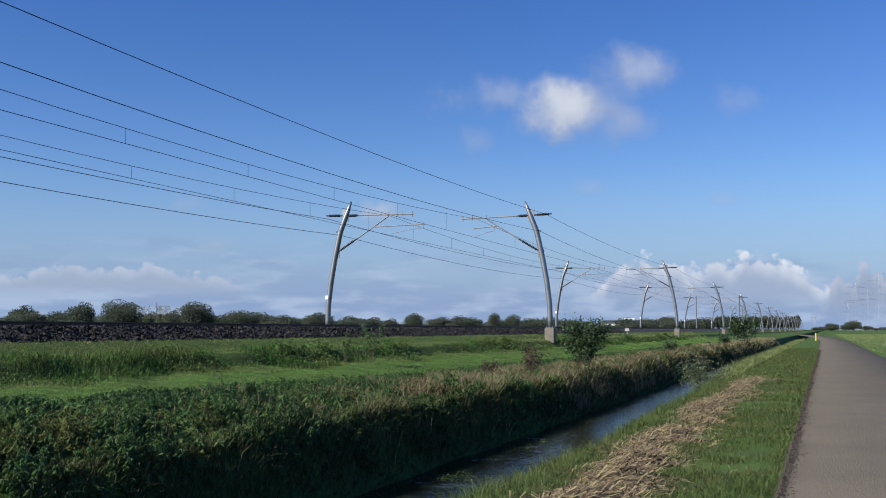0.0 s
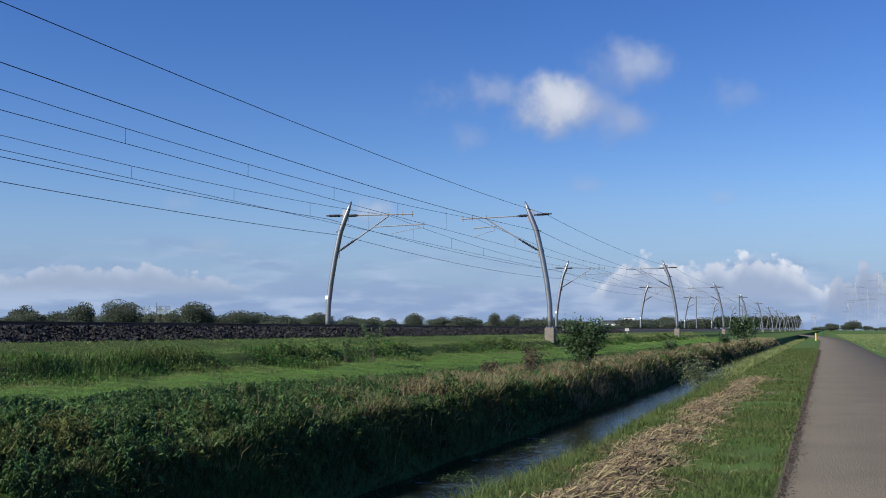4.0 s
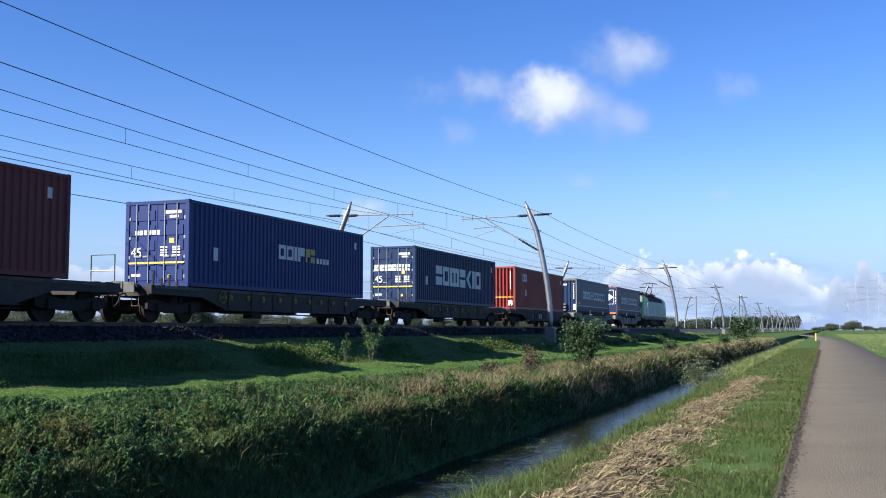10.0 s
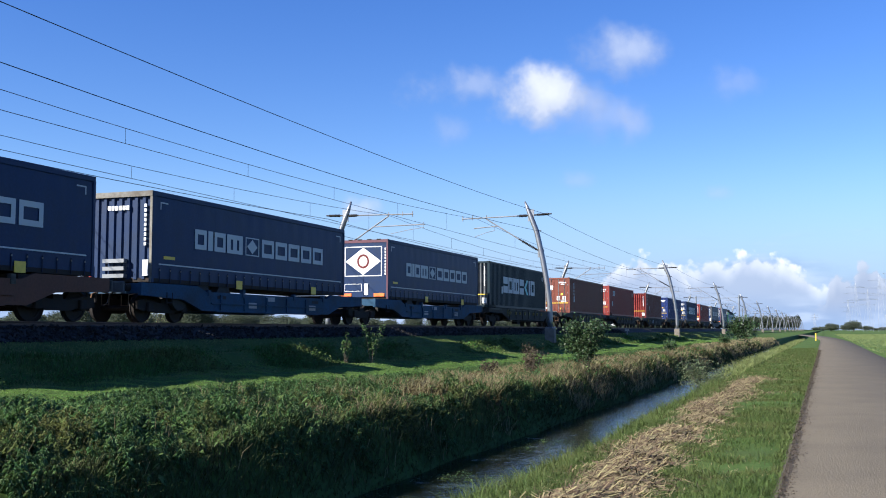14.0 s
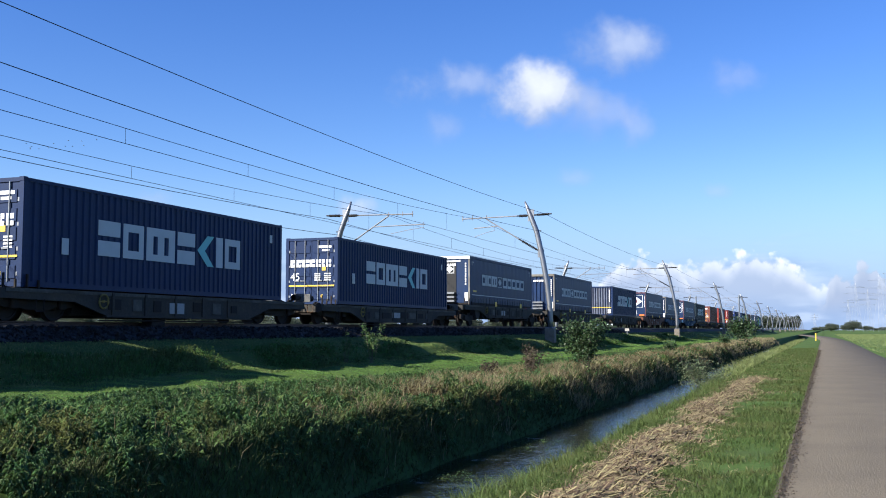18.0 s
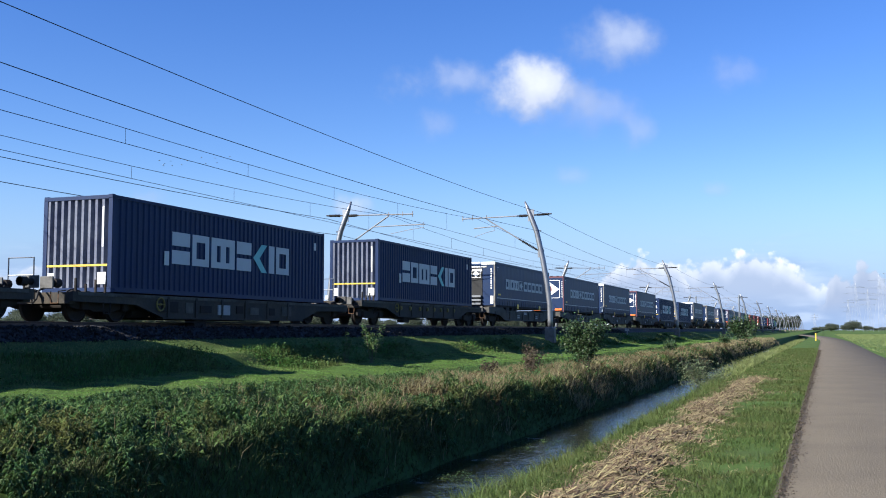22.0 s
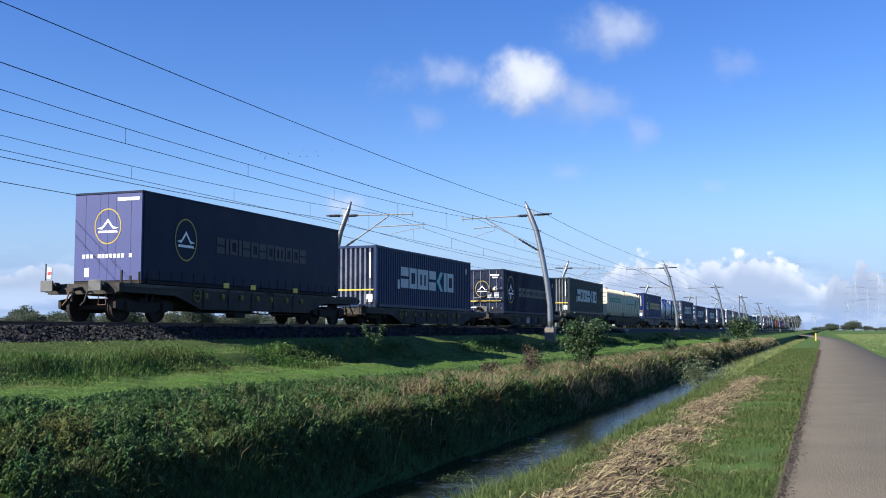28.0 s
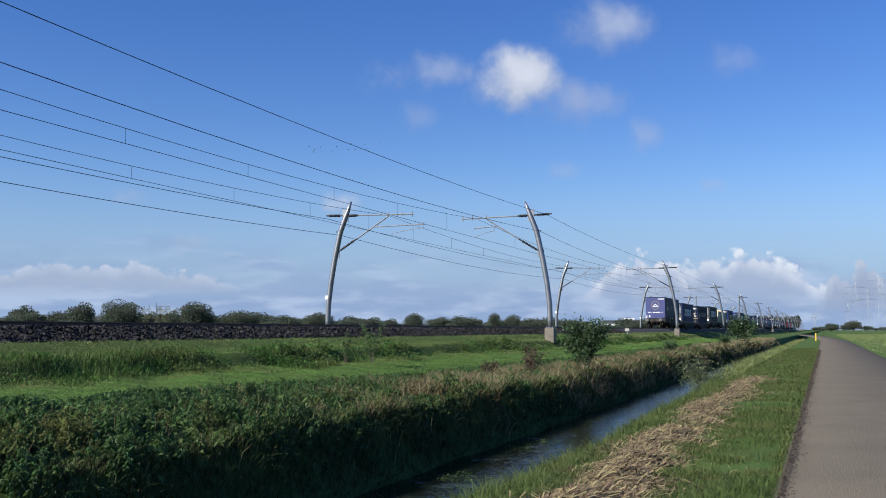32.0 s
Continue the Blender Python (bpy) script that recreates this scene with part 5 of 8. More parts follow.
    for k2 in range(16):
        y = 5.2 + k2 * 0.55
        bm = bmesh.new()
        xx = rng.uniform(-0.6, 0.9)
        for j in range(6):
            tube(bm, [(xx, y, 3.8 + 0.07 * j), (xx, y, 3.84 + 0.07 * j)], 0.09 - 0.008 * j, 8)
        part("roof_insulator", bm, M["insul"], t)
    bm = bmesh.new()
    tube(bm, [(0.3, 4.0, 4.12), (0.3, L - 5.4, 4.12)], 0.025, 6)
    tube(bm, [(-0.5, 5.0, 4.1), (-0.5, L - 5.4, 4.1)], 0.025, 6)
    part("roof_line", bm, M["iron"], t)
    for y in (5.6, 7.4, 8.3, 10.1, 12.2, 13.1):
        bm = bmesh.new()
        xx = rng.uniform(0.1, 0.9)
        tube(bm, [(xx, y, 3.8), (xx, y + 0.1, 4.25), (xx - 0.2, y + 0.5, 4.3), (xx - 0.3, y + 0.9, 4.1)], 0.03, 6)
        tube(bm, [(xx, y + 0.3, 3.8), (xx, y + 0.3, 4.2)], 0.06, 8)
        part("roof_conductor", bm, M["iron"], t)
    for y in (3.6, 13.4):
        bm = bmesh.new()
        for sx in (-0.55, 0.55):
            tube(bm, [(sx, y, 4.1), (sx, y + 2.6, 4.1)], 0.03, 6)
        for j in range(4):
            tube(bm, [(-0.55, y + 0.2 + 0.7 * j, 4.1), (0.55, y + 0.2 + 0.7 * j, 4.1)], 0.025, 6)
        part("pantograph_frame", bm, M["iron"], t)
    boxed("walk_board", 0.98, 1.2, 4.2, L - 2.8, 3.78, 3.82, M["iron"], t)
    for y in (6.4, 9.0, 11.3):
        boxed("roof_box", -0.9, 0.9, y - 0.45, y + 0.45, 3.8, 4.02, PAINT["roof"], t, bev=0.04)
    bm = bmesh.new()
    tube(bm, [(0.4, L - 2.2, 3.8), (0.4, L - 2.2, 4.0)], 0.05, 8)
    part("horn", bm, M["iron"], t)
    return t


# ---- train: tanks, bulk boxes and swap body ----
def tank(label, band, L=6.06, H=2.62):
    """A tank in a frame of two hoops; its rear dome stands out behind the rear hoop."""
    t = group_of("tank_container", label, "tank container", pose(0, 0, 0), "tank containers of the train")
    fm = PAINT["navyframe" if band else "tankdark"]
    h = W / 2
    n = 40
    R = 1.22
    zc = 1.36
    y0, y1 = -1.25, L + 0.12
    bend = [math.pi / 2 * (k + 0.3) / 12.3 for k in range(13)]
    prof = [(y0 + 0.95 * (1 - math.cos(a)), R * math.sin(a)) for a in bend] + [(y1 - 0.7 * (1 - math.cos(a)), R * math.sin(a)) for a in bend[::-1]]
    V, F = [], []
    for y, r in prof:
        V += [(r * math.cos(2 * math.pi * k / n), y, zc + r * math.sin(2 * math.pi * k / n)) for k in range(n)]
    for j in range(len(prof) - 1):
        F += [(j * n + k, j * n + (k + 1) % n, (j + 1) * n + (k + 1) % n, (j + 1) * n + k) for k in range(n)]
    F += [tuple(range(n))[::-1], tuple((len(prof) - 1) * n + k for k in range(n))]
    link_mesh("vessel", V, F, PAINT["tank"], t, "white clad cylindrical vessel", smooth=True)
    for y in (0, L - 0.14):
        for s in (-1, 1):
            bm = bmesh.new()
            pts = [(s * (h - 0.06), 0.0), (s * (h - 0.02), 0.5), (s * (h + 0.0), 1.35), (s * (h - 0.04), 2.1), (s * (h - 0.1), H)]
            tube(bm, [(x, y + 0.07, z) for x, z in pts], [0.1, 0.06, 0.05, 0.07, 0.1], 6)
            part("hoop_post", bm, fm, t, "dark blue hoop post")
            boxed("corner_casting", s * (h - 0.1) - 0.09, s * (h - 0.1) + 0.09, y - 0.02, y + 0.16, H - 0.06, H + 0.06, fm, t)
        boxed("hoop_sill", -h + 0.16, h - 0.16, y, y + 0.14, 0.0, 0.14, fm, t)
        boxed("hoop_header", -h + 0.2, h - 0.2, y, y + 0.14, H - 0.04, H + 0.04, fm, t)
    for y in (0.07, L - 0.07):
        bm = bmesh.new()
        for q in (0, 1):
            tube(bm, [((R + 0.015) * math.cos(a), y + 0.12 * (q if y < 1 else -q), zc + (R + 0.015) * math.sin(a)) for a in [2 * math.pi * k / 32 for k in range(33)]], 0.045, 5)
        part("hoop_ring", bm, fm, t, "dark hoop round the vessel")
    for x in (-1.15, 0.5):
        bm = bmesh.new()
        tube(bm, [(x, -1.35, 0.02), (x, -1.35, 0.42), (x + 0.35, -1.35, 0.46), (x + 0.65, -1.35, 0.42), (x + 0.65, -1.35, 0.02)], 0.025, 6)
        part("guard_rail", bm, M["white"], t, "white guard rail")
    for y in (1.5, 2.9, 4.3):
        bm = bmesh.new()
        tube(bm, [((R + 0.006) * math.cos(a), y, zc + (R + 0.006) * math.sin(a)) for a in [2 * math.pi * k / 32 for k in range(33)]], 0.012, 4)
        part("cladding_band", bm, M["galv"], t)
    boxed("walkway", 0.25, 0.75, -0.3, L - 0.3, H + 0.0, H + 0.04, M["iron"], t, "dark top walkway")
    for k in range(6):
        boxed("walkway_bracket", 0.45, 0.55, 0.3 + k * 1.05, 0.36 + k * 1.05, H - 0.22, H, M["iron"], t)
    bm = bmesh.new()
    for x in (0.52, 0.9):
        tube(bm, [(x, -1.28, 0.1), (x, -1.1, H + 0.05)], 0.028, 6)
    for k in range(9):
        tube(bm, [(0.52, -1.265 + 0.0185 * k, 0.3 + 0.27 * k), (0.9, -1.265 + 0.0185 * k, 0.3 + 0.27 * k)], 0.018, 6)
    part("ladder", bm, M["white"], t, "white ladder")
    rr = R + 0.008

    def patch(name, y0, y1, a0, a1, mat, label):
        bm = bmesh.new()
        v = [[bm.verts.new((rr * math.cos(a0 + (a1 - a0) * j / 6), y, zc + rr * math.sin(a0 + (a1 - a0) * j / 6))) for j in range(7)] for y in (y0, y1)]
        for j in range(6):
            bm.faces.new((v[0][j], v[0][j + 1], v[1][j + 1], v[1][j]))
        part(name, bm, mat, t, label)

    if band:
        patch("side_band", 0.75, 1.05, 0.75, -0.45, fm, "dark blue upright band")
        for k in range(5):
            a0 = 0.62 - 0.2 * k
            bm = bmesh.new()
            v = [bm.verts.new(((rr + 0.006) * math.cos(a), y, zc + (rr + 0.006) * math.sin(a))) for y, a in ((0.82, a0), (0.98, a0), (0.98, a0 - 0.12), (0.82, a0 - 0.12))]
            bm.faces.new(v)
            part("band_mark", bm, M["white"], t)
    else:
        for y0, y1, a0, a1, m in ((0.35, 0.95, 0.5, 0.12, "navyframe"), (0.1, 1.2, -0.02, -0.16, "darkgrey"), (1.75, 2.1, 0.28, -0.12, "navyframe"), (2.2, 2.5, 0.16, -0.12, "navyframe"), (2.6, 2.9, 0.16, -0.12, "navyframe"), (3.0, 3.12, 0.16, -0.12, "navyframe"), (3.22, 3.5, 0.16, -0.12, "navyframe"), (0.5, 0.85, -0.3, -0.42, "maroon"), (0.95, 1.2, -0.3, -0.42, "maroon"), (2.4, 3.6, -0.42, -0.72, "darkgrey"), (1.5, 2.3, -0.35, -0.42, "darkgrey"), (1.5, 2.3, -0.48, -0.54, "darkgrey")):
            patch("side_mark", y0, y1, a0, a1, PAINT[m], "dark painted mark")
    for y0, a0 in ((4.55, -0.16), (4.85, -0.16), (4.55, -0.36), (4.85, -0.36)):
        patch("hazard_label", y0, y0 + 0.26, a0, a0 - 0.17, M["yellow"], "yellow hazard label")
    for y0, w in ((4.4, 0.5), (4.5, 0.7), (4.4, 0.4)):
        patch("data_line", y0, y0 + w, 0.42 - 0.1 * (w > 0.45) - 0.1 * (w > 0.6), 0.39 - 0.1 * (w > 0.45) - 0.1 * (w > 0.6), PAINT["darkgrey"], "")
    bm = bmesh.new()
    box(bm, -0.5, 0.05, y0 if False else -1.262, -1.2, 1.15, 1.65)
    part("end_label", bm, fm, t, "dark blue end label")
    return t


def bulk_box(label, long_mark, L=9.2, H=2.8):
    """A cream bulk container: a bulging shell stiffened by curved ribs between two end frames."""
    t = group_of("bulk_container", label, "bulk container", pose(0, 0, 0), "bulk containers of the train")
    pm = PAINT["cream"]
    h = W / 2
    n = 9
    p = (L - 0.3) / n
    side = [(h - 0.42, 0.1), (h - 0.2, 0.22), (h - 0.08, 0.5), (h - 0.03, 0.9), (h - 0.02, 1.4), (h - 0.04, 1.9), (h - 0.1, 2.25), (h - 0.22, 2.5), (h - 0.42, 2.66), (h - 0.7, H - 0.06)]
    arc = side + [(-x, z) for x, z in side[::-1]]
    k = len(arc)
    V, F = [], []
    ys = [0.15 + p * (j + f) for j in range(n) for f in (0.0, 0.06, 0.3, 0.7, 0.94)] + [L - 0.15]
    dip = {0: 0.0, 1: -0.045, 2: -0.02, 3: -0.02, 4: -0.045}
    for j, y in enumerate(ys):
        o = dip[j % 5] if j < len(ys) - 1 else 0.0
        V += [(x + (o if x > 0 else -o), y, z + (o if z > 2.4 else 0)) for x, z in arc]
    for j in range(len(ys) - 1):
        F += [(j * k + i, j * k + (i + 1) % k, (j + 1) * k + (i + 1) % k, (j + 1) * k + i) for i in range(k)]
    F += [tuple(range(k))[::-1], tuple(range((len(ys) - 1) * k, len(ys) * k))]
    link_mesh("shell", V, F, pm, t, "cream bulging shell")
    for j in range(n + 1):
        y = 0.15 + p * j
        V = [(x * q, y + d, z * (q if z > 2 else 1)) for d in (-0.03, 0.03) for q in (1.0, 1.028) for x, z in side]
        m = len(side)
        F = []
        for i in range(m - 1):
            F += [(m + i, m + i + 1, 3 * m + i + 1, 3 * m + i), (i, i + 1, m + i + 1, m + i), (2 * m + i, 3 * m + i, 3 * m + i + 1, 2 * m + i + 1)]
        link_mesh("rib", V, F, pm, t)
    for sd in (-1, 1):
        boxed("bottom_rail", sd * (h - 0.3) - 0.06, sd * (h - 0.3) + 0.06, 0, L, 0, 0.12, M["iron"], t)
        for y in (-0.02, L - 0.12):
            boxed("corner_post", sd * (h - 0.07) - 0.06, sd * (h - 0.07) + 0.06, y, y + 0.14, 0.13, H - 0.13, pm, t)
            for z in (0, H - 0.13):
                boxed("corner_casting", sd * (h - 0.08) - 0.085, sd * (h - 0.08) + 0.085, y - 0.01, y + 0.15, z, z + 0.13, PAINT["brownwagon"], t, "rusty red corner casting", 0.012)
    for j in range(6):
        boxed("end_rib", -h + 0.14, h - 0.14, -0.05, 0.02, 0.25 + 0.42 * j, 0.33 + 0.42 * j, pm, t)
    boxed("end_wall", -h + 0.12, h - 0.12, 0.02, 0.06, 0.12, H - 0.08, pm, t)
    bm = bmesh.new()
    tube(bm, [(h - 0.72, 0.3, H), (h - 0.72, L - 0.3, H)], 0.025, 5)
    for j in range(9):
        tube(bm, [(h - 0.72, 0.5 + j * (L - 1) / 8, H - 0.1), (h - 0.72, 0.5 + j * (L - 1) / 8, H)], 0.02, 5)
    part("roof_walk_rail", bm, M["galv"], t)
    boxed("blue_panel", h - 0.1, h - 0.075, L - 0.75, L - 0.25, 0.22, 0.5, PAINT["midblue"], t, "blue panel")
    boxed("side_label", h - 0.05, h - 0.012, L - 1.2, L - 0.9, 0.8, 0.9, PAINT["midblue"], t)
    at = h - 0.004
    if long_mark:
        block_row("side_mark", t, PAINT["teal"], at, 1.5, 6.9, 1.45, 1.9, "nrnrbnrbrr")
        block_row("side_mark", t, PAINT["tealpale"], at, 7.1, 8.1, 1.4, 1.62, "brw")
    else:
        block_row("side_mark", t, PAINT["tealpale"], at, 1.3, 5.6, 1.6, 1.95, "nrnrbnrbrr")
        boxed("mark_bar", at, at + 0.006, 1.3, 6.1, 1.38, 1.5, PAINT["teal"], t, "teal bar")
        for z in (1.52, 1.78):
            boxed("mark_bar", at, at + 0.006, 7.0, 8.4, z, z + 0.1, PAINT["teal"], t, "teal bar")
        bm = bmesh.new()
        v = [bm.verts.new((at + 0.008, y, z)) for y, z in ((6.1, 2.0), (6.1, 1.5), (6.55, 0.95), (7.0, 1.5), (7.0, 2.0))]
        bm.faces.new(v)
        part("mark_shield", bm, PAINT["teal"], t, "teal pointed shield")
        block_row("side_mark", t, PAINT["tealpale"], at, 7.0, 8.2, 0.95, 1.25, "brr")
    return t


def swap_body(label):
    L, H = 13.65, 2.86
    t = group_of("swap_body", label, "swap body", pose(0, 0, 0), "containers of the train")
    h = 1.275
    dk = PAINT["swapdark"]
    boxed("shell", -h, h, 0.06, L, 0.1, H - 0.04, dk, t, "dark blue tarpaulin shell", 0.03)
    boxed("rear_door", -h + 0.03, -0.006, 0.0, 0.06, 0.1, H - 0.08, PAINT["violet"], t, "blue violet rear door")
    boxed("rear_door", 0.006, h - 0.03, 0.0, 0.06, 0.1, H - 0.08, PAINT["violet"], t, "blue violet rear door")
    boxed("roof_cap", -h - 0.01, h + 0.01, 0.0, L, H - 0.08, H, dk, t, bev=0.02)
    boxed("base_frame", -h + 0.02, h - 0.02, 0.02, L - 0.02, 0.0, 0.1, M["iron"], t)
    for k in range(22):
        y = 0.3 + k * (L - 0.6) / 21
        boxed("curtain_strap", h, h + 0.012, y - 0.02, y + 0.02, 0.05, 0.42, M["iron"], t)
    for y in (4.6, 6.4, 9.6):
        boxed("lift_plate", h, h + 0.016, y, y + 0.35, 0.02, 0.2, M["yellow"], t, "yellow lifting plate")
    ring_emblem(t, h + 0.016, 2.3, 1.5, 0.62, "side")
    ring_emblem(t, -0.008, 0.0, 1.78, 0.5, "end")
    block_row("side_mark", t, PAINT["goldfaint"], h + 0.016, 4.1, 10.6, 1.2, 1.75, "bnrnbrbrwrrb")
    plates("end_mark", t, M["white"], "y", -0.002, [(-0.93 + 0.145 * k, -0.83 + 0.145 * k, 0.8, 0.92) for k in range(13) if k not in (3, 11)] + [(0.35, 1.15, H - 0.3, H - 0.2), (-0.85, -0.68, 0.22, 0.5)], "white marking bar")
    for k in range(4):
        bm = bmesh.new()
        x = (-0.85, -0.3, 0.3, 0.85)[k]
        tube(bm, [(x, 0.004, 0.12), (x, 0.004, H - 0.1)], 0.012, 6)
        part("lock_bar", bm, PAINT["violet"], t)
    return t


def ring_emblem(t, at, c, z, r, face):
    """A ring round a white pointed shape; on the near side at x = at, or on the rear end at y = at."""
    def P(u, w):
        return (at, c + u, z + w) if face == "side" else (c + u, at, z + w)
    bm = bmesh.new()
    n = 36
    ry = 1.12
    for k in range(n):
        a, b = 2 * math.pi * k / n, 2 * math.pi * (k + 1) / n
        v = [bm.verts.new(P(q * math.cos(w), q * ry * math.sin(w))) for q, w in ((r, a), (r, b), (r * 0.93, b), (r * 0.93, a))]
        bm.faces.new(v)
    part("emblem_ring", bm, PAINT["gold"], t, "thin gold ring")
    bm = bmesh.new()
    q = r * 0.95
    v = [bm.verts.new(P(x * q, w * q)) for x, w in ((-0.85, -0.12), (-0.45, -0.02), (0.0, 0.5), (0.42, -0.02), (0.85, -0.12), (0.42, -0.2), (0.0, 0.28), (-0.45, -0.2))]
    bm.faces.new((v[0], v[1], v[2], v[6], v[7]))
    bm.faces.new((v[2], v[3], v[4], v[5], v[6]))
    v = [bm.verts.new(P(x * q, w * q)) for x, w in ((-0.78, -0.42), (0.78, -0.42), (0.7, -0.28), (-0.7, -0.28))]
    bm.faces.new(v)
    part("emblem", bm, M["white"], t, "white pointed emblem")


PAINT["endframe"] = paint("dull plum door frame", (0.13, 0.06, 0.075), 0.5, 0.2)
PAINT["tealpale"] = paint("pale teal mark paint", (0.2, 0.5, 0.5), 0.5, 0.1)
PAINT["panelgrey"] = paint("dirty pale panel paint", (0.3, 0.31, 0.31), 0.6, 0.3)
PAINT["textblue"] = paint("slate mark paint", (0.13, 0.2, 0.28), 0.5, 0.1)
PAINT["darkgrey"] = paint("dark grey paint", (0.1, 0.11, 0.12), 0.6, 0.2)
PAINT["swapdark"] = paint("dark blue tarpaulin", (0.004, 0.01, 0.034), 0.6, 0.2)
PAINT["goldfaint"] = paint("faint bronze mark paint", (0.045, 0.04, 0.045), 0.5, 0.15)

# ---- train: make-up ----
# kind, rear end along the train at 15 s, base above the rails, length, wagon paint, wagon style
LOAD = [
    ("trailer_emblem", 242.5, 1.24, 13.7, "greywagon", "pocket"),
    ("trailer_ribs", 224.4, 1.24, 13.7, "greywagon", "pocket"),
    ("red_ribs", 205.9, 1.17, 13.716, "darkwagon", "flat"),
    ("blue_doors", 187.7, 1.18, 13.716, "darkwagon", "flat"),
    ("royal_doors", 167.6, 1.18, 13.716, "darkwagon", "flat"),
    ("maroon_ribs", 149.7, 1.16, 12.192, "darkwagon", "flat"),
    ("red_doors", 127.6, 1.17, 13.716, "darkwagon", "flat"),
    ("brown_doors", 110.9, 1.16, 13.716, "darkwagon", "flat"),
    ("green_ribs", 89.2, 1.17, 13.716, "darkwagon", "flat"),
    ("trailer_emblem", 73.1, 1.24, 13.7, "bluewagon", "pocket"),
    ("trailer_ribs", 54.6, 1.24, 13.7, "bluewagon", "pocket"),
    ("trailer_emblem", 38.2, 1.28, 13.7, "brownwagon", "pocket"),
    ("blue_ribs", 18.3, 1.17, 13.716, "darkwagon", "flat"),
    ("trailer_ribs", -5.3, 1.22, 13.7, "darkwagon", "flat"),
    ("trailer_panel", -25.7, 1.26, 13.7, "darkwagon", "flat"),
    ("blue_doors", -43.3, 0.86, 13.716, "darkwagon", "flat"),
    ("blue_doors", -61.9, 0.88, 13.716, "darkwagon", "flat"),
    ("trailer_emblem", -78.8, 1.22, 13.7, "greydim", "pocket"),
    ("trailer_panel", -97.1, 1.24, 13.7, "greydim", "pocket"),
    ("trailer_emblem", -113.3, 1.2, 13.7, "greydim", "pocket"),
    ("trailer_panel", -131.7, 1.22, 13.7, "greydim", "pocket"),
    ("blue_ribs", -150.0, 1.13, 13.716, "darkwagon", "flat"),
    ("blue_ribs", -169.3, 0.86, 13.716, "darkwagon", "flat"),
    ("worn_doors", -188.0, 0.86, 13.716, "darkwagon", "flat"),
    ("blue_ribs", -205.7, 1.18, 13.716, "greywagon", "flat"),
    ("tanks", -223.1, 1.14, 14.05, "greywagon", "flat"),
    ("emblem_box", -240.4, 1.14, 13.716, "greywagon", "flat"),
    ("bulk", -261.9, 1.04, 18.7, "darkwagon", "flat"),
    ("green_ribs", -277.7, 1.17, 13.716, "darkwagon", "flat"),
    ("emblem_doors", -296.3, 0.84, 13.716, "darkwagon", "flat"),
    ("blue_ribs", -316.7, 0.83, 13.716, "darkwagon", "flat"),
    ("swap", -334.4, 1.19, 13.65, "darkwagon", "flat"),
]
JOINTED = {(0, 1), (9, 10), (17, 18), (19, 20)}
PAINT["platesteel"] = paint("worn buffer steel", (0.13, 0.13, 0.125), 0.6, 0.4, (0.06, 0.052, 0.045))
PAINT["hose"] = paint("brown dusty hose", (0.16, 0.09, 0.05), 0.8, 0.3)
PAINT["edgedust"] = paint("dusty wagon steel", (0.1, 0.095, 0.082), 0.85, 0.45, (0.035, 0.03, 0.026))
PAINT["ochre"] = paint("stained yellow steel", (0.26, 0.2, 0.06), 0.75, 0.4, (0.08, 0.065, 0.035))
PAINT["screen"] = paint("hazy windscreen glass", (0.075, 0.09, 0.085), 0.2, 0.2)
PAINT["surround"] = paint("grimy silver", (0.2, 0.21, 0.19), 0.5, 0.35)
# Sky seen in the panes is put into this pale, half-metal glass.
PAINT["paleglass"] = material("sky-pale window glass", (0.62, 0.65, 0.68), 0.08, 0.75, vary=0.08)
PAINT["snow"] = paint("snow white picture", (0.4, 0.45, 0.48), 0.5, 0.4, (0.2, 0.27, 0.32))
PAINT["tankdark"] = paint("blue grey tank frame", (0.045, 0.055, 0.075), 0.5, 0.3)
PAINT["greydim"] = paint("dull grey wagon paint", (0.08, 0.078, 0.072), 0.75, 0.45, (0.045, 0.037, 0.03))
MOVING = []
MADE = {}


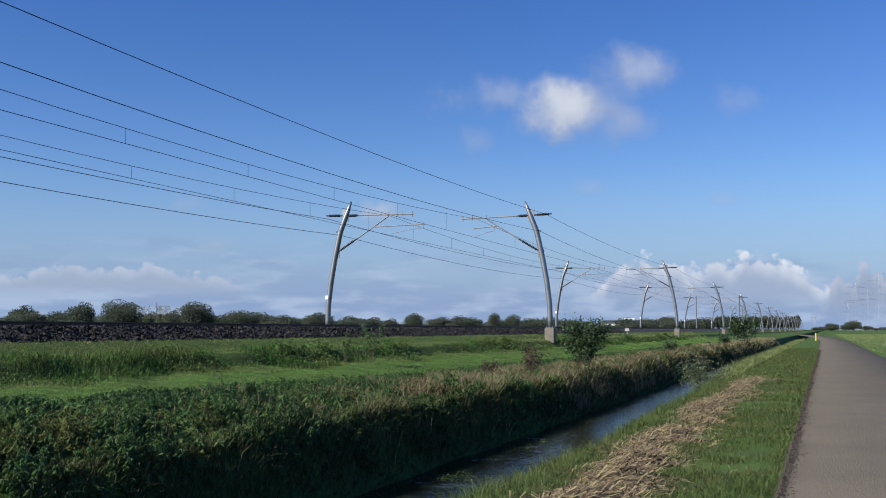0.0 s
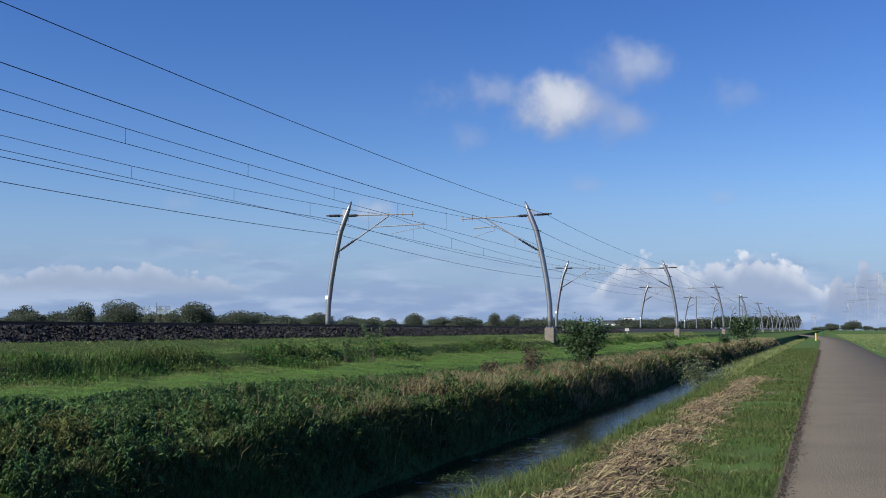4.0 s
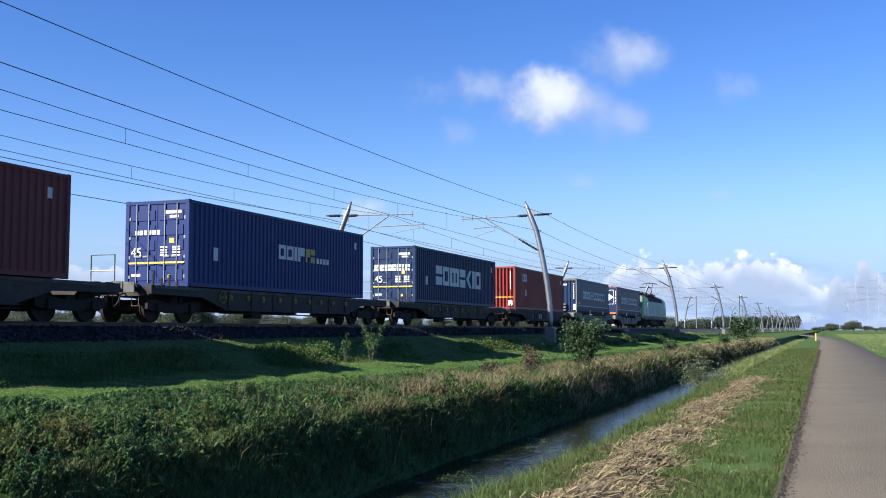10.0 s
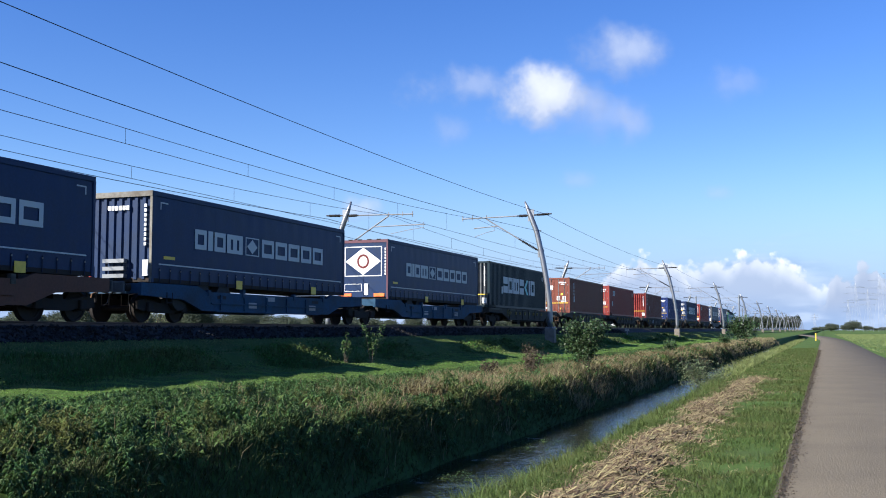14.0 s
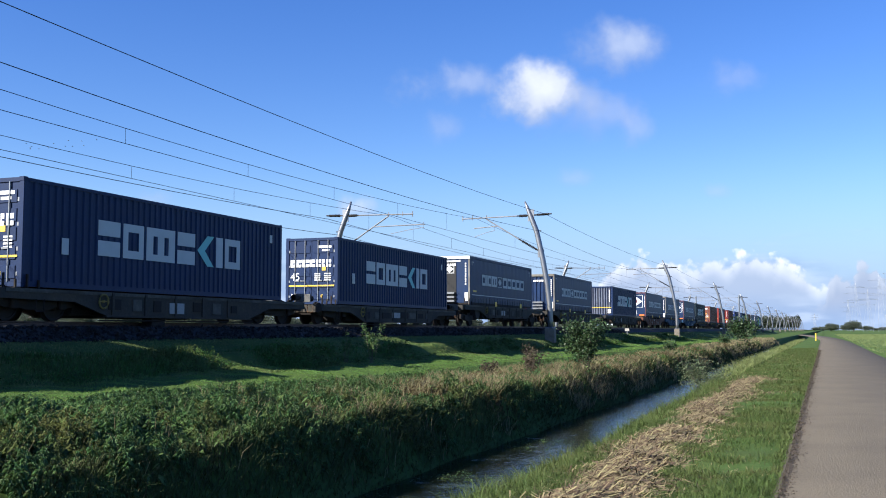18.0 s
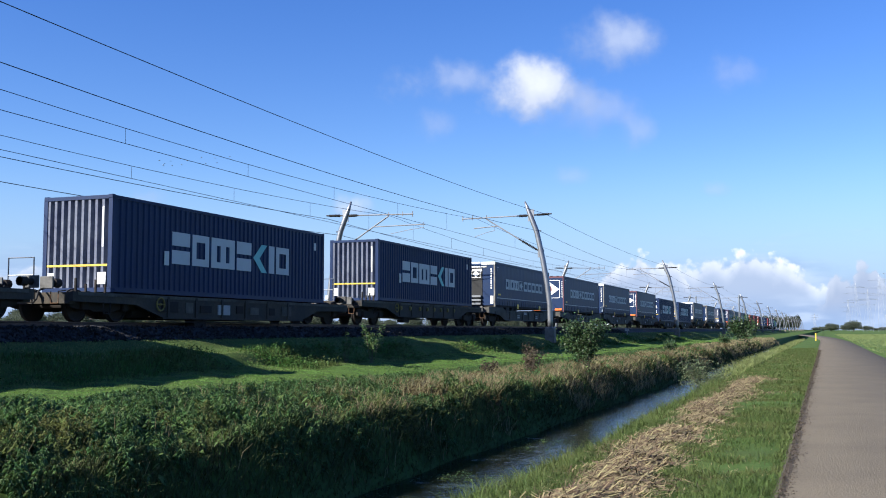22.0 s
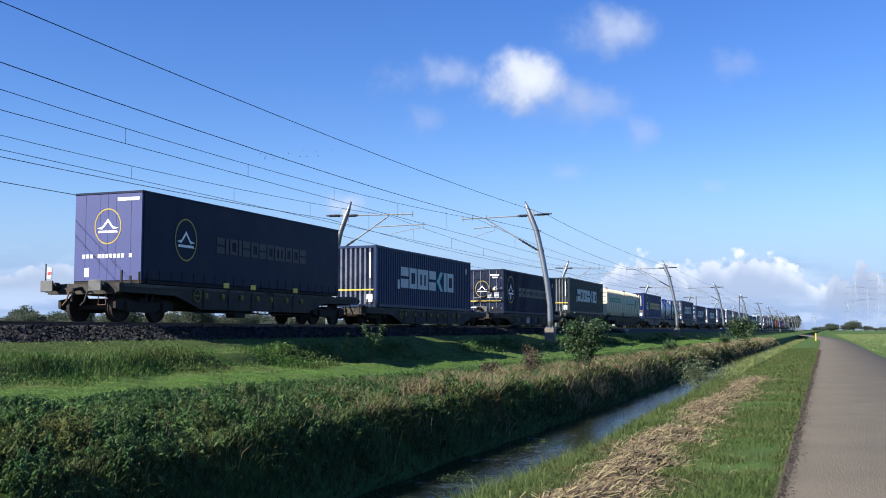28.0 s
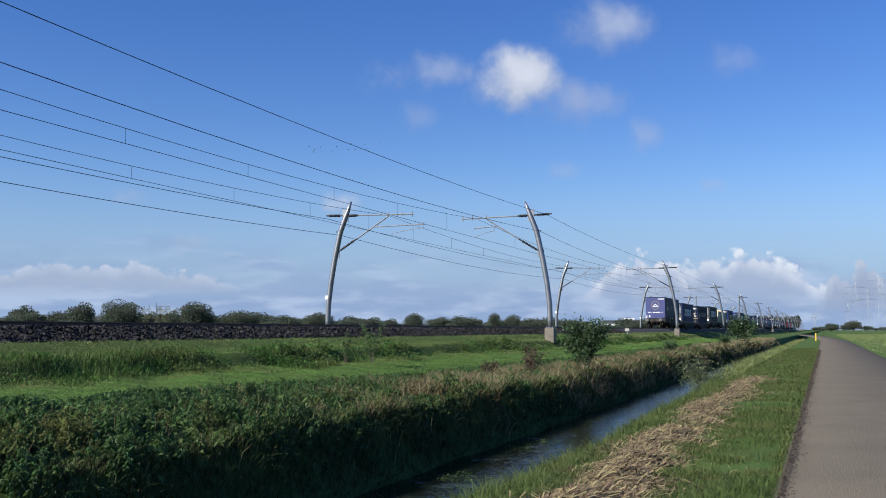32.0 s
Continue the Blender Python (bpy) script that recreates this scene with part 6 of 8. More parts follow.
def build_load(kind):
    if kind == "trailer_emblem":
        return trailer("navy curtain trailer with a white diamond on its doors", "emblem")
    if kind == "trailer_ribs":
        return trailer("navy curtain trailer with a ribbed front bulkhead", "ribs")
    if kind == "trailer_panel":
        return trailer("navy curtain trailer with a flat dark bulkhead", "panel")
    if kind == "blue_doors":
        return marked_container("navy steel container with lock bars on its doors", "blue", "doors")
    if kind == "worn_doors":
        return marked_container("navy steel container with worn pale side marks", "blue", "doors", True)
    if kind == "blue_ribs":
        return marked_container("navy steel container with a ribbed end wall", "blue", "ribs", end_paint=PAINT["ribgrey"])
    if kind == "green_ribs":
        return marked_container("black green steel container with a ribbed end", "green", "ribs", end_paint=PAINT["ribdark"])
    if kind == "royal_doors":
        t = container("royal blue steel container with grey door bars", "midblue", 13.716, 2.9, "doors")
        block_row("side_mark", t, M["greymark"], W / 2 - 0.008, 6.0, 8.1, 1.3, 1.85, "rrns")
        block_row("side_mark", t, PAINT["gold"], W / 2 - 0.008, 8.2, 9.0, 1.3, 1.85, "sb")
        bm = bmesh.new()
        for k in range(4):
            mark(bm, W / 2 - 0.008, 9.15 + 0.3 * k, 9.36 + 0.3 * k, 1.3, 1.52)
        part("side_mark", bm, M["greymark"], t)
        plates("end_mark", t, M["white"], "y", 0.008, [(-0.85 + 0.17 * k, -0.73 + 0.17 * k, 1.75, 1.9) for k in range(6)], "white block mark")
        lettering(t, "45", M["white"], -1.02, 0.005, 1.02, 0.44)
        return t
    if kind in ("red_ribs", "red_doors"):
        t = container("red oxide steel container with " + ("a ribbed end wall" if kind == "red_ribs" else "double doors"), "red", 13.716, 2.9, kind[4:])
        block_row("side_mark", t, M["greymark"], W / 2 - 0.008, 1.9, 2.95, 1.95, 2.45, "rrn")
        return t
    if kind == "maroon_ribs":
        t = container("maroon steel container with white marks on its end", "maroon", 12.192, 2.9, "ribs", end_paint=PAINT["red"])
        plates("side_mark", t, M["greymark"], "x", W / 2 - 0.008, [(0.75, 1.0, 2.4 - 0.45 * k, 2.7 - 0.45 * k) for k in range(3)], "pale block mark")
        plates("end_mark", t, M["white"], "y", 0.01, [(-1.0 + 0.26 * k, -0.8 + 0.26 * k, 2.2, 2.5) for k in range(3)], "white block mark")
        return t
    if kind == "brown_doors":
        t = container("brown steel container with large white door marks", "brown", 13.716, 2.9, "doors")
        plates("side_mark", t, M["greymark"], "x", W / 2 - 0.008, [(1.45, 1.68, 2.3 - 0.28 * k, 2.5 - 0.28 * k) for k in range(6)], "pale block mark")
        lettering(t, "45", M["white"], -1.0, 0.005, 1.92, 0.46)
        plates("end_mark", t, M["white"], "y", 0.008, ((-0.42, -0.15, 1.92, 2.25), (-0.98, -0.8, 0.75, 1.05), (0.5, 0.95, 0.9, 1.0)), "white block mark")
        return t
    if kind == "emblem_box":
        t = container("bright blue steel container with a gold ring emblem", "midblue", 13.716, 2.9, "ribs")
        ring_emblem(t, W / 2 - 0.004, 2.6, 1.5, 0.95, "side")
        block_row("side_mark", t, PAINT["gold"], W / 2 - 0.008, 4.7, 12.2, 1.15, 1.85, "bnrnbrbrwrrb")
        return t
    if kind == "emblem_doors":
        t = container("dark blue steel container with a white emblem on its doors", "swapdark", 13.716, 2.9, "doors")
        ring_emblem(t, W / 2 - 0.004, 1.7, 1.6, 0.8, "side")
        ring_emblem(t, -0.03, -0.2, 1.6, 0.48, "end")
        block_row("side_mark", t, PAINT["goldfaint"], W / 2 - 0.008, 3.6, 11.5, 1.2, 1.8, "bnrnbrbrwrrb")
        lettering(t, "45", M["white"], 0.5, 0.0, 1.5, 0.36)
        return t
    if kind == "swap":
        return swap_body("dark blue swap body with violet doors and an emblem")


# Navy and black green lightened for the sun on the ribbed ends.
PAINT["ribgrey"] = paint("weathered sunlit blue grey end paint", (0.15, 0.165, 0.205), 0.5, 0.35, (0.05, 0.06, 0.11))
PAINT["ribdark"] = paint("weathered sunlit grey end paint", (0.14, 0.15, 0.155), 0.5, 0.35, (0.04, 0.05, 0.055))


def train_pose(y15, z, t):
    return pose(TRACK_X, y15 + SPEED * (t - 15.0), RAIL_Z + z)


def make_train():
    loco = locomotive()
    MOVING.append((loco, 257.1, 0.0))
    edges = []
    for k, (kind, y, z, L, pk, st) in enumerate(LOAD):
        front = 257.0 if k == 0 else (y + L + LOAD[k - 1][1]) / 2
        edges.append(front)
    edges.append(LOAD[-1][1] - 1.9)
    for k, (kind, y, z, L, pk, st) in enumerate(LOAD):
        if kind == "tanks":
            MOVING.append((tank("white tank container with dark marks in a blue frame", False), y + 8.15, z))
            MOVING.append((tank("white tank container with a dark band in a blue frame", True), y, z))
        elif kind == "bulk":
            MOVING.append((bulk_box("cream ribbed bulk container with a teal shield mark", False), y + 9.4, z))
            MOVING.append((bulk_box("cream ribbed bulk container with a row of teal marks", True), y, z))
        elif kind in MADE:
            MOVING.append((copy_thing(MADE[kind], pose(0, 0, 0)), y, z))
        else:
            MADE[kind] = build_load(kind)
            MOVING.append((MADE[kind], y, z))
        deck = z if z > 1.0 or st == "pocket" else z
        names = {"greywagon": "light grey", "darkwagon": "grimy dark grey", "bluewagon": "blue", "brownwagon": "rusty brown", "greydim": "dull grey"}
        rear = "joint" if (k, k + 1) in JOINTED else "buffer"
        fr = "joint" if (k - 1, k) in JOINTED else "buffer"
        w = wagon(names[pk] + (" pocket wagon carrying a trailer" if st == "pocket" else " flat wagon carrying containers"), pk, edges[k + 1], edges[k], deck, st, fr, rear, k in (3, 4, 21, 22, 27))
        MOVING.append((w, edges[k + 1], 0.0))
        if k == len(LOAD) - 1:
            boxed("tail_panel", -1.0, -0.84, 0.42, 0.46, 1.3, 1.62, M["white"], w, "white tail board")
            boxed("tail_band", -0.98, -0.86, 0.41, 0.42, 1.4, 1.5, M["red"], w, "red tail board square")
            bm = bmesh.new()
            tube(bm, [(-1.2, 0.6, 1.1), (-1.2, 0.6, 1.75)], 0.02, 6)
            part("marker_rod", bm, M["iron"], w)


def motions():
    for thing, y15, z in MOVING:
        walk(thing, [(t, train_pose(y15, z, t)) for t in (0.0, 8.0, 16.0, 24.0, 32.0)])
    for thing, a, b in DRIFT:
        walk(thing, [(0.0, a), (32.0, b)])
    for thing, rows in FLOCK:
        walk(thing, rows)


DRIFT = []
make_train()


# ---- plants ----
RNG = np.random.default_rng(11)


def spread(n, x0, x1, y0, y1):
    """Places thinning out with the distance."""
    return RNG.uniform(x0, x1, n), y0 * (y1 / y0) ** RNG.random(n)


def blades(name, x, y, tall, wide, lean, mat, label, sink=0.02):
    """Bent blades of two faces each."""
    n = len(x)
    z = height(x, y) - sink
    a = RNG.uniform(0, 2 * np.pi, n)
    b = RNG.uniform(0, 2 * np.pi, n)
    k = tall * lean * RNG.uniform(0.2, 1.0, n)
    dx, dy = np.cos(a) * wide / 2, np.sin(a) * wide / 2
    V = np.zeros((n, 5, 3))
    V[:, 0] = np.stack([x - dx, y - dy, z], -1)
    V[:, 1] = np.stack([x + dx, y + dy, z], -1)
    V[:, 2] = np.stack([x - dx * 0.8 + 0.35 * k * np.cos(b), y - dy * 0.8 + 0.35 * k * np.sin(b), z + tall * 0.6], -1)
    V[:, 3] = np.stack([x + dx * 0.8 + 0.35 * k * np.cos(b), y + dy * 0.8 + 0.35 * k * np.sin(b), z + tall * 0.6], -1)
    V[:, 4] = np.stack([x + k * np.cos(b), y + k * np.sin(b), z + tall * (1 - 0.3 * k / np.maximum(tall, 1e-3))], -1)
    F = np.array([(0, 1, 3), (0, 3, 2), (2, 3, 4)])[None] + 5 * np.arange(n)[:, None, None]
    ob = np_mesh(name, V.reshape(-1, 3), F.reshape(-1, 3), mat, 3)
    return tagged(ob, label, "grass", kind="stuff")


def leaf_quads(C, size, flat=0.5):
    """Leaves as bent pairs of triangles round the places C."""
    n = len(C)
    u = RNG.normal(size=(n, 3))
    u[:, 2] *= flat
    u /= np.linalg.norm(u, axis=1, keepdims=True)
    w = RNG.normal(size=(n, 3))
    w[:, 2] *= flat
    w -= u * (w * u).sum(1, keepdims=True)
    w /= np.linalg.norm(w, axis=1, keepdims=True)
    s = (size * RNG.uniform(0.6, 1.4, n))[:, None]
    V = np.stack([C - u * s, C + w * s * 0.55, C + u * s, C - w * s * 0.55], 1)
    V[:, 1, 2] += 0.2 * s[:, 0]
    V[:, 3, 2] += 0.2 * s[:, 0]
    F = np.array([(0, 1, 2), (0, 2, 3)])[None] + 4 * np.arange(n)[:, None, None]
    return V.reshape(-1, 3), F.reshape(-1, 3)


def patchy(x, y, s, seed):
    return 0.5 + 0.5 * np.sin(x * s * 1.7 + seed + 1.5 * np.sin(y * s * 0.9 + seed)) * np.sin(y * s * 1.1 + 2.0 * np.sin(x * s + seed * 2))


def soft_noise(x, y, s, seed):
    """Value noise of two octaves, 0 to 1; s: cells a metre."""
    def one(x, y):
        i, j = np.floor(x), np.floor(y)
        u, v = x - i, y - j
        u, v = u * u * (3 - 2 * u), v * v * (3 - 2 * v)

        def cell(a, b):
            w = np.sin(a * 127.1 + b * 311.7 + seed * 74.7) * 43758.5453
            return w - np.floor(w)
        return (cell(i, j) * (1 - u) + cell(i + 1, j) * u) * (1 - v) + (cell(i, j + 1) * (1 - u) + cell(i + 1, j + 1) * u) * v
    return 0.65 * one(x * s, y * s) + 0.35 * one(x * s * 2.3 + 7.7, y * s * 2.3 + 3.1)


def leafy_plants(name, x, y, tall, leaf, per, mat, label, lean=0.35):
    """Upright herbs: leaves set round a leaning stem, smaller towards its tip."""
    n = len(x)
    z = height(x, y)
    t = RNG.uniform(0.12, 1.0, (n, per)) ** 0.75
    a = RNG.uniform(0, 2 * np.pi, n)
    k = (tall * lean * RNG.uniform(0, 1, n))[:, None] * t ** 2
    base = np.stack([x[:, None] + k * np.cos(a)[:, None], y[:, None] + k * np.sin(a)[:, None], z[:, None] + tall[:, None] * t], -1)
    b = RNG.uniform(0, 2 * np.pi, (n, per))
    up = RNG.uniform(-0.55, 0.45, (n, per))
    out = np.stack([np.cos(b), np.sin(b), up], -1)
    side = np.stack([-np.sin(b), np.cos(b), RNG.uniform(-0.35, 0.35, (n, per))], -1)
    ln = (leaf[:, None] * (1.25 - 0.65 * t) * RNG.uniform(0.7, 1.3, (n, per)))[:, :, None]
    V = np.stack([base + out * ln * 0.15, base + out * ln + side * ln * 0.42, base + out * ln * 2 - [0, 0, 0.03], base + out * ln - side * ln * 0.42], 2)
    V[:, :, 1, 2] += 0.16 * ln[:, :, 0]
    V[:, :, 3, 2] += 0.16 * ln[:, :, 0]
    F = np.array([(0, 1, 2), (0, 2, 3)])[None] + 4 * np.arange(n * per)[:, None, None]
    ob = np_mesh(name, V.reshape(-1, 3), F.reshape(-1, 3), mat, 3)
    return tagged(ob, label, "weeds", kind="stuff")


def make_plants():
    # verge beside the road
    x, y = spread(260000, -4.1, -0.36, 6.5, 90)
    x = np.where(x > -0.7, x - 0.05 * patchy(x, y, 4.0, 2), x)
    edge = np.clip((-2.7 - x) / 1.0, 0, 1)
    keep = RNG.random(len(x)) < np.where((np.abs(x + 2.05) < 0.3) & (y < 33), 0.35, 1.0)
    x, y, edge = x[keep], y[keep], edge[keep]
    lush = np.clip(soft_noise(x, y, 1.1, 1) * 1.7 - 0.35, 0, 1) * (0.6 + 0.8 * soft_noise(x, y, 4.0, 6))
    tall = RNG.uniform(0.02, 0.06, len(x)) * (0.6 + 2.2 * lush) + edge * RNG.uniform(0.04, 0.2, len(x))
    blades("verge_grass", x, y, tall, 0.0022 + 0.0003 * y, 1.6, M["verge"], "short green verge grass beside the road")
    # broad lush tufts
    n = 1000
    tx, ty = spread(n, -3.9, -0.6, 6.5, 70)
    some = soft_noise(tx, ty, 0.8, 12) > np.where(tx < -2.7, 0.3, 0.55)
    tx, ty = tx[some], ty[some]
    n = len(tx)
    m = 26
    x, y = np.repeat(tx, m) + RNG.normal(0, 0.07, n * m), np.repeat(ty, m) + RNG.normal(0, 0.07, n * m)
    keep = (x < -0.5) & ((np.abs(x + 2.05) > 0.35) | (RNG.random(n * m) < 0.15))
    x, y = x[keep], y[keep]
    blades("verge_tufts", x, y, RNG.uniform(0.06, 0.2, len(x)) * np.where(x < -2.9, 2.0, 1.0), 0.003 + 0.0004 * y, 1.3, M["verge"], "brighter tufts of longer grass on the verge")
    # straw left by mowing, in broken heaps
    n = 30000
    y = 6.8 * (33.5 / 6.8) ** RNG.random(n)
    mid = -2.06 + 0.12 * np.sin(y * 0.8) + 0.07 * np.sin(y * 2.7)
    x = mid + RNG.normal(0, 0.25, n) * (0.7 + 0.6 * soft_noise(mid, y, 0.7, 8))
    keep = RNG.random(n) < 0.1 + 1.2 * np.clip(soft_noise(x, y, 1.6, 4) * 2 - 0.45, 0, 1)
    x, y, mid = x[keep], y[keep], mid[keep]
    n = len(x)
    ln = RNG.uniform(0.04, 0.24, n)
    a = RNG.normal(1.2, 0.75, n)
    z = height(x, y) + 0.02 + RNG.random(n) ** 1.3 * (0.05 + 0.12 * patchy(x, y, 1.9, 3)) * np.exp(-((x - mid) / 0.3) ** 2)
    dx, dy, dz = np.cos(a) * ln / 2, np.sin(a) * ln / 2, RNG.normal(0, 0.16, n) * ln
    w = RNG.uniform(0.0025, 0.0065, n)
    wx, wy = -np.sin(a) * w, np.cos(a) * w
    V = np.stack([np.stack([x - dx - wx, y - dy - wy, z - dz], -1), np.stack([x - dx + wx, y - dy + wy, z - dz + 0.004], -1), np.stack([x + dx + wx, y + dy + wy, z + dz + 0.004], -1), np.stack([x + dx - wx, y + dy - wy, z + dz], -1)], 1)
    F = 4 * np.arange(n)[:, None] + np.arange(4)[None]
    tagged(np_mesh("straw", V.reshape(-1, 3), F, M["straw"], 4), "swath of pale cut reed straw on the verge", "straw", kind="stuff")
    # meadow below the track: pale top, rough step, smooth strip, rough foot
    x, y = spread(130000, -17.9, -14.3, 9, 150)
    blades("slope_grass", x, y, RNG.uniform(0.02, 0.08, len(x)) * (0.5 + soft_noise(x, y, 0.9, 5)), 0.003 + 0.00035 * y, 1.4, M["olive"], "pale olive grass on the slope below the track")
    x, y = spread(42000, -16.5, -14.4, 9, 150)
    rough = np.clip((soft_noise(x, y * 0.6, 0.7, 5) - 0.3) * 2.6, 0, 1) * np.clip((40 - y) / 25 + 0.4, 0.35, 1)
    keep = RNG.random(len(x)) < 0.2 + rough
    x, y, rough = x[keep], y[keep], rough[keep]
    blades("tussock_grass", x, y, 0.03 + 0.3 * rough * RNG.random(len(x)), 0.006 + 0.0006 * y, 0.8, M["tussock"], "tall green tussocks darkened as the shaded side of a meadow step")
    n = 240
    tx, ty = spread(n, -16.2, -14.5, 14, 120)
    keep = soft_noise(tx, ty * 0.6, 0.7, 5) > 0.45
    tx, ty = tx[keep], ty[keep]
    n, m = len(tx), 90
    v = RNG.normal(size=(n * m, 3)) * 0.5
    C = np.stack([np.repeat(tx, m) + v[:, 0] * 0.42, np.repeat(ty, m) + v[:, 1] * 0.6, np.zeros(n * m)], -1)
    C[:, 2] = height(C[:, 0], C[:, 1]) + np.clip(np.abs(v[:, 2]), 0, 1) * 0.24
    V, F = leaf_quads(C, 0.014 + 0.0008 * C[:, 1], 0.6)
    tagged(np_mesh("tussock_herbs", V, F, M["tussock"], 3), "green herbs darkened as the shaded side of a meadow step", "weeds", kind="stuff")
    x, y = spread(160000, -15.6, -11.8, 9, 150)
    blades("meadow_grass", x, y, 0.03 + 0.07 * soft_noise(x, y, 0.6, 3) * RNG.random(len(x)), 0.004 + 0.0004 * y, 1.2, M["grass"], "short bright green meadow grass below the track")
    x, y = spread(18000, -4.2, -0.5, 6.5, 70)
    keep = RNG.random(len(x)) < np.clip(soft_noise(x, y, 0.8, 9) * 3.0 - 1.3, 0.04, 1)
    x, y = x[keep], y[keep]
    blades("dry_verge_grass", x, y, RNG.uniform(0.03, 0.1, len(x)), 0.004 + 0.0005 * y, 1.6, M["dry"], "yellowed dry grass among the verge")
    # a belt of nettles on the flat, herbs and dead stalks down the bank: domed clumps with gaps between
    def clumps(n, x0, x1, y0, y1, m, rad, keep):
        """Places in round clumps: x, y, the dome's height there (0 to 1) and each clump's number."""
        cx, cy = spread(n, x0, x1, y0, y1)
        ok = RNG.random(n) < keep(cx, cy)
        cx, cy = cx[ok], cy[ok]
        n = len(cx)
        r = RNG.uniform(*rad, n)
        a, d = RNG.uniform(0, 2 * np.pi, (n, m)), np.sqrt(RNG.random((n, m)))
        tall = RNG.uniform(0.55, 1.0, n)[:, None] * (1 - 0.62 * d ** 2)
        x = cx[:, None] + r[:, None] * d * np.cos(a)
        y = cy[:, None] + 1.15 * r[:, None] * d * np.sin(a)
        return x.ravel(), y.ravel(), tall.ravel(), np.repeat(np.arange(n), m), cx, cy

    def belt(x, y):
        edge = np.clip((x + 12.1 + 1.2 * (soft_noise(x, y, 0.4, 9) - 0.5)) / 0.8, 0, 1)
        return edge * np.where(x > -9.0, np.clip((34 - y) / 14, 0.12, 1), np.clip((60 - y) / 25, 0.25, 1))

    x, y, dome, num, cx, cy = clumps(900, -12.4, -8.0, 9.0, 110, 13, (0.16, 0.4), belt)
    size = np.clip(0.2 * (cx + 13.1), 0.12, 0.8)[num]
    leafy_plants("nettles", x, y, 0.5 * dome * size * RNG.uniform(0.8, 1.15, len(x)), 0.028 + 0.0005 * y, 24, M["nettle"], "dense dark green nettles above the ditch bank")
    x, y = spread(3000, -12.6, -8.0, 9.0, 90)
    leafy_plants("low_herbs", x, y, RNG.uniform(0.03, 0.1, len(x)) * np.clip((x + 13) / 2, 0.4, 1.3), 0.017 + 0.0005 * y, 12, M["weed_dark"], "low dark herbs between the nettles")
    x, y, dome, num, cx, cy = clumps(1150, -9.2, -6.55, 7.5, 110, 12, (0.13, 0.36), lambda x, y: np.clip(1.25 - 0.5 * (x > -6.9), 0, 1))
    far = np.clip((cy - 18) / 12, 0, 1) - 1.0 * (cy < 16)
    a, b, c = soft_noise(cx, cy, 0.8, 2), soft_noise(cx, cy, 0.9, 3), RNG.random(len(cx))
    dead = (b + 0.15 * far + 0.3 * (c - 0.5) > 0.69) & (cy > 12)
    green = ~dead & (a + 0.3 * (c - 0.5) > 0.54)
    bright = ~dead & ~green & (c > 0.45)
    dark = ~dead & ~green & ~bright
    crest = 0.6 + 0.25 * np.exp(-((x + 7.8) / 0.6) ** 2)
    for kind, mat, leaf, per, tall, label in ((dead, "dead_herb", 0.02, 26, 0.5, "withered brown herbs on the ditch bank"), (green, "nettle", 0.029, 26, 0.52, "dark green nettles on the ditch bank"), (bright, "olive_herb", 0.025, 26, 0.48, "olive green herbs on the ditch bank"), (dark, "weed_dark", 0.022, 20, 0.3, "low dark herbs on the ditch bank")):
        q = kind[num]
        leafy_plants("bank_herbs", x[q], y[q], (tall * dome * crest)[q] * RNG.uniform(0.75, 1.2, q.sum()), leaf + 0.0005 * y[q], per, M[mat], label, 0.6)
    # broad pale leaves here and there
    x, y = spread(150, -9.0, -6.6, 8.5, 40)
    leafy_plants("broad_herbs", x, y, RNG.uniform(0.2, 0.42, len(x)), 0.05 + 0.0004 * y, 9, M["weed_light"], "pale broad leaved herbs on the ditch bank")
    # dry grass, dense on the bank farther on
    x, y = spread(120000, -9.3, -6.25, 7.5, 160)
    tuft = soft_noise(x, y, 1.1, 7)
    keep = RNG.random(len(x)) < 0.015 + np.clip((tuft - 0.62) * 4 + np.clip((y - 19) / 13, 0, 0.55), 0, 1) * np.clip((y - 13) / 12, 0.06, 1)
    x, y, tuft = x[keep], y[keep], tuft[keep]
    blades("dry_stalks", x, y, RNG.uniform(0.14, 0.46, len(x)) * (0.55 + 0.8 * tuft), 0.0035 + 0.0005 * y, 1.0, M["dry"], "brown dry grass stalks on the ditch bank")
    # arching tufts of long grass
    for mat, n, label in (("arch", 70, "arching tufts of pale long grass on the ditch bank"), ("dry", 170, "arching dry tufts on the ditch bank"), ("weed", 50, "green tufts of long grass on the ditch bank")):
        tx, ty = spread(n, -8.9, -6.9, 10.5 if mat != "dry" else 14, 60)
        m = 46
        x, y = np.repeat(tx, m) + RNG.normal(0, 0.07, n * m), np.repeat(ty, m) + RNG.normal(0, 0.08, n * m)
        s = np.repeat(RNG.uniform(0.6, 1.2, n), m)
        blades("long_grass", x, y, RNG.uniform(0.16, 0.42, n * m) * s, 0.005 + 0.0004 * y, 1.7, M[mat], label)
    x, y = spread(26000, -6.95, -6.05, 7.5, 120)
    blades("bank_grass", x, y, RNG.uniform(0.1, 0.34, len(x)) * np.clip((-6.0 - x) * 2.2, 0.35, 1), 0.005 + 0.0007 * y, 1.4, M["bank_dark"], "long dark grass hanging over the ditch")
    x, y = spread(40000, -4.7, -2.9, 33, 170)
    tall = RNG.uniform(0.12, 0.55, len(x)) * np.clip((y - 28) / 14, 0.4, 1.25) * np.where(x < -3.5, 1.3, 0.8)
    blades("far_bank_grass", x, y, tall, 0.01 + 0.0006 * y, 0.9, M["olive"], "tall olive grass on the near ditch bank")
    x, y = spread(20000, -4.3, -3.2, 9, 120)
